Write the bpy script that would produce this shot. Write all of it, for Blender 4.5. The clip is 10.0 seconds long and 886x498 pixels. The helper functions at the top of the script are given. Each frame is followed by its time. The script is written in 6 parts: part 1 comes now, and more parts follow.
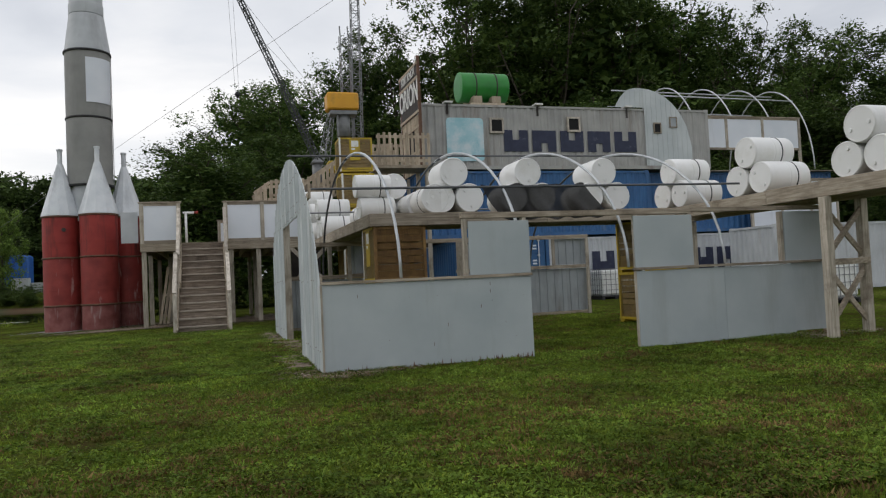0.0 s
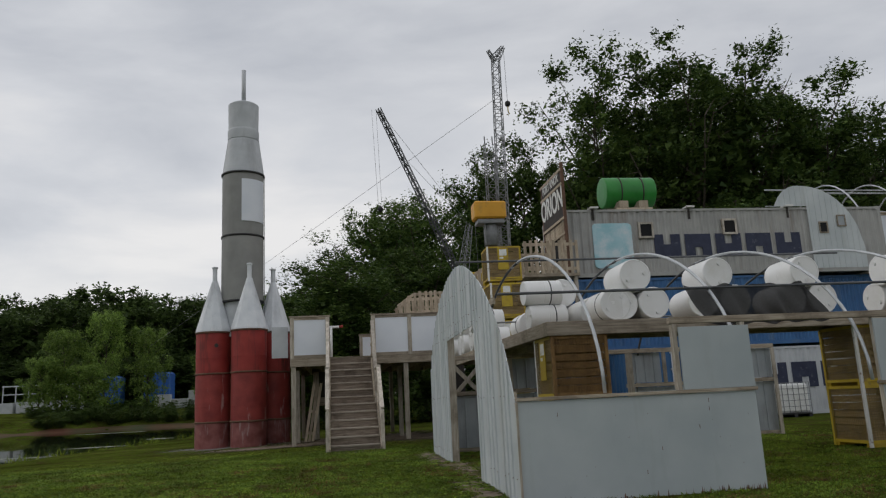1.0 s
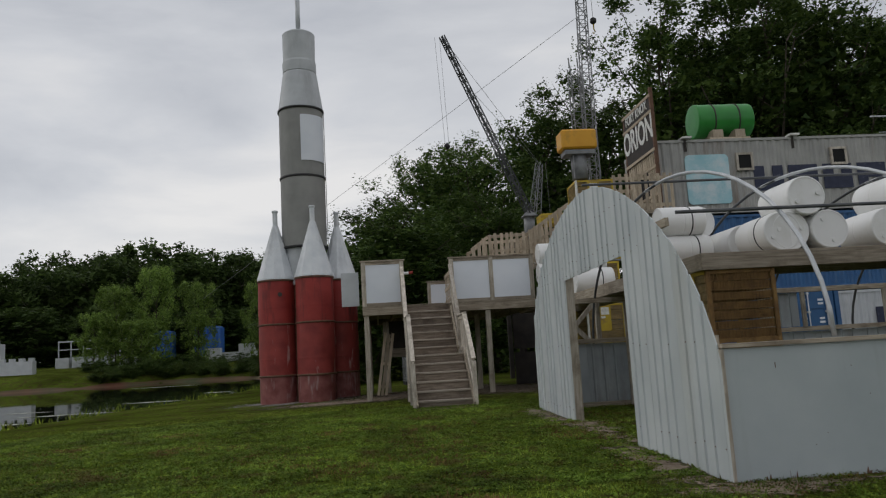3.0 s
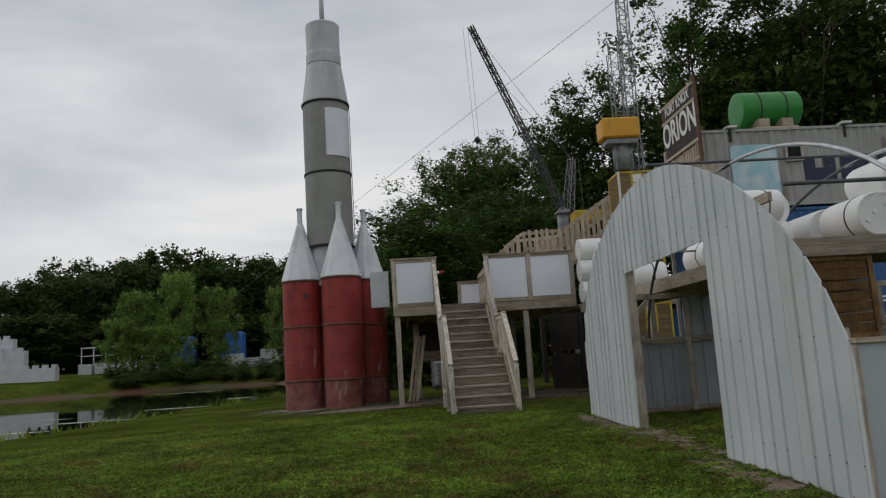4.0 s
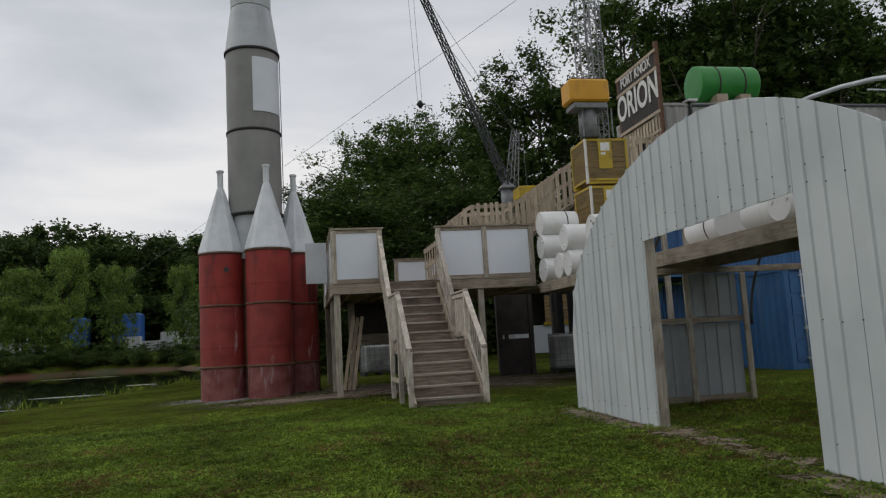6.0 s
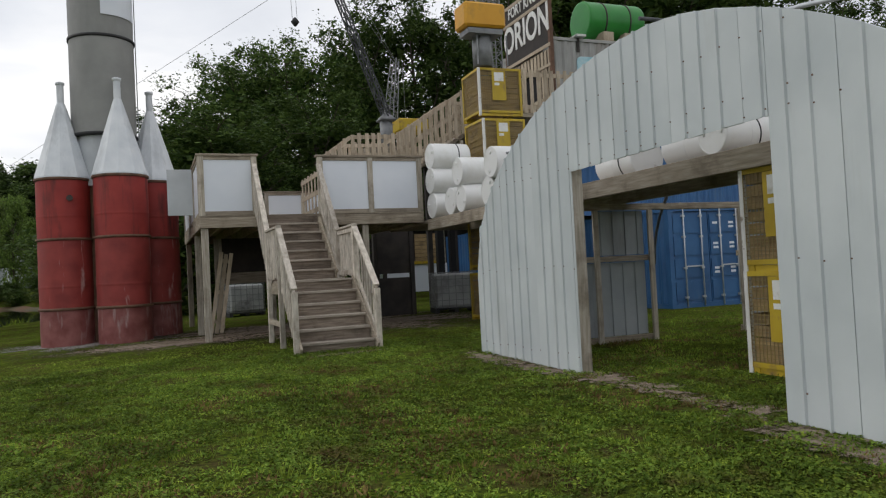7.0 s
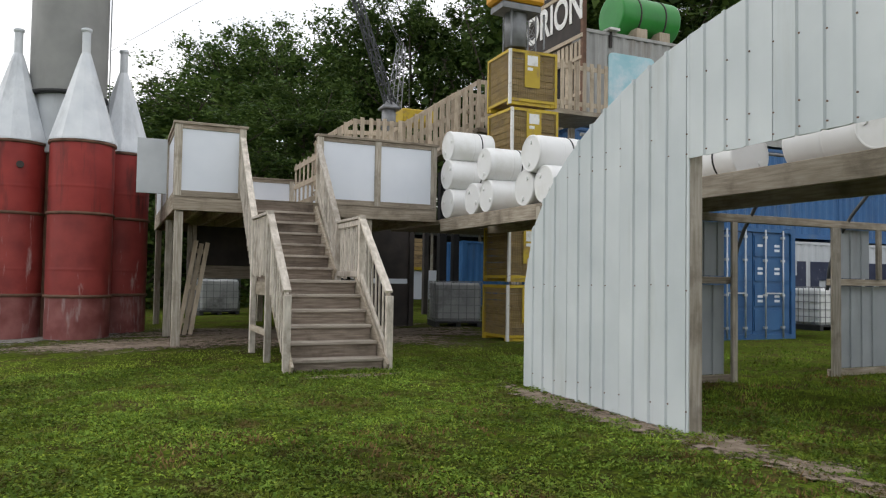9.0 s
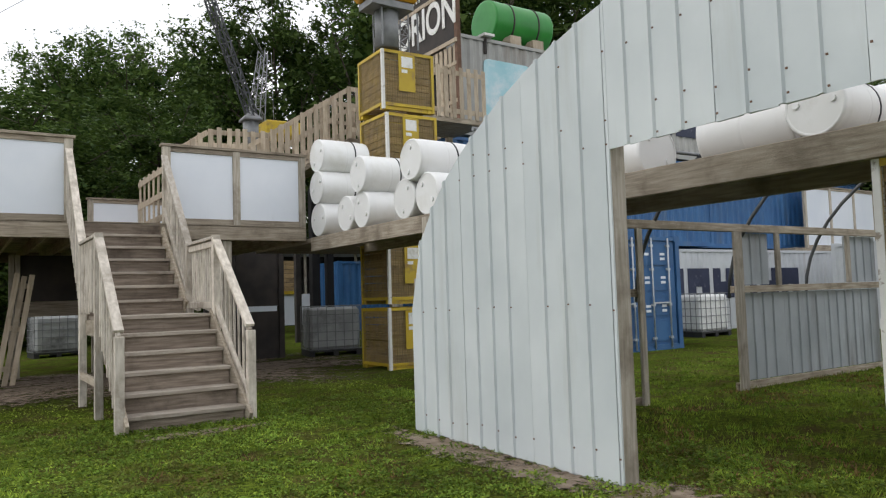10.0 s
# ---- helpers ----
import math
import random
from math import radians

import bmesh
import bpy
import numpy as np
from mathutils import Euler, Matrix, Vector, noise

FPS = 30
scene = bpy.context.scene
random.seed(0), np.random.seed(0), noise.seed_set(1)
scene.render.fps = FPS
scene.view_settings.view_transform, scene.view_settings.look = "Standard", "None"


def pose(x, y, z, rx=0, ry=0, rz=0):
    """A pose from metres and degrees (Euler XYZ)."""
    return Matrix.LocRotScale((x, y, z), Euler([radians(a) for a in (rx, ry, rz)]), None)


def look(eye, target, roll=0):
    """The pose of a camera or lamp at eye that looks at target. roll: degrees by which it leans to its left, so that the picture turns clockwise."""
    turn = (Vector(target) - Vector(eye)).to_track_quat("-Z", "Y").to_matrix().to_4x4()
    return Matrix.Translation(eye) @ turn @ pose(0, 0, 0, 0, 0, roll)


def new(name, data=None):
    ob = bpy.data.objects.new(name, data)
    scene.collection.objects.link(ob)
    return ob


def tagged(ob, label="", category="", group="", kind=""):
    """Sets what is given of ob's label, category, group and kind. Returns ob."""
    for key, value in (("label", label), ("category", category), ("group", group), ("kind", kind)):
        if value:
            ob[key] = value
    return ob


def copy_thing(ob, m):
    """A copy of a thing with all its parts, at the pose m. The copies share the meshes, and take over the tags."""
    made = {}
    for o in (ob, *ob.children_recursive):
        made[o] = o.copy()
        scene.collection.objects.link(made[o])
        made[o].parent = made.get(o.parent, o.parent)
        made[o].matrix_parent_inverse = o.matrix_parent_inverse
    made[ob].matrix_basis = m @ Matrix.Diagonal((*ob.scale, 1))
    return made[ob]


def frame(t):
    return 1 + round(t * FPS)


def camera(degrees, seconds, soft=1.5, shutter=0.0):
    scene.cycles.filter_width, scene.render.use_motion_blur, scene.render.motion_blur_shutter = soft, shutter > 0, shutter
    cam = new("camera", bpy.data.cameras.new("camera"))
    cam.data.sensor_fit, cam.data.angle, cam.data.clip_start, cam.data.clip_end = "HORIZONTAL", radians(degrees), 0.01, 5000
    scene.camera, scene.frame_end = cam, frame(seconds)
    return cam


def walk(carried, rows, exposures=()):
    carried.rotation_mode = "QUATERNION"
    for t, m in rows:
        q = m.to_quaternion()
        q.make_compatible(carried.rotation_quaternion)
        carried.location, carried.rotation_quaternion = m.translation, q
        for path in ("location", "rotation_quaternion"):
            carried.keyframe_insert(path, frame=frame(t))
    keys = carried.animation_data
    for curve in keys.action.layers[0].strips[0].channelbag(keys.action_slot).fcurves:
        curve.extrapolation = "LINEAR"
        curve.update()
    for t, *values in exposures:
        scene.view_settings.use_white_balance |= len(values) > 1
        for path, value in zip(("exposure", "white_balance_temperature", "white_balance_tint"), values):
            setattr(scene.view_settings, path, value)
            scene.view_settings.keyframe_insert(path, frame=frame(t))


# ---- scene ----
cam = camera(61.8, 10.0, soft=1.2)
PATH = [
    (0, (0.572, 0.756, 1.244), (1.163, 2.665, 1.321), -2.7),
    (0.5, (0.146, 1.443, 1.28), (0.504, 3.4, 1.484), -2.9),
    (1, (-0.205, 2.029, 1.289), (0.087, 3.967, 1.686), -2.8),
    (1.5, (-0.539, 2.389, 1.323), (-0.244, 4.331, 1.701), -2.5),
    (2, (-0.769, 3.095, 1.295), (-0.456, 5.045, 1.615), -4.6),
    (2.5, (-0.966, 3.8, 1.346), (-0.768, 5.758, 1.701), -2.6),
    (3, (-1.208, 4.375, 1.323), (-1.02, 6.346, 1.6), -3.3),
    (3.2, (-1.263, 4.66, 1.316), (-1.138, 6.633, 1.617), -2.3),
    (4.3, (-1.612, 5.949, 1.292), (-1.483, 7.925, 1.574), -4.2),
    (4.5, (-1.668, 6.259, 1.311), (-1.605, 8.24, 1.577), -3.7),
    (5, (-1.995, 6.731, 1.279), (-1.873, 8.708, 1.554), -2.1),
    (5.5, (-2.045, 7.465, 1.358), (-1.894, 9.441, 1.633), 0.5),
    (6, (-2.293, 7.89, 1.326), (-1.911, 9.839, 1.565), -3.2),
    (6.2, (-2.448, 8.093, 1.35), (-1.941, 10.023, 1.486), -3.6),
    (7.3, (-2.566, 9.548, 1.353), (-1.807, 11.398, 1.41), -2.5),
    (7.5, (-2.543, 9.747, 1.338), (-1.78, 11.594, 1.403), -2.2),
    (8, (-2.656, 10.392, 1.352), (-1.852, 12.223, 1.409), -1.9),
    (8.5, (-2.562, 11.014, 1.351), (-1.678, 12.808, 1.344), -1.3),
    (9, (-2.423, 11.634, 1.36), (-1.617, 13.463, 1.438), 0.9),
    (9.5, (-2.208, 12.242, 1.356), (-1.163, 13.947, 1.336), -2.1),
    (10, (-1.823, 12.871, 1.418), (-0.724, 14.537, 1.545), -1.8),
]
walk(cam, [(t, look(eye, target, roll)) for t, eye, target, roll in PATH], exposures=((0.0, 0.18), (0.6, 0.0), (1.2, -0.20), (4.5, -0.23), (6.0, -0.15), (7.3, 0.36), (8.0, 0.42), (8.5, 0.63), (9.5, 0.82), (10.0, 0.85)))

# ---------------------------------------------------------------- light
SUN_AZ, SUN_EL = -62.0, 38.0          # degrees from +y towards +x, and above the horizon
world = bpy.data.worlds.new("sky")
scene.world = world
world.use_nodes = True
wn, wl = world.node_tree.nodes, world.node_tree.links
wn.clear()


def wnode(kind, **sets):
    n = wn.new(kind)
    for k, v in sets.items():
        n.inputs[k].default_value = v
    return n


w_out = wn.new("ShaderNodeOutputWorld")
w_sky = wn.new("ShaderNodeTexSky")
w_sky.sky_type, w_sky.sun_disc = "NISHITA", False
w_sky.sun_elevation, w_sky.sun_rotation = radians(SUN_EL), radians(SUN_AZ)
w_b1 = wnode("ShaderNodeBackground", Strength=0.08)
w_b2 = wnode("ShaderNodeBackground", Strength=1.0)
w_mix = wnode("ShaderNodeMixShader", Fac=0.9)
w_tc = wn.new("ShaderNodeTexCoord")
w_map = wn.new("ShaderNodeMapping")
w_map.inputs["Scale"].default_value = (1.0, 1.0, 3.2)
w_n1 = wnode("ShaderNodeTexNoise", Scale=2.3, Detail=7.0, Roughness=0.52, Distortion=0.35)
w_n2 = wnode("ShaderNodeTexNoise", Scale=0.9, Detail=3.0, Roughness=0.5)
w_add = wn.new("ShaderNodeMath")
w_add.operation = "MULTIPLY_ADD"
w_add.inputs[1].default_value = 0.6
w_ramp = wn.new("ShaderNodeValToRGB")
w_ramp.color_ramp.elements[0].position, w_ramp.color_ramp.elements[0].color = 0.52, (0.50, 0.525, 0.58, 1)
w_ramp.color_ramp.elements[1].position, w_ramp.color_ramp.elements[1].color = 1.02, (0.98, 0.965, 0.955, 1)
w_mid = w_ramp.color_ramp.elements.new(0.80)
w_mid.color = (0.75, 0.765, 0.80, 1)
wl.new(w_tc.outputs["Generated"], w_map.inputs["Vector"])
wl.new(w_map.outputs[0], w_n1.inputs["Vector"])
wl.new(w_map.outputs[0], w_n2.inputs["Vector"])
wl.new(w_n2.outputs["Fac"], w_add.inputs[0])
wl.new(w_n1.outputs["Fac"], w_add.inputs[2])
wl.new(w_add.outputs[0], w_ramp.inputs["Fac"])
wl.new(w_ramp.outputs[0], w_b2.inputs["Color"])
wl.new(w_sky.outputs[0], w_b1.inputs["Color"])
wl.new(w_b1.outputs[0], w_mix.inputs[1])
wl.new(w_b2.outputs[0], w_mix.inputs[2])
wl.new(w_mix.outputs[0], w_out.inputs[0])

sun = new("sun", bpy.data.lights.new("sun", "SUN"))
sun.data.energy, sun.data.angle, sun.data.color = 0.45, radians(30), (1.0, 0.96, 0.9)
sa, se = radians(SUN_AZ), radians(SUN_EL)
sun.matrix_world = look((math.sin(sa) * math.cos(se) * 50, math.cos(sa) * math.cos(se) * 50, math.sin(se) * 50), (0, 0, 0))


# ---------------------------------------------------------------- materials
def material(name, base, other, scale=6.0, rough=0.7, metal=0.0, bump=0.2, fine=60.0, stain=None, stain_scale=0.9,
             stain_at=(0.52, 0.72), stretch=(1, 1, 1), vary=0.0, spec=0.4, streak=0.0):
    """Paint, wood, metal: two colours mixed by a stretched noise, stains of a third, fine relief."""
    m = bpy.data.materials.new(name)
    m.use_nodes = True
    n, l = m.node_tree.nodes, m.node_tree.links
    b = n["Principled BSDF"]
    tc, mp = n.new("ShaderNodeTexCoord"), n.new("ShaderNodeMapping")
    mp.inputs["Scale"].default_value = stretch
    info = n.new("ShaderNodeObjectInfo")
    off = n.new("ShaderNodeVectorMath")
    off.operation = "SCALE"
    off.inputs[0].default_value = (17.0, 23.0, 31.0)
    l.new(info.outputs["Random"], off.inputs["Scale"])
    shift = n.new("ShaderNodeVectorMath")
    shift.operation = "ADD"
    l.new(tc.outputs["Object"], shift.inputs[0])
    l.new(off.outputs[0], shift.inputs[1])
    l.new(shift.outputs[0], mp.inputs["Vector"])
    n1 = n.new("ShaderNodeTexNoise")
    n1.inputs["Scale"].default_value, n1.inputs["Detail"].default_value = scale, 6.0
    l.new(mp.outputs[0], n1.inputs["Vector"])
    ramp = n.new("ShaderNodeValToRGB")
    ramp.color_ramp.elements[0].position, ramp.color_ramp.elements[1].position = 0.32, 0.68
    ramp.color_ramp.elements[0].color, ramp.color_ramp.elements[1].color = (*base, 1), (*other, 1)
    l.new(n1.outputs["Fac"], ramp.inputs["Fac"])
    colour = ramp.outputs[0]
    if stain:
        n2 = n.new("ShaderNodeTexNoise")
        n2.inputs["Scale"].default_value, n2.inputs["Detail"].default_value = stain_scale, 8.0
        n2.inputs["Roughness"].default_value = 0.65
        mp2 = n.new("ShaderNodeMapping")
        mp2.inputs["Scale"].default_value = (1, 1, 1 - streak)
        l.new(shift.outputs[0], mp2.inputs["Vector"])
        l.new(mp2.outputs[0], n2.inputs["Vector"])
        r2 = n.new("ShaderNodeMapRange")
        r2.inputs["From Min"].default_value, r2.inputs["From Max"].default_value = stain_at
        l.new(n2.outputs["Fac"], r2.inputs["Value"])
        mix = n.new("ShaderNodeMix")
        mix.data_type = "RGBA"
        mix.inputs["B"].default_value = (*stain, 1)
        l.new(r2.outputs[0], mix.inputs["Factor"])
        l.new(colour, mix.inputs["A"])
        colour = mix.outputs["Result"]
    if vary:
        hsv = n.new("ShaderNodeHueSaturation")
        mr = n.new("ShaderNodeMapRange")
        mr.inputs["To Min"].default_value, mr.inputs["To Max"].default_value = 1 - vary, 1 + vary
        l.new(info.outputs["Random"], mr.inputs["Value"])
        l.new(mr.outputs[0], hsv.inputs["Value"])
        l.new(colour, hsv.inputs["Color"])
        colour = hsv.outputs[0]
    l.new(colour, b.inputs["Base Color"])
    rr = n.new("ShaderNodeMapRange")
    rr.inputs["To Min"].default_value, rr.inputs["To Max"].default_value = max(rough - 0.12, 0.05), min(rough + 0.12, 1)
    l.new(n1.outputs["Fac"], rr.inputs["Value"])
    l.new(rr.outputs[0], b.inputs["Roughness"])
    b.inputs["Metallic"].default_value = metal
    b.inputs["Specular IOR Level"].default_value = spec
    if bump:
        nf = n.new("ShaderNodeTexNoise")
        nf.inputs["Scale"].default_value, nf.inputs["Detail"].default_value = fine, 4.0
        l.new(mp.outputs[0], nf.inputs["Vector"])
        bp = n.new("ShaderNodeBump")
        bp.inputs["Strength"].default_value, bp.inputs["Distance"].default_value = bump, 0.01
        l.new(nf.outputs["Fac"], bp.inputs["Height"])
        l.new(bp.outputs[0], b.inputs["Normal"])
    return m


def leaf_material(name, dark, light, through_light=0.25, patch=0.0, gloss=0.25):
    m = bpy.data.materials.new(name)
    m.use_nodes = True
    n, l = m.node_tree.nodes, m.node_tree.links
    b, out = n["Principled BSDF"], n["Material Output"]
    geo, info = n.new("ShaderNodeNewGeometry"), n.new("ShaderNodeObjectInfo")
    mix = n.new("ShaderNodeMix")
    mix.data_type = "RGBA"
    mix.inputs["A"].default_value, mix.inputs["B"].default_value = (*dark, 1), (*light, 1)
    l.new(geo.outputs["Random Per Island"], mix.inputs["Factor"])
    hsv = n.new("ShaderNodeHueSaturation")
    mr = n.new("ShaderNodeMapRange")
    mr.inputs["To Min"].default_value, mr.inputs["To Max"].default_value = 0.75, 1.25
    l.new(info.outputs["Random"], mr.inputs["Value"])
    l.new(mr.outputs[0], hsv.inputs["Value"])
    l.new(mix.outputs["Result"], hsv.inputs["Color"])
    if patch:
        tc, nz, pr, hs2 = n.new("ShaderNodeTexCoord"), n.new("ShaderNodeTexNoise"), n.new("ShaderNodeMapRange"), n.new("ShaderNodeHueSaturation")
        nz.inputs["Scale"].default_value, nz.inputs["Detail"].default_value = 0.7, 5.0
        l.new(tc.outputs["Object"], nz.inputs["Vector"])
        pr.inputs["From Min"].default_value, pr.inputs["From Max"].default_value = 0.33, 0.67
        pr.inputs["To Min"].default_value, pr.inputs["To Max"].default_value = 1 - patch, 1 + patch
        l.new(nz.outputs["Fac"], pr.inputs["Value"])
        cz, cr, cm = n.new("ShaderNodeTexNoise"), n.new("ShaderNodeMapRange"), n.new("ShaderNodeMath")
        cz.inputs["Scale"].default_value, cz.inputs["Detail"].default_value, cz.inputs["Roughness"].default_value = 6.5, 4.0, 0.6
        l.new(tc.outputs["Object"], cz.inputs["Vector"])
        cr.inputs["From Min"].default_value, cr.inputs["From Max"].default_value = 0.36, 0.64
        cr.inputs["To Min"].default_value, cr.inputs["To Max"].default_value = 1 - patch, 1 + patch
        l.new(cz.outputs["Fac"], cr.inputs["Value"])
        cm.operation = "MULTIPLY"
        l.new(pr.outputs[0], cm.inputs[0])
        l.new(cr.outputs[0], cm.inputs[1])
        l.new(cm.outputs[0], hs2.inputs["Value"])
        l.new(hsv.outputs[0], hs2.inputs["Color"])
        brown, bn, br = n.new("ShaderNodeMix"), n.new("ShaderNodeTexNoise"), n.new("ShaderNodeMapRange")
        brown.data_type = "RGBA"
        brown.inputs["B"].default_value = (0.120, 0.072, 0.032, 1)
        bn.inputs["Scale"].default_value, bn.inputs["Detail"].default_value, bn.inputs["Roughness"].default_value = 1.7, 7.0, 0.68
        l.new(tc.outputs["Object"], bn.inputs["Vector"])
        br.inputs["From Min"].default_value, br.inputs["From Max"].default_value, br.inputs["To Max"].default_value = 0.54, 0.66, 0.8
        l.new(bn.outputs["Fac"], br.inputs["Value"])
        l.new(br.outputs[0], brown.inputs["Factor"])
        l.new(hs2.outputs[0], brown.inputs["A"])
        hsv = brown
    tint = hsv.outputs["Result"] if patch else hsv.outputs[0]
    l.new(tint, b.inputs["Base Color"])
    b.inputs["Roughness"].default_value = 0.6
    b.inputs["Specular IOR Level"].default_value = gloss
    tr = n.new("ShaderNodeBsdfTranslucent")
    l.new(tint, tr.inputs["Color"])
    ms = n.new("ShaderNodeMixShader")
    ms.inputs["Fac"].default_value = through_light
    l.new(b.outputs[0], ms.inputs[1])
    l.new(tr.outputs[0], ms.inputs[2])
    l.new(ms.outputs[0], out.inputs["Surface"])
    return m


def ground_material(name):
    """Mown grass over soil: green and dry patches at three scales."""
    m = bpy.data.materials.new(name)
    m.use_nodes = True
    n, l = m.node_tree.nodes, m.node_tree.links
    b = n["Principled BSDF"]
    tc = n.new("ShaderNodeTexCoord")
    fac = []
    for s, d in ((0.35, 5), (2.4, 7), (22, 5)):
        t = n.new("ShaderNodeTexNoise")
        t.inputs["Scale"].default_value, t.inputs["Detail"].default_value = s, d
        l.new(tc.outputs["Object"], t.inputs["Vector"])
        fac.append(t.outputs["Fac"])
    r1 = n.new("ShaderNodeValToRGB")
    e = r1.color_ramp.elements
    e[0].position, e[0].color = 0.36, (0.026, 0.038, 0.009, 1)
    e[1].position, e[1].color = 0.66, (0.110, 0.150, 0.018, 1)
    l.new(fac[2], r1.inputs["Fac"])
    r2 = n.new("ShaderNodeMapRange")
    r2.inputs["From Min"].default_value, r2.inputs["From Max"].default_value = 0.46, 0.70
    l.new(fac[1], r2.inputs["Value"])
    mix = n.new("ShaderNodeMix")
    mix.data_type = "RGBA"
    mix.inputs["B"].default_value = (0.060, 0.046, 0.020, 1)
    l.new(r2.outputs[0], mix.inputs["Factor"])
    l.new(r1.outputs[0], mix.inputs["A"])
    r3 = n.new("ShaderNodeMapRange")
    r3.inputs["From Min"].default_value, r3.inputs["From Max"].default_value = 0.3, 0.7
    r3.inputs["To Min"].default_value, r3.inputs["To Max"].default_value = 0.55, 1.45
    l.new(fac[0], r3.inputs["Value"])
    hsv = n.new("ShaderNodeHueSaturation")
    l.new(r3.outputs[0], hsv.inputs["Value"])
    l.new(mix.outputs["Result"], hsv.inputs["Color"])
    l.new(hsv.outputs[0], b.inputs["Base Color"])
    b.inputs["Roughness"].default_value = 1.0
    b.inputs["Specular IOR Level"].default_value = 0.0
    bp = n.new("ShaderNodeBump")
    bp.inputs["Strength"].default_value, bp.inputs["Distance"].default_value = 0.8, 0.05
    l.new(fac[2], bp.inputs["Height"])
    l.new(bp.outputs[0], b.inputs["Normal"])
    return m


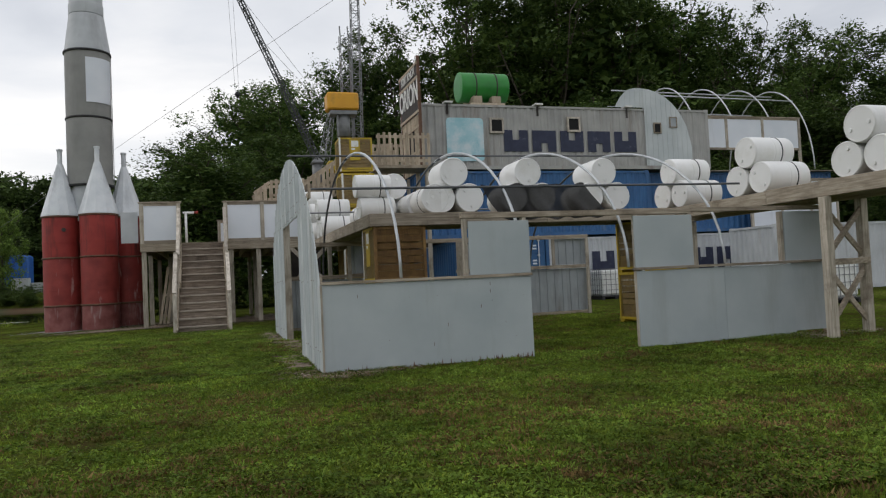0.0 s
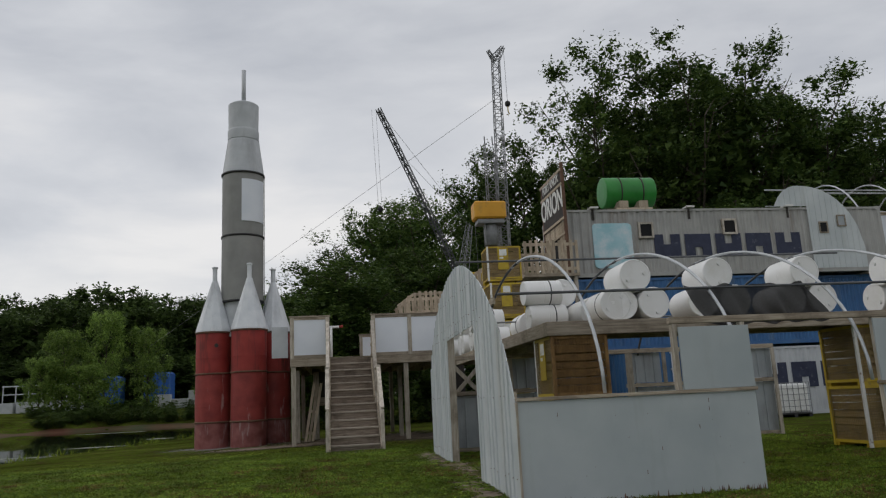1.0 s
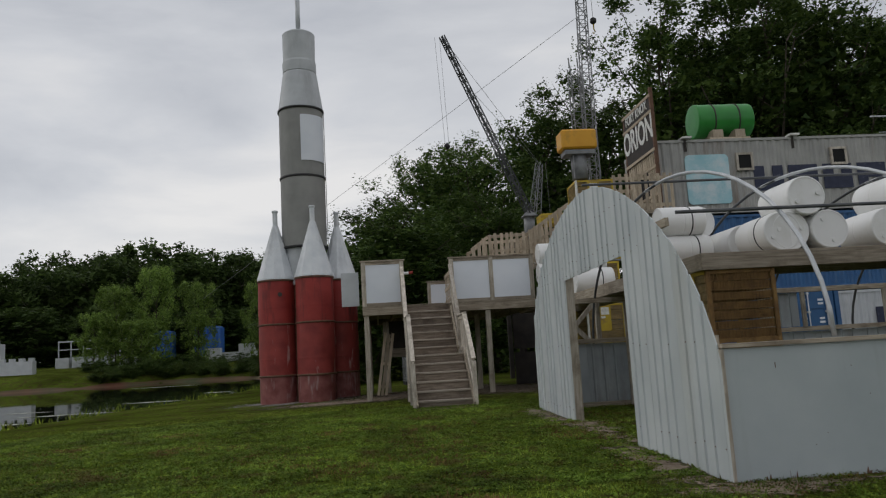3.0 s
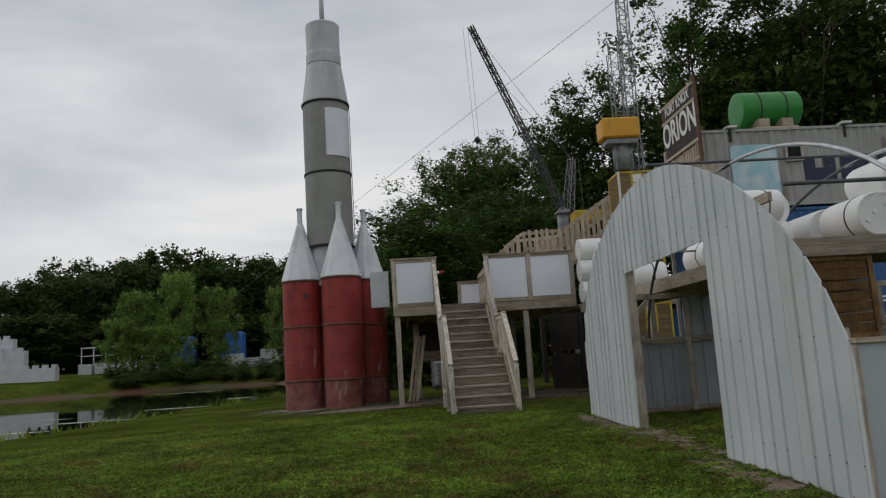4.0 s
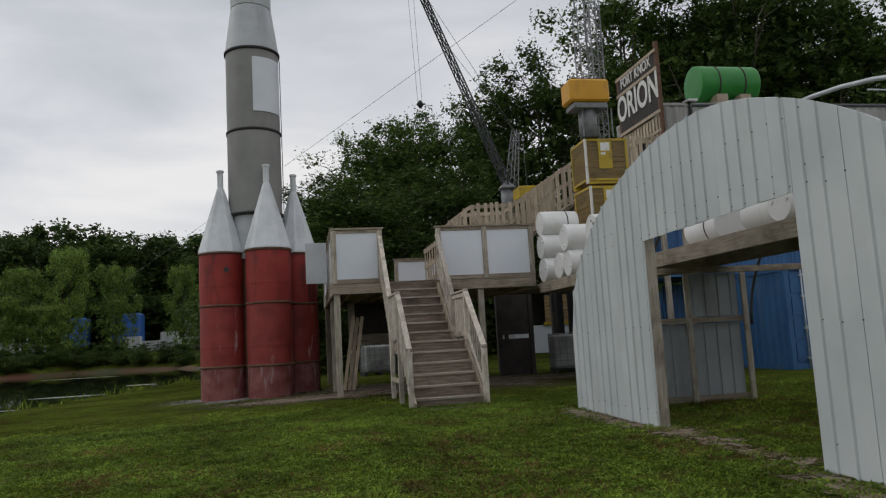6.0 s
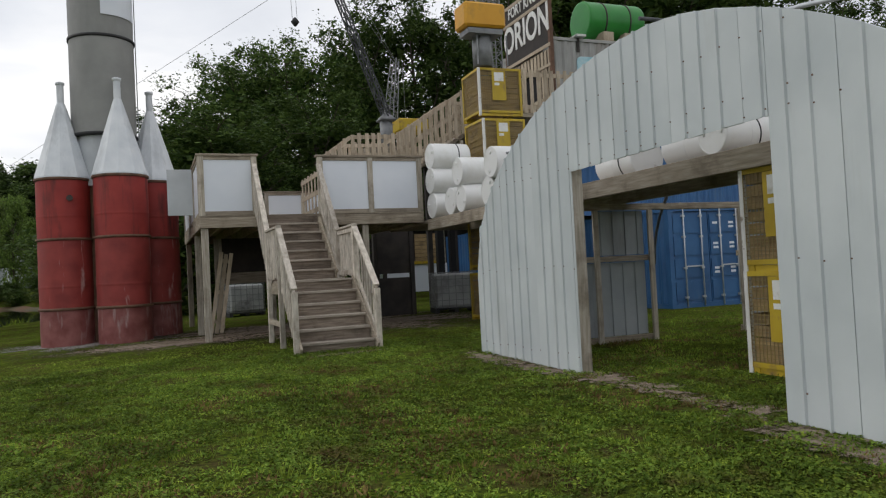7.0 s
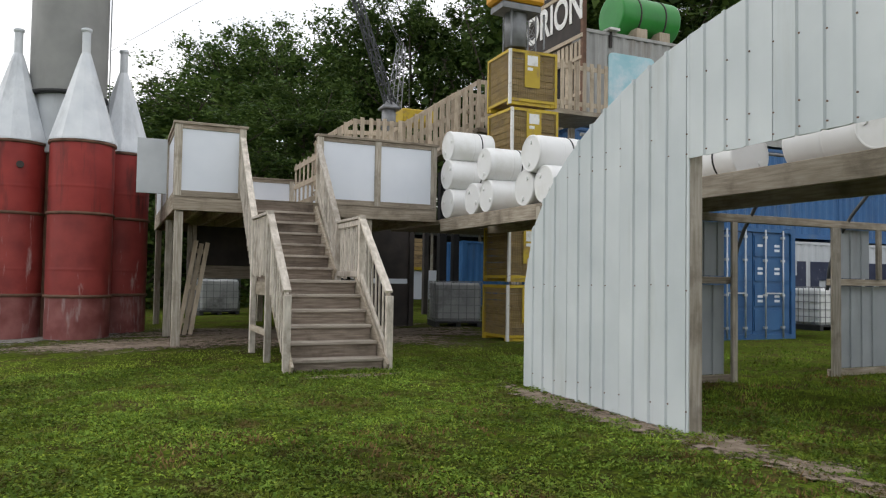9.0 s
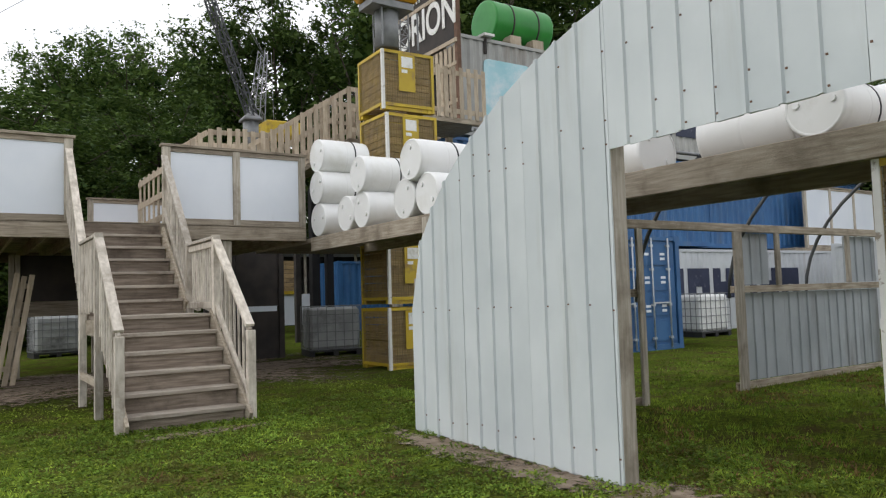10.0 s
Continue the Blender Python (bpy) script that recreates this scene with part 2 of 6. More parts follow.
M = {
    "ground": ground_material("mown_grass"),
    "dirt": material("bare_soil", (0.13, 0.095, 0.062), (0.27, 0.215, 0.16), 9, 0.95, bump=0.9, fine=45, stain=(0.085, 0.055, 0.034), stain_scale=3),
    "gravel": material("pale_gravel", (0.15, 0.14, 0.12), (0.30, 0.28, 0.25), 30, 0.95, bump=1.0, fine=60),
    "bank": material("reddish_bank", (0.12, 0.048, 0.025), (0.040, 0.050, 0.016), 0.25, 0.95, bump=0.6, fine=10),
    "sheet": material("white_painted_sheet", (0.47, 0.51, 0.52), (0.575, 0.61, 0.615), 1.1, 0.45, bump=0.06, fine=25, stain=(0.38, 0.39, 0.355), stain_scale=1.7, stain_at=(0.56, 0.84), streak=0.88),
    "panel": material("pale_grey_painted_board", (0.355, 0.40, 0.415), (0.43, 0.472, 0.482), 1.2, 0.55, bump=0.05, fine=30, stain=(0.29, 0.31, 0.30), stain_scale=1.6, stain_at=(0.55, 0.85), streak=0.85),
    "guard": material("white_plastic_board", (0.66, 0.70, 0.76), (0.74, 0.77, 0.82), 1.0, 0.4, bump=0.03, fine=20, stain=(0.5, 0.52, 0.54), stain_scale=1.3, stain_at=(0.6, 0.85), streak=0.8),
    "inner": material("dull_grey_sheet", (0.30, 0.33, 0.35), (0.40, 0.43, 0.45), 1.6, 0.5, bump=0.06, fine=25, stain=(0.2, 0.2, 0.19), stain_scale=1.5, streak=0.8),
    "wood": material("weathered_timber", (0.30, 0.262, 0.205), (0.52, 0.47, 0.395), 4, 0.85, bump=0.6, fine=30, stain=(0.17, 0.14, 0.105), stain_scale=1.8, stain_at=(0.5, 0.74), stretch=(9, 9, 0.7), vary=0.2),
    "wood_x": material("weathered_beam", (0.235, 0.19, 0.14), (0.44, 0.38, 0.30), 4, 0.85, bump=0.6, fine=30, stain=(0.13, 0.10, 0.07), stain_scale=1.6, stain_at=(0.5, 0.74), stretch=(0.7, 9, 9), vary=0.2),
    "wood_y": material("weathered_joist", (0.27, 0.222, 0.165), (0.47, 0.41, 0.325), 4, 0.85, bump=0.6, fine=30, stain=(0.15, 0.12, 0.085), stain_scale=1.6, stain_at=(0.5, 0.74), stretch=(9, 0.7, 9), vary=0.2),
    "rail": material("bleached_rail_timber", (0.42, 0.372, 0.31), (0.64, 0.585, 0.51), 4, 0.85, bump=0.4, fine=30, stain=(0.23, 0.195, 0.15), stain_scale=2.4, stain_at=(0.5, 0.72), stretch=(6, 3, 1.5), vary=0.2),
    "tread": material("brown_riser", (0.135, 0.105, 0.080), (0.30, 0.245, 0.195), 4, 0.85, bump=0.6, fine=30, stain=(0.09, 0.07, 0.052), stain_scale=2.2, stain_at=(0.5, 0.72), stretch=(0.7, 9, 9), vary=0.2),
    "step": material("pale_tread", (0.28, 0.24, 0.195), (0.46, 0.405, 0.34), 4, 0.85, bump=0.5, fine=30, stain=(0.2, 0.165, 0.13), stain_scale=2.6, stretch=(0.7, 9, 9), vary=0.12),
    "pallet": material("pale_pallet_wood", (0.40, 0.325, 0.235), (0.54, 0.46, 0.355), 4, 0.9, bump=0.5, fine=30, stain=(0.25, 0.2, 0.14), stain_scale=1.4, stretch=(6, 6, 0.8), vary=0.2),
    "dark": material("dark_board", (0.030, 0.027, 0.025), (0.06, 0.05, 0.045), 3, 0.8, bump=0.3),
    "yellow": material("yellow_paint", (0.44, 0.30, 0.018), (0.54, 0.39, 0.03), 3, 0.5, bump=0.1, stain=(0.25, 0.16, 0.07), stain_scale=3.5, stain_at=(0.56, 0.70), vary=0.1),
    "wire": material("yellow_grey_wire", (0.31, 0.225, 0.06), (0.24, 0.19, 0.11), 5, 0.5, bump=0),
    "rusty_wire": material("rusty_brown_wire", (0.16, 0.085, 0.028), (0.27, 0.16, 0.055), 7, 0.75, bump=0.2, stain=(0.08, 0.045, 0.02), stain_scale=4),
    "slat": material("crate_board", (0.28, 0.185, 0.085), (0.45, 0.325, 0.17), 4, 0.85, bump=0.4, fine=30, stain=(0.14, 0.10, 0.06), stain_scale=2, stretch=(0.8, 0.8, 9), vary=0.2),
    "paper": material("white_paper", (0.72, 0.72, 0.70), (0.80, 0.80, 0.78), 5, 0.7, bump=0.05, stain=(0.5, 0.48, 0.4), stain_scale=6),
    "post_white": material("chipped_white_post", (0.66, 0.65, 0.62), (0.74, 0.73, 0.70), 5, 0.6, bump=0.2, stain=(0.3, 0.25, 0.2), stain_scale=9, stain_at=(0.6, 0.66)),
    "drum": material("white_plastic_drum", (0.74, 0.74, 0.72), (0.80, 0.80, 0.79), 1.5, 0.38, bump=0.03, fine=15, stain=(0.60, 0.59, 0.53), stain_scale=1.4, stain_at=(0.55, 0.85), vary=0.06),
    # the milky tank plastic with the shade behind the deck in its grey
    "tank_shade": material("shaded_milky_tank", (0.30, 0.31, 0.31), (0.42, 0.43, 0.42), 2, 0.5, bump=0.03, stain=(0.12, 0.12, 0.12), stain_scale=1.6),
    "black": material("black_rubber", (0.015, 0.015, 0.016), (0.03, 0.03, 0.03), 5, 0.6, bump=0.1),
    "red": material("rusty_red_paint", (0.25, 0.024, 0.020), (0.35, 0.042, 0.034), 2.2, 0.6, bump=0.12, fine=20, stain=(0.065, 0.020, 0.016), stain_scale=3.2, stain_at=(0.50, 0.68), streak=0.86),
    "red_mid": material("chipped_red_paint", (0.21, 0.028, 0.024), (0.32, 0.050, 0.042), 2.6, 0.6, bump=0.14, fine=20, stain=(0.44, 0.29, 0.27), stain_scale=5.0, stain_at=(0.59, 0.68), streak=0.80),
    "red_worn": material("worn_red_paint", (0.17, 0.040, 0.036), (0.27, 0.10, 0.09), 4, 0.6, bump=0.15, fine=20, stain=(0.38, 0.29, 0.28), stain_scale=5.0, stain_at=(0.54, 0.7), streak=0.8),
    "cone": material("white_cone_sheet", (0.60, 0.63, 0.66), (0.72, 0.74, 0.76), 3, 0.5, bump=0.15, fine=12, stain=(0.42, 0.44, 0.46), stain_scale=1.8, streak=0.7),
    "hull": material("grey_silo_paint", (0.235, 0.235, 0.225), (0.30, 0.30, 0.285), 2, 0.6, bump=0.08, fine=20, stain=(0.18, 0.18, 0.17), stain_scale=0.9, stain_at=(0.5, 0.8), streak=0.8),
    "hull_light": material("pale_grey_paint", (0.44, 0.46, 0.48), (0.54, 0.56, 0.58), 2, 0.5, bump=0.06, stain=(0.34, 0.35, 0.36), stain_scale=1.2, streak=0.7),
    "rust": material("rusty_steel", (0.10, 0.055, 0.035), (0.18, 0.10, 0.065), 6, 0.8, bump=0.3),
    "box_grey": material("grey_container_paint", (0.31, 0.31, 0.295), (0.41, 0.405, 0.385), 1.4, 0.55, bump=0.06, stain=(0.19, 0.145, 0.11), stain_scale=2.0, stain_at=(0.55, 0.76), streak=0.88),
    "box_white": material("white_container_paint", (0.46, 0.48, 0.50), (0.56, 0.58, 0.60), 1.4, 0.55, bump=0.06, stain=(0.32, 0.27, 0.23), stain_scale=1.8, stain_at=(0.58, 0.8), streak=0.85),
    "box_blue": material("blue_container_paint", (0.022, 0.088, 0.22), (0.038, 0.130, 0.295), 1.4, 0.5, bump=0.06, stain=(0.10, 0.15, 0.21), stain_scale=2.2, stain_at=(0.55, 0.8), streak=0.85),
    "navy": material("navy_paint", (0.018, 0.024, 0.055), (0.035, 0.042, 0.08), 4, 0.6, bump=0.05, stain=(0.15, 0.16, 0.19), stain_scale=6, stain_at=(0.60, 0.72)),
    "aqua": material("pale_blue_paint", (0.30, 0.56, 0.63), (0.44, 0.66, 0.72), 1.6, 0.5, bump=0.05, stain=(0.62, 0.72, 0.76), stain_scale=1.3, stain_at=(0.48, 0.62)),
    "green": material("green_tank_paint", (0.020, 0.19, 0.030), (0.035, 0.26, 0.045), 2, 0.4, bump=0.05, stain=(0.015, 0.07, 0.02), stain_scale=1.2, stain_at=(0.55, 0.85)),
    "galv": material("galvanised_pipe", (0.42, 0.44, 0.46), (0.55, 0.57, 0.59), 6, 0.4, 0.35, bump=0.05),
    "pipe_dark": material("dark_pipe", (0.07, 0.075, 0.08), (0.11, 0.115, 0.12), 6, 0.5, 0.3, bump=0.05),
    "steel": material("dull_grey_steel", (0.17, 0.175, 0.18), (0.26, 0.265, 0.27), 6, 0.55, 0.2, bump=0.05),
    "orange": material("orange_yellow_paint", (0.62, 0.30, 0.02), (0.70, 0.36, 0.03), 2, 0.5, bump=0.05, stain=(0.42, 0.22, 0.04), stain_scale=2),
    "bark": material("grey_brown_bark", (0.055, 0.045, 0.035), (0.11, 0.09, 0.07), 3, 0.95, bump=0.6, fine=14, stretch=(4, 4, 0.6)),
    "leaf": leaf_material("broad_leaves", (0.026, 0.056, 0.014), (0.115, 0.172, 0.040), 0.25, gloss=0.15),
    "leaf_light": leaf_material("willow_leaves", (0.085, 0.15, 0.028), (0.25, 0.36, 0.075), 0.35),
    "leaf_far": leaf_material("far_leaves", (0.026, 0.046, 0.014), (0.085, 0.13, 0.034), gloss=0.1),
    "blade": leaf_material("grass_blades", (0.095, 0.142, 0.017), (0.235, 0.300, 0.042), 0.3, 0.42, 0.03),
    "dry": leaf_material("dry_grass_blades", (0.10, 0.062, 0.026), (0.21, 0.145, 0.06), 0.2, 0.3, 0.04),
    "weed": leaf_material("clover_leaves", (0.064, 0.112, 0.014), (0.152, 0.225, 0.036), 0.25, 0.42, 0.05),
    "tarp": material("blue_tarp", (0.02, 0.09, 0.33), (0.035, 0.13, 0.42), 2, 0.5, bump=0.1),
    # near-black: paints the shade inside openings, and the black posts
    "void": material("dark_inside", (0.008, 0.008, 0.009), (0.014, 0.014, 0.015), 3, 0.9, bump=0),
    "streak_pale": material("pale_pond_streak", (0.30, 0.31, 0.25), (0.46, 0.47, 0.42), 9, 0.7, bump=0.3, fine=40, stain=(0.10, 0.11, 0.07), stain_scale=3.0, stain_at=(0.5, 0.6)),
    "cloth": material("black_shade_net", (0.012, 0.012, 0.014), (0.025, 0.025, 0.028), 40, 0.7, bump=0.1),
}
# The net lets part of the view through its weave; the water mirrors the bank; the cage tank is milky.
net_nodes, net_links = M["cloth"].node_tree.nodes, M["cloth"].node_tree.links
net_mix, net_clear = net_nodes.new("ShaderNodeMixShader"), net_nodes.new("ShaderNodeBsdfTransparent")
net_mix.inputs["Fac"].default_value = 0.93
net_links.new(net_clear.outputs[0], net_mix.inputs[1])
net_links.new(net_nodes["Principled BSDF"].outputs[0], net_mix.inputs[2])
net_links.new(net_mix.outputs[0], net_nodes["Material Output"].inputs["Surface"])

# Soil and gravel thin out towards their rims in ragged specks.
for key in ("dirt", "gravel"):
    dn, dl = M[key].node_tree.nodes, M[key].node_tree.links
    d_tc, d_noise, d_rim, d_add, d_map = (dn.new("ShaderNode" + k) for k in ("TexCoord", "TexNoise", "Attribute", "Math", "MapRange"))
    d_noise.inputs["Scale"].default_value, d_noise.inputs["Detail"].default_value, d_noise.inputs["Roughness"].default_value = 9.0, 10.0, 0.7
    d_rim.attribute_name = "cover"
    d_add.operation = "MULTIPLY_ADD"
    d_add.inputs[1].default_value = 2.4
    d_map.inputs["From Min"].default_value, d_map.inputs["From Max"].default_value = 1.50, 1.85
    d_mix, d_clear = dn.new("ShaderNodeMixShader"), dn.new("ShaderNodeBsdfTransparent")
    dl.new(d_tc.outputs["Object"], d_noise.inputs["Vector"])
    dl.new(d_noise.outputs["Fac"], d_add.inputs[0])
    dl.new(d_rim.outputs["Fac"], d_add.inputs[2])
    dl.new(d_add.outputs[0], d_map.inputs["Value"])
    dl.new(d_map.outputs[0], d_mix.inputs["Fac"])
    dl.new(d_clear.outputs[0], d_mix.inputs[1])
    dl.new(dn["Principled BSDF"].outputs[0], d_mix.inputs[2])
    dl.new(d_mix.outputs[0], dn["Material Output"].inputs["Surface"])

M["water"] = bpy.data.materials.new("dark_pond_water")
M["water"].use_nodes = True
wtn, wtl = M["water"].node_tree.nodes, M["water"].node_tree.links
wtn["Principled BSDF"].inputs["Base Color"].default_value = (0.012, 0.014, 0.010, 1)
wtn["Principled BSDF"].inputs["Roughness"].default_value = 0.025
wt_noise, wt_bump = wtn.new("ShaderNodeTexNoise"), wtn.new("ShaderNodeBump")
wt_noise.inputs["Scale"].default_value = 1.2
wt_bump.inputs["Strength"].default_value, wt_bump.inputs["Distance"].default_value = 0.05, 0.03
wtl.new(wt_noise.outputs["Fac"], wt_bump.inputs["Height"])
wtl.new(wt_bump.outputs[0], wtn["Principled BSDF"].inputs["Normal"])


# ---------------------------------------------------------------- building helpers
def box(bm, x0, x1, y0, y1, z0, z1, m=None):
    v = [bm.verts.new((x, y, z)) for z in (z0, z1) for x, y in ((x0, y0), (x1, y0), (x1, y1), (x0, y1))]
    if m is not None:
        for p in v:
            p.co = m @ p.co
    for f in ((3, 2, 1, 0), (4, 5, 6, 7), (0, 1, 5, 4), (1, 2, 6, 5), (2, 3, 7, 6), (3, 0, 4, 7)):
        bm.faces.new([v[i] for i in f])


def tube(bm, p, q, r0, r1=None, n=8, caps=True):
    p, q, r1 = Vector(p), Vector(q), r0 if r1 is None else r1
    a = (q - p).normalized()
    u = a.orthogonal().normalized()
    w = a.cross(u)
    rings = []
    for c, r in ((p, r0), (q, r1)):
        rings.append([bm.verts.new(c + r * (math.cos(2 * math.pi * i / n) * u + math.sin(2 * math.pi * i / n) * w)) for i in range(n)])
    for i in range(n):
        f = bm.faces.new((rings[0][i], rings[0][(i + 1) % n], rings[1][(i + 1) % n], rings[1][i]))
        f.smooth = n > 5
    if caps:
        bm.faces.new(rings[0][::-1])
        bm.faces.new(rings[1])


def sweep(bm, pts, r, n=7):
    """One round pipe along a row of points."""
    rings, pts = [], [Vector(p) for p in pts]
    for i, p in enumerate(pts):
        a = (pts[min(i + 1, len(pts) - 1)] - pts[max(i - 1, 0)]).normalized()
        u = a.cross(Vector((1, 0, 0)) if abs(a.x) < 0.9 else Vector((0, 0, 1))).normalized()
        w = a.cross(u)
        rings.append([bm.verts.new(p + r * (math.cos(2 * math.pi * k / n) * u + math.sin(2 * math.pi * k / n) * w)) for k in range(n)])
    for a, b in zip(rings, rings[1:]):
        for k in range(n):
            bm.faces.new((a[k], a[(k + 1) % n], b[(k + 1) % n], b[k])).smooth = True
    bm.faces.new(rings[0][::-1])
    bm.faces.new(rings[-1])


def lathe(bm, profile, n=24, axis="z", m=None):
    """Rings of (radius, height) turned about z (or laid along x); the ends are closed."""
    fine = [profile[0]]
    for (r0, z0), (r1, z1) in zip(profile, profile[1:]):
        L = math.hypot(r1 - r0, z1 - z0)
        if L > 0.2:
            for t in (0.015 / L, 1 - 0.015 / L):
                fine.append((r0 + (r1 - r0) * t, z0 + (z1 - z0) * t))
        fine.append((r1, z1))
    profile = fine
    rings = []
    for r, h in profile:
        ring = []
        for i in range(n):
            a = 2 * math.pi * i / n
            p = Vector((r * math.cos(a), r * math.sin(a), h))
            if axis == "x":
                p = Vector((p.z, p.x, p.y))
            ring.append(bm.verts.new(m @ p if m is not None else p))
        rings.append(ring)
    for a, b in zip(rings, rings[1:]):
        for i in range(n):
            f = bm.faces.new((a[i], a[(i + 1) % n], b[(i + 1) % n], b[i]))
            f.smooth = True
    bm.faces.new(rings[0][::-1])
    bm.faces.new(rings[-1])


def bar(bm, p, q, w, h):
    """A squared timber from p to q, w wide level, h deep."""
    p, q = Vector(p), Vector(q)
    a = (q - p).normalized()
    side = a.cross(Vector((0, 0, 1)))
    side = side.normalized() if side.length > 1e-4 else Vector((1, 0, 0))
    up = side.cross(a).normalized()
    v = [bm.verts.new(c + sx * side * w / 2 + sz * up * h / 2) for c in (p, q) for sx, sz in ((-1, -1), (1, -1), (1, 1), (-1, 1))]
    for f in ((3, 2, 1, 0), (4, 5, 6, 7), (0, 1, 5, 4), (1, 2, 6, 5), (2, 3, 7, 6), (3, 0, 4, 7)):
        bm.faces.new([v[i] for i in f])


def finish(name, bm, mat, smooth_angle=None, bevel=0.0):
    if bevel:
        bmesh.ops.bevel(bm, geom=bm.edges[:], offset=bevel, segments=1, affect="EDGES", clamp_overlap=True)
    bmesh.ops.recalc_face_normals(bm, faces=bm.faces[:])
    me = bpy.data.meshes.new(name)
    bm.to_mesh(me)
    bm.free()
    me.materials.append(M[mat])
    return me


def part(name, bm, mat, parent=None, label="", bevel=0.0):
    ob = new(name, finish(name, bm, mat, bevel=bevel))
    ob.parent = parent
    if label:
        tagged(ob, label=label)
    return ob


def piece(name, me, parent, m=None):
    ob = new(name, me)
    ob.parent = parent
    if m is not None:
        ob.matrix_local = m
    return ob


def thing(name, m, label, category, group="", kind=""):
    ob = new(name)
    ob.empty_display_size = 0.2
    ob.matrix_world = m
    return tagged(ob, label, category, group, kind)


def B():
    return bmesh.new()


def quick(name, mat, parent, *boxes, label="", bevel=0.0):
    """One part out of a few boxes (x0, x1, y0, y1, z0, z1)."""
    bm = B()
    for b in boxes:
        box(bm, *b)
    return part(name, bm, mat, parent, label, bevel)


# ---------------------------------------------------------------- lie of the land
POND = [(-12.0, 27), (-11.5, 31.5), (-10.5, 36.5), (-9.6, 41), (-8.8, 47), (-7.8, 53), (-9.0, 68), (-14, 82), (-24, 86), (-31, 80), (-44, 76), (-70, 73), (-76, 30), (-30, 24), (-16, 23.5)]


def pond_distance(x, y):
    """Metres from the shore of the pond; negative in the water."""
    best, inside = 1e9, False
    for (ax, ay), (bx, by) in zip(POND, POND[1:] + POND[:1]):
        t = max(0.0, min(1.0, ((x - ax) * (bx - ax) + (y - ay) * (by - ay)) / ((bx - ax) ** 2 + (by - ay) ** 2)))
        best = min(best, math.hypot(x - ax - t * (bx - ax), y - ay - t * (by - ay)))
        if (ay > y) != (by > y) and x < (bx - ax) * (y - ay) / (by - ay) + ax:
            inside = not inside
    return -best if inside else best


def land(x, y):
    base = float(np.interp(y, (-30, 0, 11, 16.5, 20, 25, 32, 60, 78, 88, 100, 140, 300), (-0.3, -0.1, 0.0, 0.09, 0.12, 0.15, 0.14, 0.17, 0.35, 0.95, 1.6, 2.4, 3.2)))
    base += float(np.interp(-x, (14, 40, 120), (0, 0.3, 1.5))) * float(np.interp(y, (60, 75), (0, 1)))
    base += float(np.interp(-x, (22, 33), (0, 1))) * float(np.interp(y, (60, 71, 79, 92), (0, 0.25, 0.25, 0.15)))
    d = pond_distance(x, y) + 0.35 * noise.noise((x * 0.35, y * 0.35, 0))
    run = 12.0 if y < 60 else float(np.interp(y, (60, 70), (12.0, 3.0)))
    if d < run:
        base = min(base, float(np.interp(d, (-3, 0.0, 0.25, run), (-0.9, -0.19, -0.13, base))))
    return base + 0.02 * noise.noise((x * 0.5, y * 0.5, 3))


# ---------------------------------------------------------------- ground, water
def steps(fine0, fine1, fine, far):
    out = list(np.arange(fine0, fine1 + 1e-6, fine))
    s, a, b = fine, fine0, fine1
    while b < far:
        s *= 1.18
        a, b = a - s, b + s
        out = [a] + out + [b]
    return out


gx, gy = steps(-58, 16, 0.8, 900), steps(-4, 104, 0.8, 900)
g_verts = [(x, y, land(x, y)) for y in gy for x in gx]
g_faces = [(j * len(gx) + i, j * len(gx) + i + 1, (j + 1) * len(gx) + i + 1, (j + 1) * len(gx) + i) for j in range(len(gy) - 1) for i in range(len(gx) - 1)]
g_me = bpy.data.meshes.new("ground")
g_me.from_pydata(g_verts, [], g_faces)
g_me.polygons.foreach_set("use_smooth", [True] * len(g_faces))
g_me.materials.append(M["ground"])
tagged(new("ground", g_me), "uneven mown green lawn with dry brown patches", "lawn", kind="structure")

bm = B()
f = bm.faces.new([bm.verts.new((x, y, -0.15)) for x, y in ((-80, 15), (-2, 15), (-2, 100), (-80, 100))])
pond = new("water", finish("water", bm, "water"))
tagged(pond, "still dark pond water mirroring the far bank", "pond", kind="structure")


def patch(name, cx, cy, rx, ry, mat, label, turn=0.0, seed=1, lift=0.014):
    """A flat spill of soil or gravel with a ragged outline that lies on the lawn."""
    bm, n, rings = B(), 96, 7
    c, s = math.cos(radians(turn)), math.sin(radians(turn))
    grid, cover = [], bm.verts.layers.float.new("cover")
    for k in range(1, rings + 1):
        ring = []
        for i in range(n):
            a = 2 * math.pi * i / n
            q = k / rings * (1 + 0.55 * noise.noise((math.cos(a) * 1.7 + seed, math.sin(a) * 1.7, seed)) + 0.45 * noise.noise((math.cos(a) * 6, math.sin(a) * 6, seed)) + 0.32 * noise.noise((math.cos(a) * 17, math.sin(a) * 17, seed)))
            x, y = 1.5 * rx * q * math.cos(a), 1.5 * ry * q * math.sin(a)
            X, Y = cx + c * x - s * y, cy + s * x + c * y
            ring.append(bm.verts.new((X, Y, land(X, Y) + lift)))
            ring[-1][cover] = 1.1 * (1 - k / rings)
        grid.append(ring)
    mid = bm.verts.new((cx, cy, land(cx, cy) + lift))
    mid[cover] = 1.1
    for i in range(n):
        bm.faces.new((mid, grid[0][i], grid[0][(i + 1) % n])).smooth = True
        for a, b in zip(grid, grid[1:]):
            bm.faces.new((a[i], b[i], b[(i + 1) % n], a[(i + 1) % n])).smooth = True
    return tagged(new(name, finish(name, bm, mat)), label, name.replace("_", " "), kind="structure")


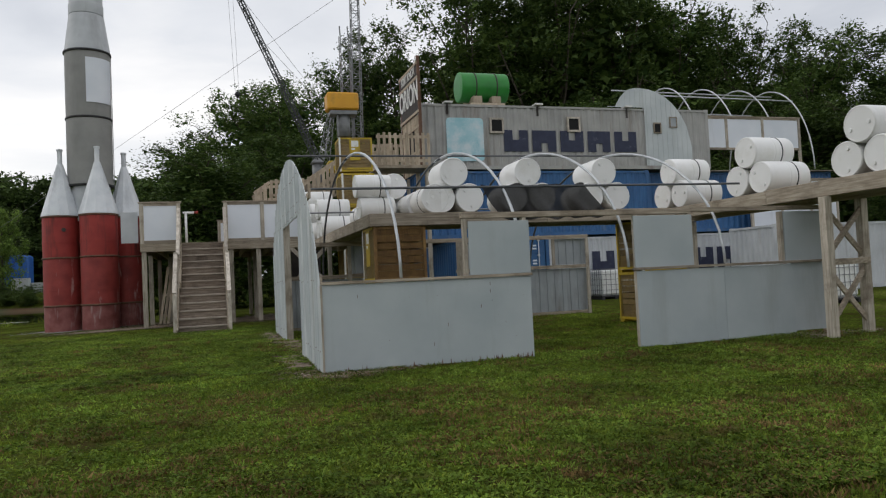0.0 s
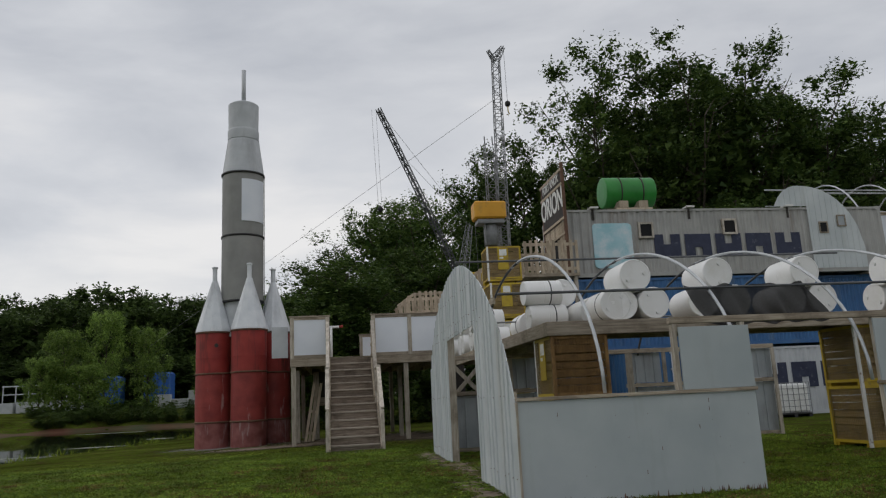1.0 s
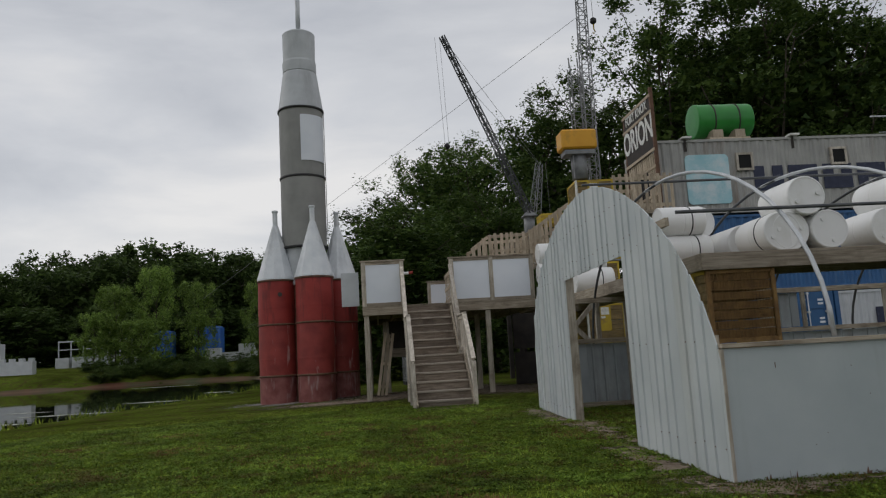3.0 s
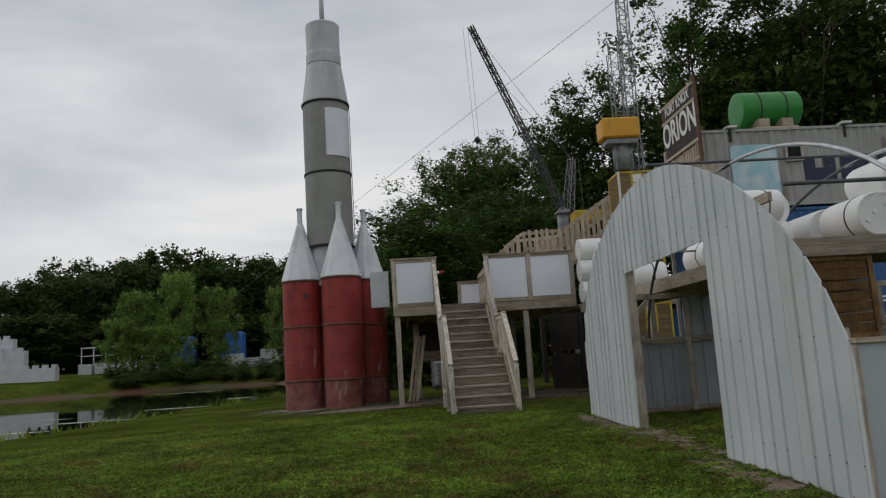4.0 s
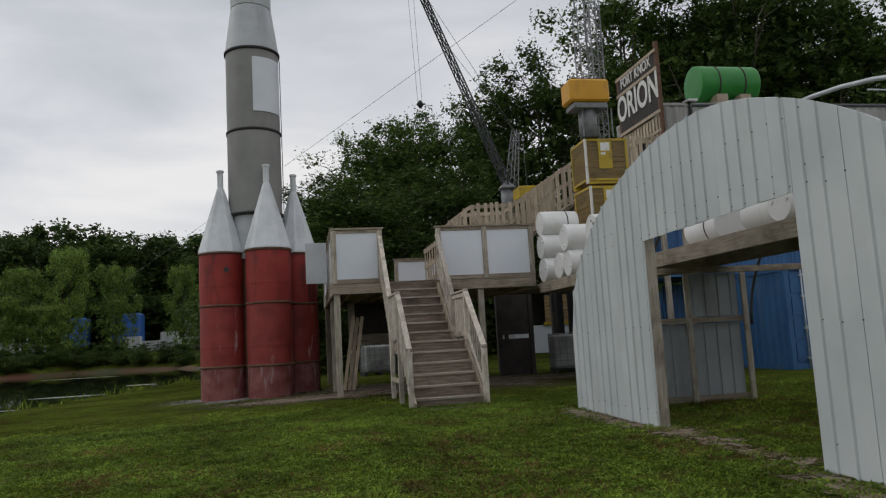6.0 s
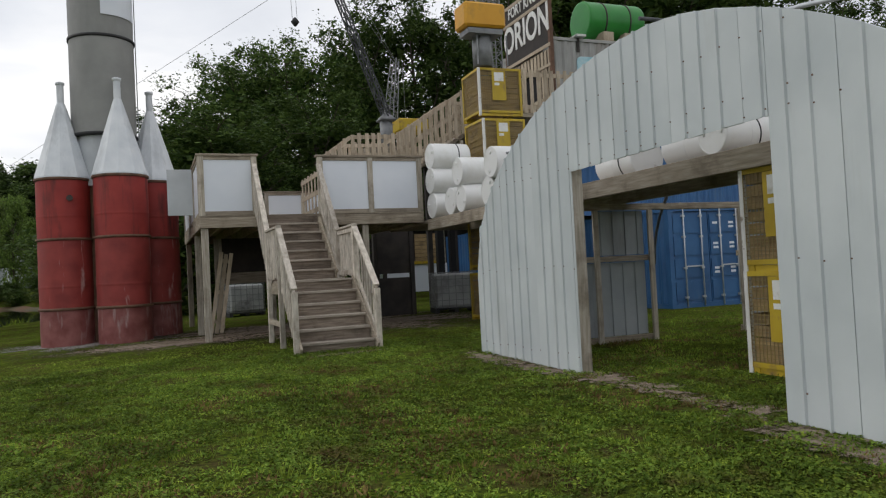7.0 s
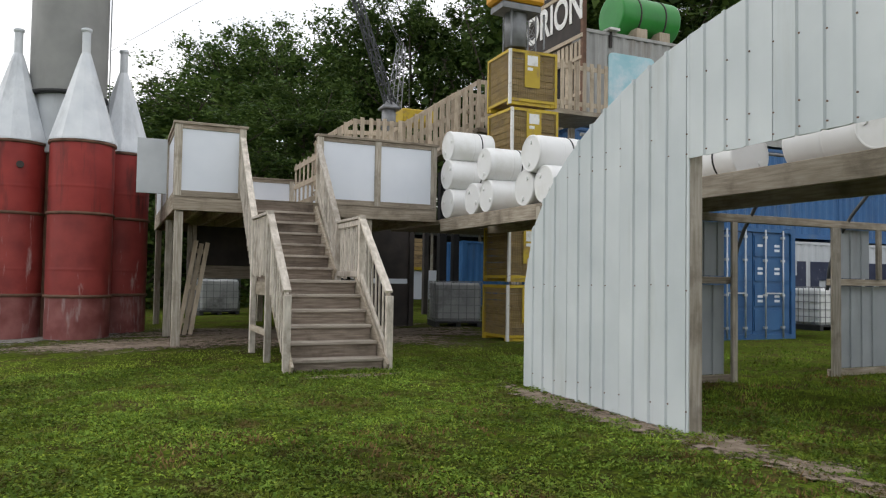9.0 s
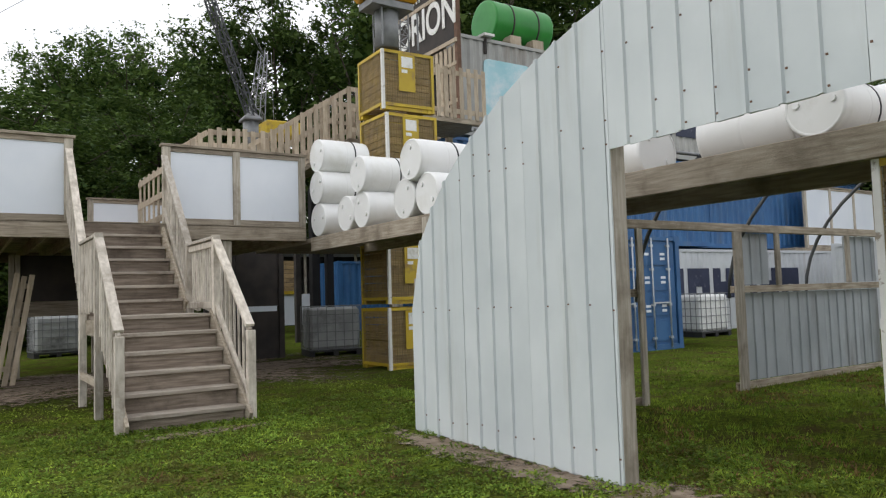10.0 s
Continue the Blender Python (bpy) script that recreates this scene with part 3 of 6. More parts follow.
patch("soil_patch", 1.73, 18.35, 0.24, 0.85, "dirt", "strip of bare brown soil along the sheet wall", seed=2)
patch("soil_patch", 1.74, 17.1, 0.24, 0.7, "dirt", "strip of bare brown soil along the sheet wall", seed=12)
for k, (x, y, rx, ry) in enumerate(((1.98, 16.15, 0.3, 0.5), (2.04, 15.3, 0.24, 0.5), (1.92, 14.6, 0.16, 0.35), (2.08, 14.1, 0.18, 0.4))):
    patch("soil_patch", x, y, rx, ry, "dirt", "trodden bare soil in the wide doorway", seed=30 + k)
patch("soil_patch", 1.72, 12.4, 0.3, 1.25, "dirt", "strip of bare brown soil along the sheet wall", seed=4)
patch("soil_patch", 2.2, 10.8, 0.85, 0.28, "dirt", "bare soil at the foot of the front wall", seed=5)
patch("soil_patch", -2.1, 25.7, 1.9, 0.95, "dirt", "bare soil in front of the rocket", seed=6)
patch("soil_patch", 1.6, 27.0, 4.2, 2.6, "dirt", "shaded bare soil under the raised deck", seed=7)
patch("soil_patch", 0.2, 20.45, 0.6, 0.16, "dirt", "pale worn ground at the foot of the stairs", seed=8)
patch("gravel_ring", -3.7, 28.5, 1.65, 1.45, "gravel", "pale gravel ring round the rocket's foot", seed=9)
patch("soil_patch", 10.4, 10.8, 0.9, 0.4, "dirt", "bare soil under the walkway posts", seed=10)

# ---------------------------------------------------------------- the hut of painted sheet
RIB = 0.224


def rib_profile(width, pitch=RIB, depth=0.02, flat=0.05, start=0.0):
    """(along, out) points of a ribbed sheet."""
    out, s = [(0.0, 0.0)], pitch / 2 - start
    while s < 0.022:
        s += pitch
    while s + 0.045 < width:
        for ds, d in ((-0.021, 0), (-0.012, depth), (0.012, depth), (0.021, 0)):
            out.append((s + ds, d))
        s += pitch
    out.append((width, 0.0))
    return [p for p in out if 0 <= p[0] <= width]


def ribbed(bm, place, width, low, high, pitch=RIB, depth=0.02, thick=0.012, start=0.0):
    """place(along, out, z); low, high: functions of the way along."""
    pts = rib_profile(width, pitch, depth, start=start)
    front = [(bm.verts.new(place(s, d, low(s))), bm.verts.new(place(s, d, high(s)))) for s, d in pts]
    back = [(bm.verts.new(place(s, d - thick, low(s))), bm.verts.new(place(s, d - thick, high(s)))) for s, d in pts]
    for i in range(len(pts) - 1):
        bm.faces.new((front[i][0], front[i + 1][0], front[i + 1][1], front[i][1]))
        bm.faces.new((back[i][1], back[i + 1][1], back[i + 1][0], back[i][0]))
        bm.faces.new((front[i][1], front[i + 1][1], back[i + 1][1], back[i][1]))
        bm.faces.new((back[i][0], back[i + 1][0], front[i + 1][0], front[i][0]))
    for k in (0, -1):
        bm.faces.new((front[k][0], front[k][1], back[k][1], back[k][0]))


WX, Y0, Y1, YC = 1.95, 11.06, 19.17, 15.1      # sheet wall's plane and ends, middle of the arch
DOOR0, DOOR1, DOORZ = 13.55, 16.46, 2.42


def arch_top(y):
    d = abs(y - YC) / 4.07
    z0, p = (1.3, 1.9) if y > YC else (0.85, 1.7)
    return z0 + (3.6 - z0) * max(0.0, 1 - d ** p) ** (1 / p)


wall_west = thing("wall_west", pose(0, 0, 0), "arched end wall of ribbed white painted sheet with a wide doorway", "wall", kind="structure")
y = Y1
SHEET = 4 * RIB
FIRST_RIB = 0.19
y2 = Y1 - FIRST_RIB - 3 * RIB - 0.024          # the sheets lap just past every fourth rib
while y > Y0 + 0.01:
    cuts = sorted({y, y2} | {c for c in (DOOR0, DOOR1) if y2 < c < y}, reverse=True)
    for a, b in zip(cuts, cuts[1:]):
        over = DOOR0 <= b and a <= DOOR1
        bm = B()
        tilt = random.uniform(-0.004, 0.004)
        low = (lambda s, a=a: DOORZ - 0.025 * (a - s - DOOR0) / 3 + random.uniform(-0.004, 0.004)) if over else (lambda s, a=a: land(WX, a - s) + 0.0 + random.uniform(-0.01, 0.02))
        ribbed(bm, lambda s, d, z, a=a: (WX - d - tilt, a - s, z), a - b - 0.006, low, lambda s, a=a: arch_top(a - s) + random.uniform(-0.006, 0.006), start=(Y1 - a - FIRST_RIB + RIB / 2) % RIB)
        part("sheet", bm, "sheet", wall_west)
    y, y2 = y2, max(y2 - SHEET, Y0)
# timber behind the sheet: door jambs, lintel, rails, end posts
for yy, w in ((DOOR1 + 0.004, 0.09), (DOOR0 - 0.1, 0.1)):
    quick("jamb", "wood", wall_west, (WX + 0.014, WX + 0.15, yy, yy + w, land(WX, yy) - 0.1, DOORZ + 0.15), bevel=0.004)
quick("lintel", "wood_y", wall_west, (WX + 0.015, WX + 0.055, DOOR0, DOOR1 + 0.003, DOORZ + 0.02, DOORZ + 0.16))
for zz in (1.25, 2.55):
    for a, b in ((Y0 + 0.1, DOOR0 - 0.1), (DOOR1 + 0.1, Y1 - 0.25)):
        quick("girt", "wood_y", wall_west, (WX + 0.015, WX + 0.055, a + (0.9 if zz > 2 and a < 12 else 0), b - (0.6 if zz > 2 and b > 18 else 0), zz, zz + 0.09))
quick("end_post", "wood", wall_west, (WX + 0.035, WX + 0.12, Y0 + 0.045, Y0 + 0.135, -0.1, 1.2), bevel=0.004)
quick("end_post", "wood", wall_west, (WX + 0.02, WX + 0.11, Y1 - 0.1, Y1 - 0.01, 0.0, 1.6), bevel=0.004)
# screws in rows on the ribs
bm = B()
for zz in (0.3, 1.3, 2.45, 2.62, 3.1):
    yy = Y1 - FIRST_RIB - 0.05
    while yy > Y0:
        if zz < arch_top(yy) - 0.08 and not (DOOR0 < yy < DOOR1 and zz < DOORZ) and random.random() < 0.7:
            zq = zz + random.uniform(-0.03, 0.03)
            box(bm, WX - 0.026, WX - 0.019, yy - 0.006, yy + 0.006, zq - 0.006, zq + 0.006)
        yy -= RIB
part("screws", bm, "rust", wall_west)

# front wall with its two window openings and a doorway between
wall_south = thing("wall_south", pose(0, 0, 0), "low front wall of smooth pale grey boards with open windows and timber sill", "wall", kind="structure")
FY = 11.07
def board(x0, x1, z0, z1, mat="panel", y=FY, t=0.03, parent=None, name="board"):
    return quick(name, mat, parent or wall_south, (x0, x1, y, y + t, z0, z1), bevel=0.003)


for a, b in ((1.985, 5.13),):
    board(a, b, land(a, FY) - 0.02, 1.21)
for a, b in ((6.97, 8.6), (8.603, 9.99)):
    board(a, b, land(a, FY) - 0.02, 1.20)
board(9.993, 10.75, 0.06, 1.22, y=FY + 0.03)
board(4.17, 5.14, 1.262, 2.055)
board(6.95, 8.03, 1.252, 2.08)
board(9.88, 10.77, 1.262, 2.1, y=FY + 0.02)
for a, b in ((1.97, 5.15), (6.95, 10.75)):
    quick("sill", "wood_x", wall_south, (a, b, FY - 0.035, FY + 0.11, 1.215, 1.257), bevel=0.004)
quick("corner_trim", "wood", wall_south, (1.955, 1.982, FY - 0.022, FY + 0.05, -0.08, 1.205))
for x in (2.02, 3.02, 4.1, 5.05, 6.98, 7.97, 9.81, 10.66):
    top = 2.1 if x > 4 else 1.21
    quick("stud", "wood", wall_south, (x, x + 0.09, FY + 0.035, FY + 0.12, -0.1, 1.212))
    if top > 2:
        quick("stud", "wood", wall_south, (x, x + 0.06, FY + 0.035, FY + 0.12, 1.26, 2.1))
quick("header", "wood_x", wall_south, (4.08, 8.05, FY + 0.04, FY + 0.13, 2.105, 2.19), bevel=0.004)
quick("header", "wood_x", wall_south, (8.054, 10.78, FY + 0.04, FY + 0.13, 2.13, 2.2), bevel=0.004)
# splash and rot at the foot of the boards
bm = B()
for _ in range(150):
    x = random.choice((random.uniform(2.0, 2.7), random.uniform(2.0, 5.1), random.uniform(4.1, 5.1), random.uniform(4.6, 5.1)))
    h, w, g = 0.01 + 0.085 * random.random() ** 3, random.uniform(0.004, 0.016), land(x, FY)
    lowv = [bm.verts.new((x + dx, FY - 0.002, g - 0.02)) for dx in (-w, w)]
    midv = [bm.verts.new((x + dx * random.uniform(0.3, 0.8), FY - 0.002, g + h * 0.5)) for dx in (-w, w)]
    tip = bm.verts.new((x + random.uniform(-0.4, 0.4) * w, FY - 0.002, g + h))
    bm.faces.new((lowv[0], lowv[1], midv[1], midv[0]))
    bm.faces.new((midv[0], midv[1], tip))
for _ in range(16):
    x, z = random.uniform(2.1, 5.0), random.uniform(0.25, 1.1)
    box(bm, x, x + 0.007, FY - 0.003, FY, z, z + random.choice((0.008, 0.008, 0.05)))
part("rot_stain", bm, "rust", wall_south, "dark rot along the foot of the boards")

# back wall: timber frame with grey ribbed sheets, a doorway and openings
wall_north = thing("wall_north", pose(0, 0, 0), "open timber back wall clad with dull grey ribbed sheet below its rail", "wall", kind="structure")
BY = 18.8
def back_sheet(x0, x1, z0, z1):
    bm = B()
    ribbed(bm, lambda s, d, z: (x0 + s, BY + 0.03 - d, z), x1 - x0, lambda s: z0, lambda s: z1)
    part("sheet", bm, "inner", wall_north)


for a, b in ((2.1, 2.9), (2.903, 3.7), (3.703, 4.67), (6.66, 7.7), (7.703, 8.7), (8.703, 9.6), (9.603, 10.2)):
    back_sheet(a, b, 0.2, 1.33)
for a, b in ((3.78, 4.67), (6.66, 7.38), (9.3, 10.2)):
    back_sheet(a, b, 1.44, 2.125)
for a, b in ((2.05, 4.77), (6.48, 10.25)):
    quick("rail", "wood_x", wall_north, (a, b, BY - 0.06, BY + 0.0, 1.34, 1.43), bevel=0.004)
    quick("foot_board", "wood_x", wall_north, (a, b, BY - 0.045, BY - 0.005, 0.1, 0.2), bevel=0.004)
quick("top_plate", "wood_x", wall_north, (2.05, 10.25, BY - 0.07, BY + 0.02, 2.13, 2.23), bevel=0.004)
for x in (2.05, 3.68, 4.68, 6.48, 7.38, 9.15, 10.15):
    wide = 0.16 if x == 6.48 else 0.09
    foot = 1.432 if x in (7.38, 9.15) else 0.02
    quick("post", "wood", wall_north, (x, x + wide, BY - 0.105, BY - 0.065, foot, 2.125), bevel=0.004)
# a cross brace that shows through the left opening
for p, q in (((2.35, BY + 0.5, 1.2), (3.3, BY + 0.5, 2.2)), ((2.35, BY + 0.52, 2.2), (3.3, BY + 0.52, 1.2))):
    bm = B()
    bar(bm, p, q, 0.04, 0.09)
    part("brace", bm, "wood", wall_north)
for x in (2.3, 3.35):
    quick("brace_post", "wood", wall_north, (x - 0.045, x + 0.045, BY + 0.55, BY + 0.64, 0.1, 2.25))

# hoops of pipe and their purlins
def hoop_z(y):
    d = abs(y - YC) / 3.98
    return 1.27 + (3.68 - 1.27) * max(0.0, 1 - d ** 2.0) ** 0.5


HOOPS = (3.13, 5.05, 6.85, 8.67)
for i, x in enumerate(HOOPS):
    hoop = thing("roof_hoop", pose(x, YC, 0), "bent grey roof pipe standing on both walls", "pipe", "roof hoops of the hut")
    ys = [YC - 3.98 * math.cos(math.pi * k / 28) for k in range(29)]
    # one pipe in two halves, the back half coloured darker
    for name, mat, span in (("front_pipe", "galv", range(0, 15)), ("back_pipe", "pipe_dark", range(14, 28))):
        bm = B()
        sweep(bm, [(0, ys[k] - YC, hoop_z(ys[k])) for k in (*span, span[-1] + 1)], 0.024)
        part(name, bm, mat, hoop)
for y, mat in ((15.1, "pipe_dark"), (18.1, "steel"), (11.8, "pipe_dark")):
    bm = B()
    tube(bm, (1.98, 0, 0), (9.6, 0, 0.03), 0.02, n=7)
    ob = new("purlin_pipe", finish("purlin_pipe", bm, mat))
    ob.matrix_world = pose(0, y, hoop_z(y) + 0.03)
    tagged(ob, "long thin grey pipe tied along the roof hoops", "pipe", "purlins of the hut")

# ---------------------------------------------------------------- walkways on beams
PZ = 2.5
walkway = thing("walkway", pose(0, 0, 0), "narrow raised walkway of heavy weathered beams and planks", "walkway", kind="structure")
def beam(name, p, q, w=0.07, h=0.24, mat="wood_x", parent=None):
    bm = B()
    bar(bm, p, q, w, h)
    return part(name, bm, mat, parent or walkway, bevel=0.006)


beam("beam", (3.41, 14.36, PZ - 0.12), (3.41, 19.4, PZ - 0.11), mat="wood_y")
beam("beam", (3.41, 19.404, PZ - 0.11), (3.41, 24.95, PZ - 0.11), mat="wood_y")
beam("beam", (4.45, 15.4, PZ - 0.13), (4.45, 24.95, PZ - 0.12), mat="wood_y")
beam("beam", (3.37, 14.36, PZ - 0.12), (7.0, 14.36, PZ - 0.12))
beam("beam", (7.004, 14.36, PZ - 0.12), (9.99, 14.36, PZ - 0.12))
beam("beam", (4.45, 15.45, PZ - 0.13), (9.99, 15.45, PZ - 0.13))
beam("beam", (10.02, 15.5, PZ - 0.12), (10.02, 11.6, PZ - 0.12), mat="wood_y")
beam("beam", (10.02, 11.596, PZ - 0.11), (10.02, 4.0, PZ - 0.11), h=0.26, mat="wood_y")
beam("beam", (11.12, 15.5, PZ - 0.12), (11.12, 4.0, PZ - 0.12), mat="wood_y")
plank_me = {}
def planks(along, a, b, lo, hi):
    """Deck planks across a walkway that runs along x or y from a to b."""
    s = a
    while s < b - 0.13:
        if along not in plank_me:
            bm = B()
            if along == "y":
                box(bm, 0, hi - lo, 0, 0.138, 0, 0.03)
            else:
                box(bm, 0, 0.138, 0, hi - lo, 0, 0.03)
            plank_me[along] = finish("plank", bm, "wood_x" if along == "y" else "wood_y")
        piece("plank", plank_me[along], walkway, pose(lo, s, PZ - 0.03 + random.uniform(0, 0.006)) if along == "y" else pose(s, lo, PZ - 0.03 + random.uniform(0, 0.006)))
        s += 0.146


planks("y", 15.5, 24.8, 3.46, 4.5)
planks("x", 3.46, 9.97, 14.4, 15.45)
planks("y", 4.0, 15.4, 10.07, 11.11)
for x, y in ((9.9, 10.2), (11.0, 10.55), (9.9, 5.6), (11.0, 5.6), (9.9, 14.5), (11.0, 15.2)):
    quick("post", "wood", walkway, (x, x + 0.14, y, y + 0.14, land(x, y) - 0.15, PZ - 0.25), bevel=0.006)
for p, q in (((9.93, 10.3, 0.15), (11.12, 10.62, 1.15)), ((11.12, 10.64, 0.15), (9.95, 10.34, 1.15)), ((9.93, 10.3, 1.25), (11.12, 10.62, 2.15)), ((11.12, 10.64, 1.25), (9.95, 10.34, 2.15)), ((9.97, 10.24, 1.2), (11.12, 10.56, 1.2))):
    beam("brace", p, q, 0.04, 0.10)

# ---------------------------------------------------------------- the raised deck
deck = thing("raised_deck", pose(0, 0, 0), "raised weathered timber deck with white boarded guard rail on posts", "deck")
DY, DZ, RT = 24.97, 2.70, 3.98
DX0, DX1, SX0, SX1 = -1.57, 3.30, -0.41, 0.89
DB = 31.7
def fascia(x0, x1, y0, y1):
    quick("fascia", "wood_x" if x1 - x0 > y1 - y0 else "wood_y", deck, (x0, x1, y0, y1, DZ - 0.25, DZ - 0.005), bevel=0.006)


fascia(DX0, DX1, DY, DY + 0.05)
fascia(DX0, DX0 + 0.05, DY + 0.05, DB)
fascia(DX1 - 0.05, DX1, DY + 0.05, DB)
fascia(DX0, DX1, DB, DB + 0.05)
x = DX0 + 0.4
while x < DX1 - 0.2:
    quick("joist", "wood_y", deck, (x, x + 0.045, DY + 0.05, DB, DZ - 0.24, DZ - 0.035))
    x += 0.45
y, board_bm = DY + 0.0, B()
box(board_bm, DX0 + 0.0, DX1, 0, 0.138, 0, 0.028)
board_me = finish("deck_board", board_bm, "wood_x")
while y < DB:
    piece("deck_board", board_me, deck, pose(0, y, DZ - 0.028 + random.uniform(0, 0.003)))
    y += 0.145
for x in (DX0 + 0.03, 1.02, 1.86):
    for y in (DY + 0.06, 27.4, DB - 0.15):
        quick("post", "wood", deck, (x, x + 0.14, y, y + 0.14, land(x, y) - 0.15, DZ - 0.255), bevel=0.006)
quick("platform", "wood_x", walkway, (3.37, 4.58, 24.92, 25.75, PZ - 0.08, PZ), (3.37, 6.3, 25.752, 27.8, PZ - 0.08, PZ))


def guard(x0, x1, y0, y1, mids=(), z0=DZ, z1=RT, parent=None):
    """White boards in a timber frame along x or y, with a cap and posts."""
    parent = parent or deck
    along_x = x1 - x0 > y1 - y0
    L = x1 - x0 if along_x else y1 - y0

    def bx(s0, s1, t0, t1, a, b):
        return (x0 + s0, x0 + s1, y0 + t0, y0 + t1, a, b) if along_x else (x0 + t0, x0 + t1, y0 + s0, y0 + s1, a, b)

    stops = [0.0, *mids, L - 0.12]
    for s in stops:
        quick("guard_post", "wood", parent, bx(s, s + 0.12, 0.0, 0.09, z0, z1 - 0.045), bevel=0.005)
    quick("cap_rail", "wood_x" if along_x else "wood_y", parent, bx(-0.03, L + 0.03, -0.02, 0.12, z1 - 0.045, z1), bevel=0.005)
    for a, b in zip(stops, stops[1:]):
        quick("guard_rail", "wood_x" if along_x else "wood_y", parent, bx(a + 0.121, b - 0.001, 0.01, 0.06, z1 - 0.12, z1 - 0.048))
        quick("guard_rail", "wood_x" if along_x else "wood_y", parent, bx(a + 0.121, b - 0.001, 0.01, 0.06, z0, z0 + 0.09))
        quick("guard_board", "guard", parent, bx(a + 0.121, b - 0.001, 0.03, 0.045, z0 + 0.092, z1 - 0.122), label="smooth white guard board")


guard(DX0, SX0 + 0.03, DY + 0.0, DY + 0.09)
guard(0.90, DX1, DY, DY + 0.09, mids=(1.12,))
guard(DX0, DX0 + 0.09, DY + 0.125, DB, mids=(1.9, 3.8))
guard(0.74, DX1, DB + 0.05, DB + 0.14, mids=(1.1,))
tagged(quick("side_board", "hull_light", None, (-2.15, -1.66, DY + 0.5, DY + 0.53, 2.76, 3.72), bevel=0.004), "plain grey board hung beside the deck guard", "board")

# ---------------------------------------------------------------- the stairs
stairs = thing("staircase", pose(0, 0, 0), "straight weathered wooden staircase with landing and slatted railings", "staircase")
RISE, BASE = 0.2015, 0.09
LOW0, LOWD, LAND1, UPD = 20.98, 0.26, 23.6, 0.25
noses = [LOW0 + LOWD * k for k in range(6)] + [LAND1 + UPD * k for k in range(7)]
noses[-1] = DY - 0.0
for k, y in enumerate(noses[:-1]):
    z, nxt = BASE + RISE * (k + 1), noses[k + 1]
    # treads are paler than the risers
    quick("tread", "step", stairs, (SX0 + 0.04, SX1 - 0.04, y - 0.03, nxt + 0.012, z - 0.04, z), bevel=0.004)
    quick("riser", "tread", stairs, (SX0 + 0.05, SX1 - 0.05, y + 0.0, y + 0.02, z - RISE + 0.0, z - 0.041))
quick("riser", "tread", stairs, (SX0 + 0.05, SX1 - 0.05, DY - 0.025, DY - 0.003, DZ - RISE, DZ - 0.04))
def slope_bar(name, x, y0, z0, y1, z1, w, h, mat="wood_y"):
    bm = B()
    bar(bm, (x, y0, z0), (x, y1, z1), w, h)
    return part(name, bm, mat, stairs, bevel=0.004)


ZL = BASE + RISE * 6
for x in (SX0 + 0.02, SX1 - 0.02):
    slope_bar("stringer", x, LOW0 - 0.08, BASE + 0.02, LOW0 + 5 * LOWD + 0.1, ZL - 0.06, 0.04, 0.28, "wood_y")
    slope_bar("stringer", x, LOW0 + 5 * LOWD, ZL - 0.14, LAND1 + 0.05, ZL - 0.14, 0.04, 0.2, "wood_y")
    slope_bar("stringer", x, LAND1 - 0.06, ZL + 0.05, DY - 0.02, DZ - 0.18, 0.04, 0.28, "wood_y")
LF = LOW0 + 5 * LOWD
for x0 in (SX0 - 0.075, SX1 - 0.015):
    for y, top in ((LOW0 - 0.06, BASE + 1.02), (LF - 0.08, ZL + 0.98), (LAND1 - 0.12, ZL + 0.98)):
        quick("newel", "rail", stairs, (x0, x0 + 0.09, y, y + 0.09, land(x0, y) - 0.1, top), bevel=0.005)
for x in (SX0 - 0.03, SX1 + 0.03):
    a, b, c, d = (LOW0, BASE + RISE + 0.82), (LF - 0.02, ZL + 0.9), (LAND1 - 0.06, ZL + 0.9), (DY - 0.0, DZ + 1.02)
    for off, n in ((0.0, "hand_rail"), (-0.78, "bottom_rail")):
        for p, q in ((a, b), (b, c), (c, d)):
            if n == "hand_rail":
                slope_bar(n, x, p[0], p[1] + 0.05, q[0], q[1] + 0.05, 0.10, 0.04, "rail")
            slope_bar("bottom_rail" if off else "top_rail", x, p[0], p[1] + off - 0.02, q[0], q[1] + off - 0.02, 0.035, 0.085, "rail")
    for (ya, za), (yb, zb), n in ((a, b, 8), (b, c, 12), (c, d, 15)):
        for k in range(1, n):
            t = k / n
            y, z = ya + (yb - ya) * t, za + (zb - za) * t
            side = -0.028 if x < 0 else 0.028
            bm = B()
            box(bm, x + side - 0.01, x + side + 0.01, y - 0.018, y + 0.018, z - 0.86 + random.uniform(-0.02, 0.02), z + 0.015)
            part("baluster", bm, "rail", stairs)
quick("brace", "wood_y", stairs, (SX0 - 0.07, SX0 - 0.03, LF + 0.02, LAND1 - 0.13, 0.5, 0.59))

# pallet rail along the stair opening on the deck
rail = thing("pallet_rail", pose(0.96, 25.2, DZ), "pale pallet set on edge as a rail on the deck", "railing")
for z in (0.08, 0.45, 0.85):
    quick("board", "pallet", rail, (-0.015, 0.0, 0, 1.9, z, z + 0.1))
for k in range(6):
    quick("slat", "pallet", rail, (0.002, 0.02, k * 0.36, k * 0.36 + 0.1, 0.0, 1.0))


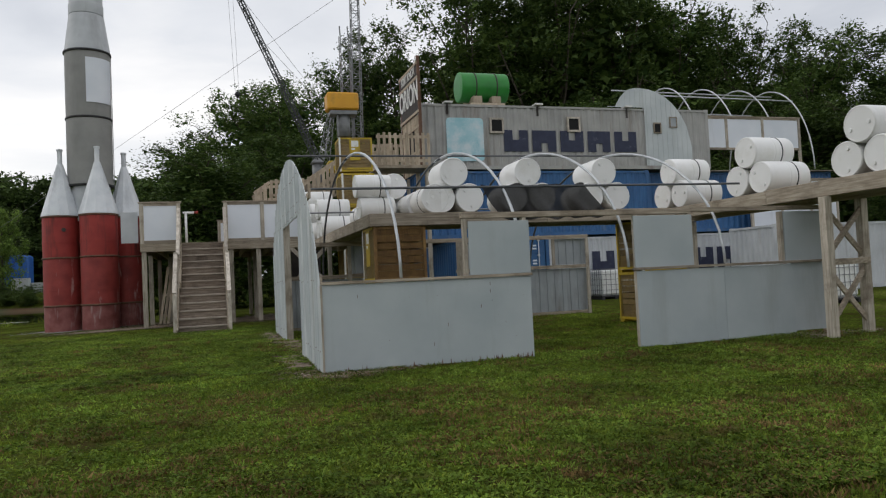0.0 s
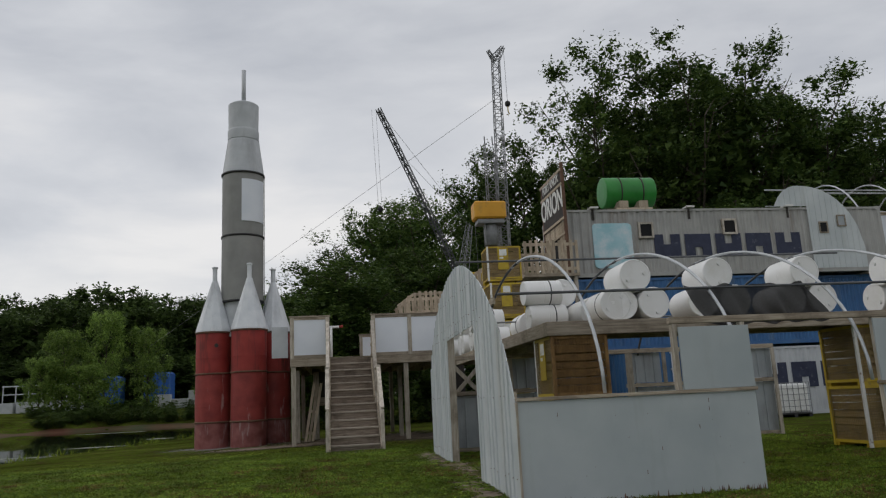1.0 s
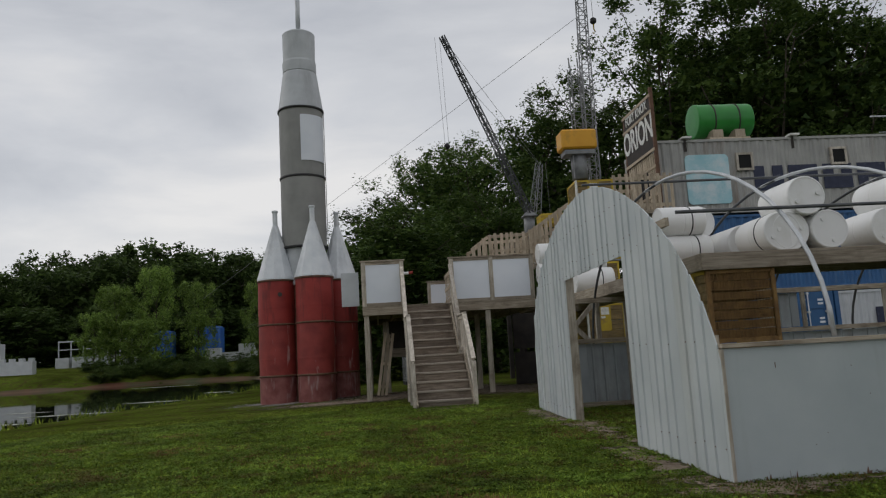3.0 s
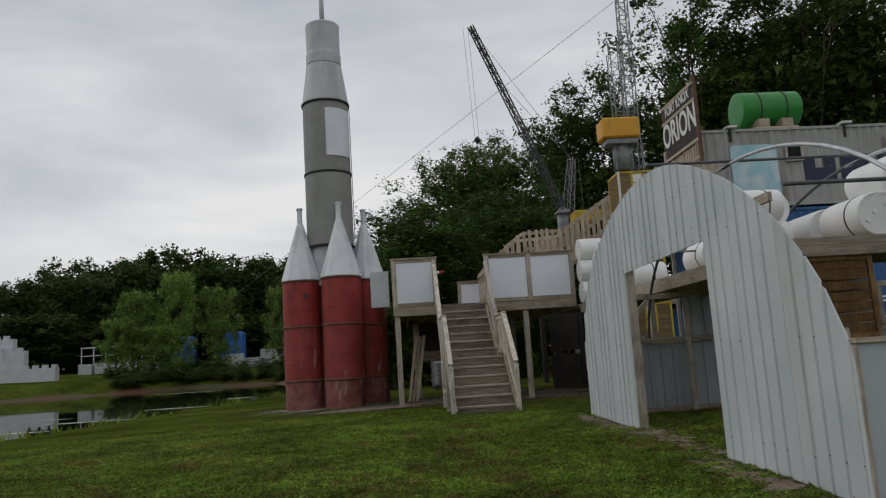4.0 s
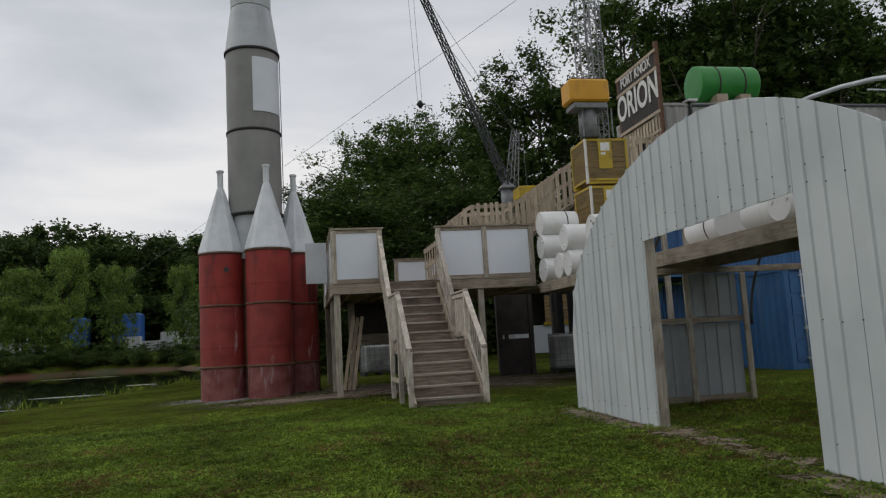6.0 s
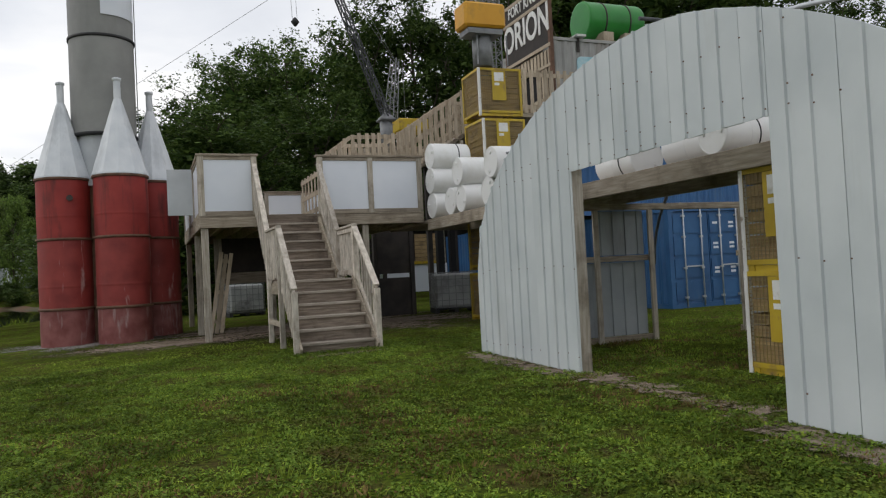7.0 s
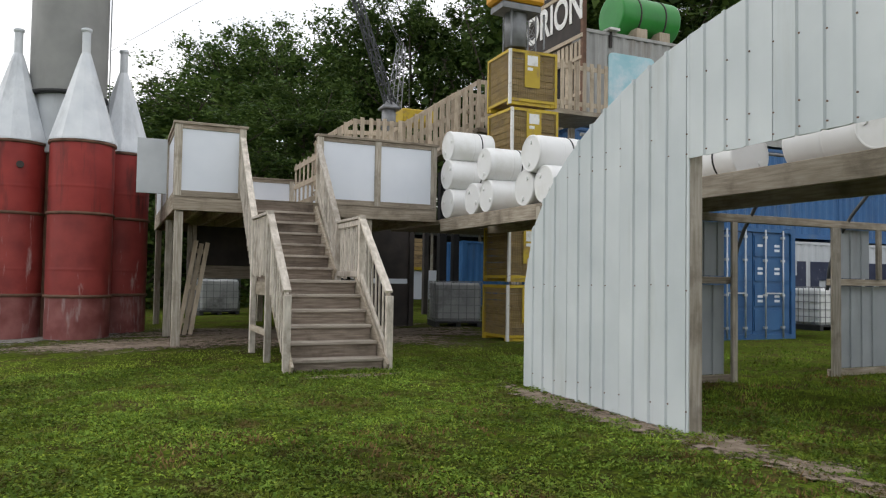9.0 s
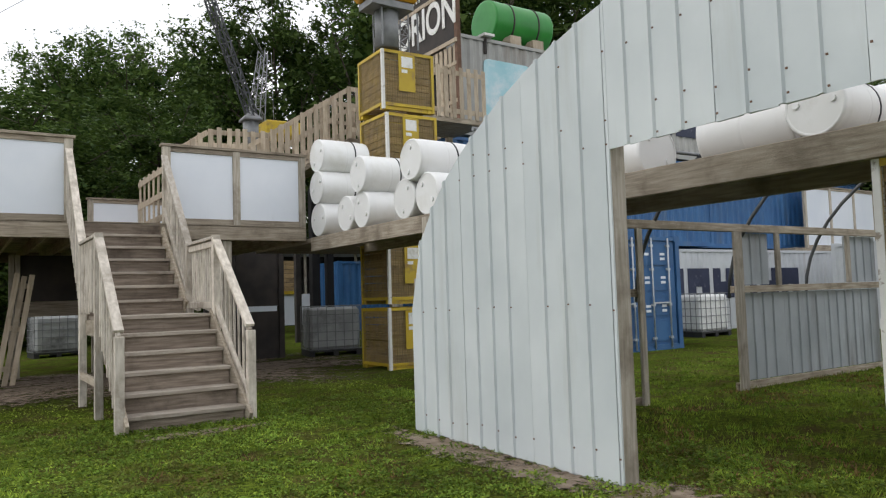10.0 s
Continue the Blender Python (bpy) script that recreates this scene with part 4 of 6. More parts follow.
# ---------------------------------------------------------------- the rocket
rocket = thing("model_rocket", pose(-3.44, 28.84, -0.07) @ Matrix.Scale(1.06, 4), "tall model rocket of grey silo rings with red drum boosters", "rocket")
bm = B()
lathe(bm, [(0.60, 3.60), (0.60, 4.74)], 32)
part("lower_body", bm, "hull_light", rocket)
# the body between the boosters, darker than the part above
bm = B()
lathe(bm, [(0.52, -0.1), (0.52, 3.60)], 28)
part("core_drum", bm, "rust", rocket, "dark lower body between the boosters")
for z0, z1 in ((4.78, 6.94), (6.98, 9.12)):
    bm = B()
    lathe(bm, [(0.685, z0), (0.69, z0 + 0.5), (0.69, z1)], 36)
    part("hull_section", bm, "hull", rocket)
for z, r in ((4.76, 0.715), (6.96, 0.715), (9.14, 0.73)):
    bm = B()
    lathe(bm, [(r - 0.03, z - 0.035), (r, z - 0.03), (r, z + 0.03), (r - 0.03, z + 0.035)], 36)
    part("hull_ring", bm, "black", rocket, "dark flange ring")
bm = B()
lathe(bm, [(0.71, 9.165), (0.54, 10.38), (0.52, 10.42)], 14)
part("taper", bm, "hull_light", rocket, "pale tapered collar")
bm = B()
lathe(bm, [(0.53, 10.42), (0.535, 10.75), (0.51, 10.8), (0.52, 11.72), (0.44, 11.78)], 28)
part("nose_section", bm, "hull_light", rocket)
bm = B()
tube(bm, (0, 0, 11.78), (0, 0, 13.1), 0.075, n=10)
part("nose_pipe", bm, "hull_light", rocket)
bm = B()
rings = []
for k in range(13):
    a = radians(-90 + 3 + 74 * k / 12)
    rings.append([bm.verts.new((r * math.cos(a), r * math.sin(a), z)) for r, z in ((0.695, 7.42), (0.712, 7.42), (0.712, 8.88), (0.695, 8.88))])
for a, b in zip(rings, rings[1:]):
    for i in range(4):
        bm.faces.new((a[i], b[i], b[(i + 1) % 4], a[(i + 1) % 4]))
bm.faces.new(rings[0])
bm.faces.new(rings[-1][::-1])
part("hull_panel", bm, "guard", rocket, "blank pale panel on the hull")
bm = B()
tube(bm, (0.74, -0.1, 0.3), (0.72, -0.1, 9.0), 0.012, n=5)
part("cable", bm, "steel", rocket)
BOOST = ((-0.86, -0.27), (0.32, -0.87), (0.98, 0.3), (-0.22, 0.93))
for bx_, by_ in BOOST:
    bm = B()
    prof = []
    for z0, z1 in ((0.92, 2.40), (2.44, 3.72)):
        for z, r in ((z0, 0.555), (z0 + 0.45, 0.56), (z0 + 0.47, 0.568), (z0 + 0.5, 0.56), (z1, 0.555)):
            prof.append((r, z))
    lathe(bm, prof[:5], 32, m=pose(bx_, by_, 0))
    booster = part("booster", bm, "red_mid", rocket, "rusty red steel drum booster")
    bm = B()
    lathe(bm, prof[5:], 32, m=pose(bx_, by_, 0))
    part("upper_drum", bm, "red", booster, "dark streaked red upper drum")
    bm = B()
    lathe(bm, [(0.55, -0.08), (0.555, 0.5), (0.55, 0.9)], 32, m=pose(bx_, by_, 0))
    part("booster_foot", bm, "red_worn", booster, "worn pink lower drum")
    for z in (0.91, 2.42, 3.73):
        bm = B()
        lathe(bm, [(0.55, z - 0.03), (0.585, z - 0.022), (0.585, z + 0.022), (0.55, z + 0.03)], 32, m=pose(bx_, by_, 0))
        part("drum_rim", bm, "rust", booster)
    bm = B()
    lathe(bm, [(0.60, 3.76), (0.595, 3.80), (0.10, 5.42), (0.085, 5.46)], 11, m=pose(bx_, by_, 0, 0, 0, 8))
    for f in bm.faces:
        f.smooth = False
    part("nose_cone", bm, "cone", booster, "faceted white sheet nose cone")
    bm = B()
    lathe(bm, [(0.075, 5.4), (0.075, 5.87), (0.095, 5.88), (0.095, 5.93), (0.07, 5.94)], 12, m=pose(bx_, by_, 0))
    part("cone_pipe", bm, "cone", booster)
bm = B()
tube(bm, (-0.86 + 0.16, -0.27 - 0.545, 3.3), (-0.86 + 0.16, -0.27 - 0.575, 3.3), 0.065, n=12)
part("bung_hole", bm, "dark", rocket)

# ---------------------------------------------------------------- shipping containers
def corrugated(bm, place, width, z0, z1, pitch=0.28, depth=0.036):
    n = max(1, round(width / pitch))
    pitch = width / n
    pts = []
    for k in range(n):
        for t, d in ((0.0, 0.0), (0.28, 0.0), (0.5, -depth), (0.78, -depth)):
            pts.append((k * pitch + t * pitch, d))
    pts.append((width, 0.0))
    vs = [(bm.verts.new(place(s, d, z0)), bm.verts.new(place(s, d, z1))) for s, d in pts]
    for a, b in zip(vs, vs[1:]):
        bm.faces.new((a[0], b[0], b[1], a[1]))


def container(label, x, y, z, L, W, H, mat, turn=0.0, doors=None, group=""):
    """A box L along its own x and W along y, ribbed on all sides; doors: 'x0' puts doors with rods on its low-x end."""
    c = thing("shipping_container", pose(x, y, z, 0, 0, turn), label, "container", group)
    fr = 0.12
    bm = B()
    for px in (0, L - fr):
        for py in (0, W - fr):
            box(bm, px, px + fr, py, py + fr, 0.12, H - 0.12)
    for px in (0, L - 0.17):
        for py in (0, W - 0.16):
            for pz in (0, H - 0.12):
                box(bm, px - 0.003, px + 0.173, py - 0.003, py + 0.163, pz, pz + 0.12)
    for py in (0.0, W - 0.06):
        box(bm, 0.17, L - 0.17, py, py + 0.06, 0.0, 0.13)
        box(bm, 0.17, L - 0.17, py, py + 0.06, H - 0.1, H - 0.02)
    for px in (0.0, L - 0.06):
        box(bm, px, px + 0.06, 0.165, W - 0.165, 0.0, 0.13)
        box(bm, px, px + 0.06, 0.165, W - 0.165, H - 0.1, H - 0.02)
    part("frame", bm, mat, c, bevel=0.0)
    for name, place, width in (
        ("side_wall", lambda s, d, zz: (fr + s, 0.02 - d, zz), L - 2 * fr),
        ("side_wall", lambda s, d, zz: (L - fr - s, W - 0.02 + d, zz), L - 2 * fr),
        ("end_wall", lambda s, d, zz: (L - 0.02 + d, fr + s, zz), W - 2 * fr),
    ):
        bm = B()
        corrugated(bm, place, width, 0.12, H - 0.1)
        part(name, bm, mat, c)
    if doors is None:
        bm = B()
        corrugated(bm, lambda s, d, zz: (0.02 - d, W - fr - s, zz), W - 2 * fr, 0.12, H - 0.1)
        part("end_wall", bm, mat, c)
    else:
        for k in (0, 1):
            a = fr + 0.01 + k * (W - 2 * fr) / 2
            b = a + (W - 2 * fr) / 2 - 0.02
            bm = B()
            box(bm, 0.05, 0.08, a, b, 0.13, H - 0.11)
            nb = 4
            hh = (H - 0.3) / nb
            for r in range(nb):
                box(bm, 0.025, 0.05, a + 0.03, b - 0.03, 0.15 + r * hh + 0.06, 0.15 + (r + 1) * hh - 0.03)
            leaf = part("door", bm, mat, c)
            for t in (0.24, 0.72):
                yy = a + t * (b - a)
                bm = B()
                tube(bm, (-0.02, yy, 0.06), (-0.02, yy, H - 0.05), 0.018, n=6)
                for zz in (0.25, 0.95, 1.7, 2.2):
                    box(bm, -0.035, 0.03, yy - 0.04, yy + 0.04, zz, zz + 0.05)
                part("lock_rod", bm, "galv", leaf, "galvanised lock rod")
            bm = B()
            box(bm, -0.045, -0.02, a + 0.24 * (b - a), a + 0.72 * (b - a), 1.0, 1.03)
            part("door_handle", bm, "galv", leaf)
            # stencilled lines of small marks, too faint to read
            if k == 0:
                for zz, n in ((2.02, 2), (1.92, 1), (1.52, 2), (1.42, 2), (0.92, 2), (0.82, 2)):
                    for j in range(n):
                        y0 = a + (0.30 + 0.46 * j) * (b - a)
                        quick("stencil_mark", "guard", leaf, (0.0215, 0.0248, y0, y0 + 0.15, zz, zz + 0.055), label="short white stencilled bar")
    bm = B()
    box(bm, 0.02, L - 0.02, 0.02, W - 0.02, H - 0.06, H - 0.03)
    box(bm, 0.02, L - 0.02, 0.02, W - 0.02, 0.05, 0.1)
    part("roof_floor", bm, mat, c)
    return c


CY = 26.05
REAR_FROM = Vector((-0.4, 2.6, 1.3))
REAR = Matrix.Translation(REAR_FROM) @ Matrix.Scale(1.06, 4) @ Matrix.Translation(-REAR_FROM)


def set_back(*things):
    """The rear block stands on a plan of its own, a little larger and farther back."""
    for ob in things:
        ob.matrix_basis = REAR @ ob.matrix_basis


top_box = container("grey ribbed container with faded navy letter shapes stacked on blue ones", 7.6, CY, 5.12, 12.19, 2.44, 2.4, "box_grey", group="stacked containers")
mid_box = container("faded blue ribbed container stacked in the middle", 7.6, CY, 2.62, 9.3, 2.44, 2.45, "box_blue", group="stacked containers")
mid_box_2 = container("faded blue ribbed container stacked in the middle", 17.0, CY + 0.5, 2.62, 9.3, 2.44, 2.45, "box_blue", group="stacked containers")
door_box = container("blue container with closed double doors and lock rods", 11.35, 23.5, 0.12, 6.06, 2.44, 2.44, "box_blue", turn=90, doors="x0", group="stacked containers")
low_box = container("pale grey ribbed container with navy letter shapes on the ground", 12.6, 27.0, 0.15, 12.19, 2.44, 2.44, "box_white", group="stacked containers")
container("white ribbed container with small navy letter shapes", 19.5, 22.2, 0.15, 6.06, 2.44, 2.44, "box_white", group="stacked containers")

set_back(top_box, mid_box, mid_box_2)

# letter shapes on the grey boxes: blocks in the colour and size of the faded lettering
def letter_blocks(parent, x0, x1, z0, z1, n, out, blanks=()):
    w = (x1 - x0) / n
    for k in range(n):
        if k in blanks:
            continue
        a, b = x0 + k * w + 0.06 * w, x0 + (k + 1) * w - 0.10 * w
        bm = B()
        lo, hi = ((0.0, 0.55), (0.40, 1.0))[k % 2]
        box(bm, a, a + (b - a) * 0.36, out - 0.012, out, z0, z1)
        box(bm, a + (b - a) * 0.36, a + (b - a) * 0.64, out - 0.012, out, z0 + (z1 - z0) * lo, z0 + (z1 - z0) * hi)
        box(bm, a + (b - a) * 0.64, b, out - 0.012, out, z0, z1)
        part("letter_shape", bm, "navy", parent, "faded navy block shape")


letter_blocks(top_box, 3.2, 8.95, 0.66, 1.46, 5, 0.018)
letter_blocks(low_box, 2.2, 9.2, 0.95, 1.85, 6, 0.018)

# framed black blocks that paint the shade of its openings, the pale blue square, brackets along the grey one's roof
# edge
for x, z in ((2.72, 1.33), (5.86, 1.42)):
    bm = B()
    for q in ((x, x + 0.55, z, z + 0.07), (x, x + 0.55, z + 0.5, z + 0.57), (x, x + 0.07, z + 0.071, z + 0.499), (x + 0.48, x + 0.55, z + 0.071, z + 0.499)):
        box(bm, q[0], q[1], -0.055, 0.02, q[2], q[3])
    win = part("window_frame", bm, "rail", top_box, "pale timber window frame")
    quick("opening", "void", win, (x + 0.071, x + 0.479, -0.03, 0.015, z + 0.071, z + 0.499), label="near-black block for the shade inside the window")
bm = B()
cx0, cx1, cz0, cz1, rr = 1.05, 2.47, 0.30, 1.88, 0.14
out = []
for cx, cz, a0 in ((cx1 - rr, cz1 - rr, 0), (cx0 + rr, cz1 - rr, 90), (cx0 + rr, cz0 + rr, 180), (cx1 - rr, cz0 + rr, 270)):
    for k in range(6):
        a = radians(a0 + 18 * k)
        out.append((cx + rr * math.cos(a), cz + rr * math.sin(a)))
fv = [bm.verts.new((x, -0.012, z)) for x, z in out]
bv = [bm.verts.new((x, 0.018, z)) for x, z in out]
bm.faces.new(fv[::-1])
for i in range(len(out)):
    bm.faces.new((fv[i], fv[(i + 1) % len(out)], bv[(i + 1) % len(out)], bv[i]))
part("painted_square", bm, "aqua", top_box, "pale blue painted square with white wear")
for x in (1.0, 4.55, 8.35):
    quick("roof_bracket", "post_white", top_box, (x, x + 0.3, -0.14, 0.2, 2.4, 2.46), label="pale bracket on the roof edge")
    quick("drip_stain", "dark", top_box, (x + 0.08, x + 0.16, -0.004, 0.02, 2.0, 2.39))

# ---------------------------------------------------------------- green tank on the roof
tank = thing("green_tank", pose(9.55, 27.2, 7.55), "large green steel tank lying on a timber cradle", "tank")
bm = B()
lathe(bm, [(0.30, 0.0), (0.52, 0.012), (0.562, 0.03), (0.57, 0.06), (0.57, 1.86), (0.562, 1.89), (0.52, 1.908), (0.3, 1.92)], 32, axis="x", m=pose(0, 0, 0.86))
part("shell", bm, "green", tank)
for x in (0.58, 1.40):
    bm = B()
    lathe(bm, [(0.566, x - 0.025), (0.585, x - 0.02), (0.585, x + 0.02), (0.566, x + 0.025)], 32, axis="x", m=pose(0, 0, 0.86))
    part("band", bm, "dark", tank)
for x in (0.4, 1.15):
    quick("cradle", "pallet", tank, (x, x + 0.35, -0.6, 0.6, 0.16, 0.42), bevel=0.01)
for y in (-0.6, 0.45):
    quick("cradle_beam", "pallet", tank, (0.3, 1.65, y, y + 0.15, 0.0, 0.158))

set_back(tank)

# ---------------------------------------------------------------- wire-mesh crates
def crate(label, m, group="stacked wire crates", plate=True, white=False):
    """A yellow wire cage round a boarded box, 1.08 x 1.02 x 1.13, its origin in one lower corner."""
    c = thing("wire_crate", m, label, "crate", group)
    A, D, H = 1.08, 1.02, 1.13
    for i, (x, y) in enumerate(((0, 0), (A - 0.055, 0), (A - 0.055, D - 0.055), (0, D - 0.055))):
        quick("corner_post", "post_white" if white and i in (0, 2) else "yellow", c, (x, x + 0.055, y, y + 0.055, 0.0, H - 0.03), bevel=0.004)
    for z in (0.07, H - 0.085):
        for q in ((0.056, A - 0.056, 0.004, 0.044), (0.056, A - 0.056, D - 0.044, D - 0.004), (0.004, 0.044, 0.056, D - 0.056), (A - 0.044, A - 0.004, 0.056, D - 0.056)):
            quick("rim", "yellow", c, (*q, z, z + 0.055))
    for side in range(4):
        W = A if side % 2 == 0 else D
        bm = B()
        n = int((W - 0.12) / 0.05)
        for k in range(n + 1):
            s = 0.06 + (W - 0.12) * k / n
            box(bm, s - 0.0035, s + 0.0035, 0.006, 0.013, 0.12, H - 0.08)
        for k in range(21):
            z = 0.13 + (H - 0.22) * k / 20
            box(bm, 0.056, W - 0.056, 0.014, 0.020, z - 0.0035, z + 0.0035)
        mm = (pose(0, 0, 0), pose(A, 0, 0, 0, 0, 90), pose(A, D, 0, 0, 0, 180), pose(0, D, 0, 0, 0, 270))[side]
        bm.transform(mm)
        tagged(part("wire_mesh", bm, "wire", c, "yellowed wire mesh"), kind="stuff")
        for k in range(7):
            z = 0.13 + k * 0.135
            bm = B()
            box(bm, 0.06, W - 0.06, 0.05, 0.068, z, z + 0.118 + random.uniform(-0.02, 0.012))
            bm.transform(mm)
            part("board", bm, "slat", c)
        if plate and side == 0:
            bm = B()
            box(bm, 0.34, 0.68, 0.0, 0.006, 0.36, 1.04)
            bm.transform(mm)
            pl = part("plate", bm, "yellow", c, "yellow plate with a torn paper label")
            bm = B()
            box(bm, 0.40, 0.63, -0.004, -0.001, 0.80, 1.0)
            box(bm, 0.40, 0.52, -0.004, -0.001, 0.70, 0.76)
            bm.transform(mm)
            part("paper_label", bm, "paper", pl)
    for y in (0.03, D - 0.09):
        quick("skid", "yellow", c, (0.141, A - 0.141, y, y + 0.06, 0.0, 0.066))
    for x, y in ((0.02, 0.02), (A - 0.14, 0.02), (0.02, D - 0.14), (A - 0.14, D - 0.14)):
        quick("foot", "yellow", c, (x, x + 0.12, y, y + 0.12, -0.0, 0.068))
    return c


first = crate("yellow wire-mesh crate with boarded sides, part of a tall stack", pose(4.52, 24.27, 0.14, 0, 0, 1), white=True)
for k in range(1, 5):
    copy_thing(first, pose(4.52 + (0.02, -0.03, 0.04, 0.0)[k - 1], 24.27 + (0.01, 0.03, -0.02, 0.02)[k - 1], 0.14 + 1.165 * k, 0, 0, (1.5, -1, 0.5, -2)[k - 1]))
low = copy_thing(first, pose(3.43, 15.47, 0.07, 0, 0, -90))
tagged(low, "yellow wire-mesh crate that carries the walkway's corner")
low2 = copy_thing(first, pose(3.43, 15.46, 1.165, 0, 0, -89.5))
tagged(low2, "yellow wire-mesh crate that carries the walkway's corner")
for crate_low in (low, low2):
    # the side towards the front wall is rusty and bare of paint
    for o in crate_low.children:
        if sum(v.co.x for v in o.data.vertices) / len(o.data.vertices) > 0.93:
            o.data = o.data.copy()
            o.data.materials[0] = M["rusty_wire"]
for z in (0.07, 1.165):
    tagged(copy_thing(first, pose(9.2, 14.45, z, 0, 0, 0)), "yellow wire-mesh crate that carries the walkway's front")

# ---------------------------------------------------------------- white plastic drums
def drum(m, strap=True, label="white plastic drum lying on its side on the walkway"):
    d = thing("plastic_drum", m, label, "drum", "white drums on the walkways")
    bm = B()
    lathe(bm, [(0.255, 0.012), (0.268, 0.0), (0.285, 0.012), (0.29, 0.04), (0.285, 0.075), (0.292, 0.12), (0.292, 0.44), (0.286, 0.45), (0.292, 0.46), (0.292, 0.78),
               (0.285, 0.825), (0.29, 0.86), (0.285, 0.888), (0.268, 0.9), (0.255, 0.888)], 26, axis="x", m=pose(0, 0, 0.292))
    part("body", bm, "drum", d)
    for e, s in ((0.012, -1), (0.888, 1)):
        for yy in (-0.17, 0.17):
            bm = B()
            tube(bm, (e, yy, 0.292 + 0.03), (e + s * 0.02, yy, 0.292 + 0.03), 0.032, n=10)
            part("bung", bm, "drum", d)
    if not strap:
        return d
    bm = B()
    lathe(bm, [(0.292, 0.60), (0.2965, 0.601), (0.2965, 0.624), (0.292, 0.625)], 26, axis="x", m=pose(0, 0, 0.292))
    part("strap", bm, "black", d, "thin black strap")
    return d


drum0 = drum(pose(3.36, 24.6, PZ, 0, 0, 1))
drum1 = drum(pose(4.84, 14.5, PZ, 0, 0, 88), False)
def drums(*places, src=drum0):
    for x, y, z, turn in places:
        copy_thing(src, pose(x, y, z, 0, 0, turn) @ pose(0, 0, 0.292, random.uniform(0, 360)) @ pose(0, 0, -0.292))


D2 = 0.585
drums((3.34, 24.6, PZ + D2 - 0.03, 0), (3.36, 24.61, PZ + 2 * D2 - 0.06, 1))
# along the side beam: ends outwards near the deck, then lengthwise, then a corner stack
drums((3.40, 23.62, PZ, 1), (3.40, 23.05, PZ, -2), (3.36, 23.07, PZ + D2 - 0.03, -1))
drums((3.40, 21.75, PZ, 1), (3.40, 21.16, PZ, -1), (3.34, 21.45, PZ + 0.5, 1))
drums((4.05, 18.7, PZ, -90), (4.72, 15.4, PZ, -90))
drums((4.05, 17.15, PZ, -88), (4.72, 16.52, PZ, -90), (4.72, 17.43, PZ, -90), src=drum1)
drums((4.40, 16.5, PZ + 0.5, 90), src=drum1)
for z, x in ((PZ, 3.34), (PZ + 0.47, 3.27)):
    tagged(copy_thing(drum0, pose(x + 0.12, 15.85, z, 0, 0, 1) @ Matrix.Scale(0.82, 4)), "smaller white plastic drum in a strapped pair on the walkway")
# along the front beam, ends towards the lawn
for x in (5.43, 7.0, 8.72):
    drums((x, 14.47, PZ, 91), (x - 0.33, 14.42, PZ + 0.5, 89), src=drum1)
    if x > 6:
        drums((x - 0.62, 14.5, PZ, 88), src=drum1)
# on the other walkway
for y in (14.9, 12.45, 9.9):
    drums((10.07, y, PZ, 3), (10.09, y - 0.6, PZ, 1), (10.05, y - 0.3, PZ + 0.5, 2))


# ---------------------------------------------------------------- masts, cranes
def lattice(bm, p, q, w0, w1, bays, r=0.025, sides=4):
    """A square lattice mast from p to q."""
    p, q = Vector(p), Vector(q)
    a = (q - p).normalized()
    u = a.orthogonal().normalized() if abs(a.z) < 0.99 else Vector((1, 0, 0))
    v = a.cross(u).normalized()
    rows = []
    for k in range(bays + 1):
        t = k / bays
        w = (w0 + (w1 - w0) * t) / 2
        rows.append([p + (q - p) * t + w * (su * u + sv * v) for su, sv in ((-1, -1), (1, -1), (1, 1), (-1, 1))])
    for k in range(bays):
        for i in range(4):
            tube(bm, rows[k][i], rows[k + 1][i], r, n=4, caps=False)
            tube(bm, rows[k][i], rows[k + 1][(i + 1) % 4] if k % 2 else rows[k + 1][i - 1], r * 0.6, n=4, caps=False)
            tube(bm, rows[k][i], rows[k][(i + 1) % 4], r * 0.6, n=4, caps=False)


tower = thing("lattice_crane", pose(5.22, 24.98, 5.97), "slim grey lattice crane mast above an orange machine house", "crane")
bm = B()
lattice(bm, (0.07, 0.05, -0.03), (0.2, 0.15, 6.7), 0.32, 0.24, 26, r=0.017)
part("mast", bm, "steel", tower)
bm = B()
lattice(bm, (0.2, 0.15, 6.7), (0.5, 0.15, 7.15), 0.24, 0.1, 3, r=0.018)
lattice(bm, (0.16, 0.15, 6.6), (-0.05, 0.15, 7.0), 0.12, 0.08, 2, r=0.016)
part("mast_head", bm, "steel", tower)
bm = B()
lattice(bm, (-0.24, -0.05, -0.03), (-0.26, -0.05, 3.5), 0.34, 0.32, 10, r=0.016)
part("short_mast", bm, "steel", tower)
for x in (-0.4, -0.14):
    bm = B()
    tube(bm, (x, -0.05, 3.5), (x - 0.01, -0.05, 3.8), 0.022, n=5)
    part("prong", bm, "steel", tower)
quick("machine_house", "orange", tower, (-1.05, -0.03, -0.92, -0.3, 0.80, 1.36), label="orange machine house", bevel=0.05)
bm = B()
tube(bm, (-0.50, -0.55, -0.03), (-0.50, -0.55, 0.72), 0.22, n=16)
part("pedestal", bm, "steel", tower)
for x in (-0.72, 0.02):
    bm = B()
    tube(bm, (x, -0.78, -0.03), (x, -0.78, 0.66), 0.02, n=5)
    part("strut", bm, "steel", tower)
quick("undercarriage", "steel", tower, (-0.95, -0.1, -0.86, -0.34, 0.66, 0.78))
bm = B()
tube(bm, (0.5, 0.15, 7.1), (0.52, 0.15, 5.1), 0.008, n=4)
part("rope", bm, "steel", tower)
bm = B()
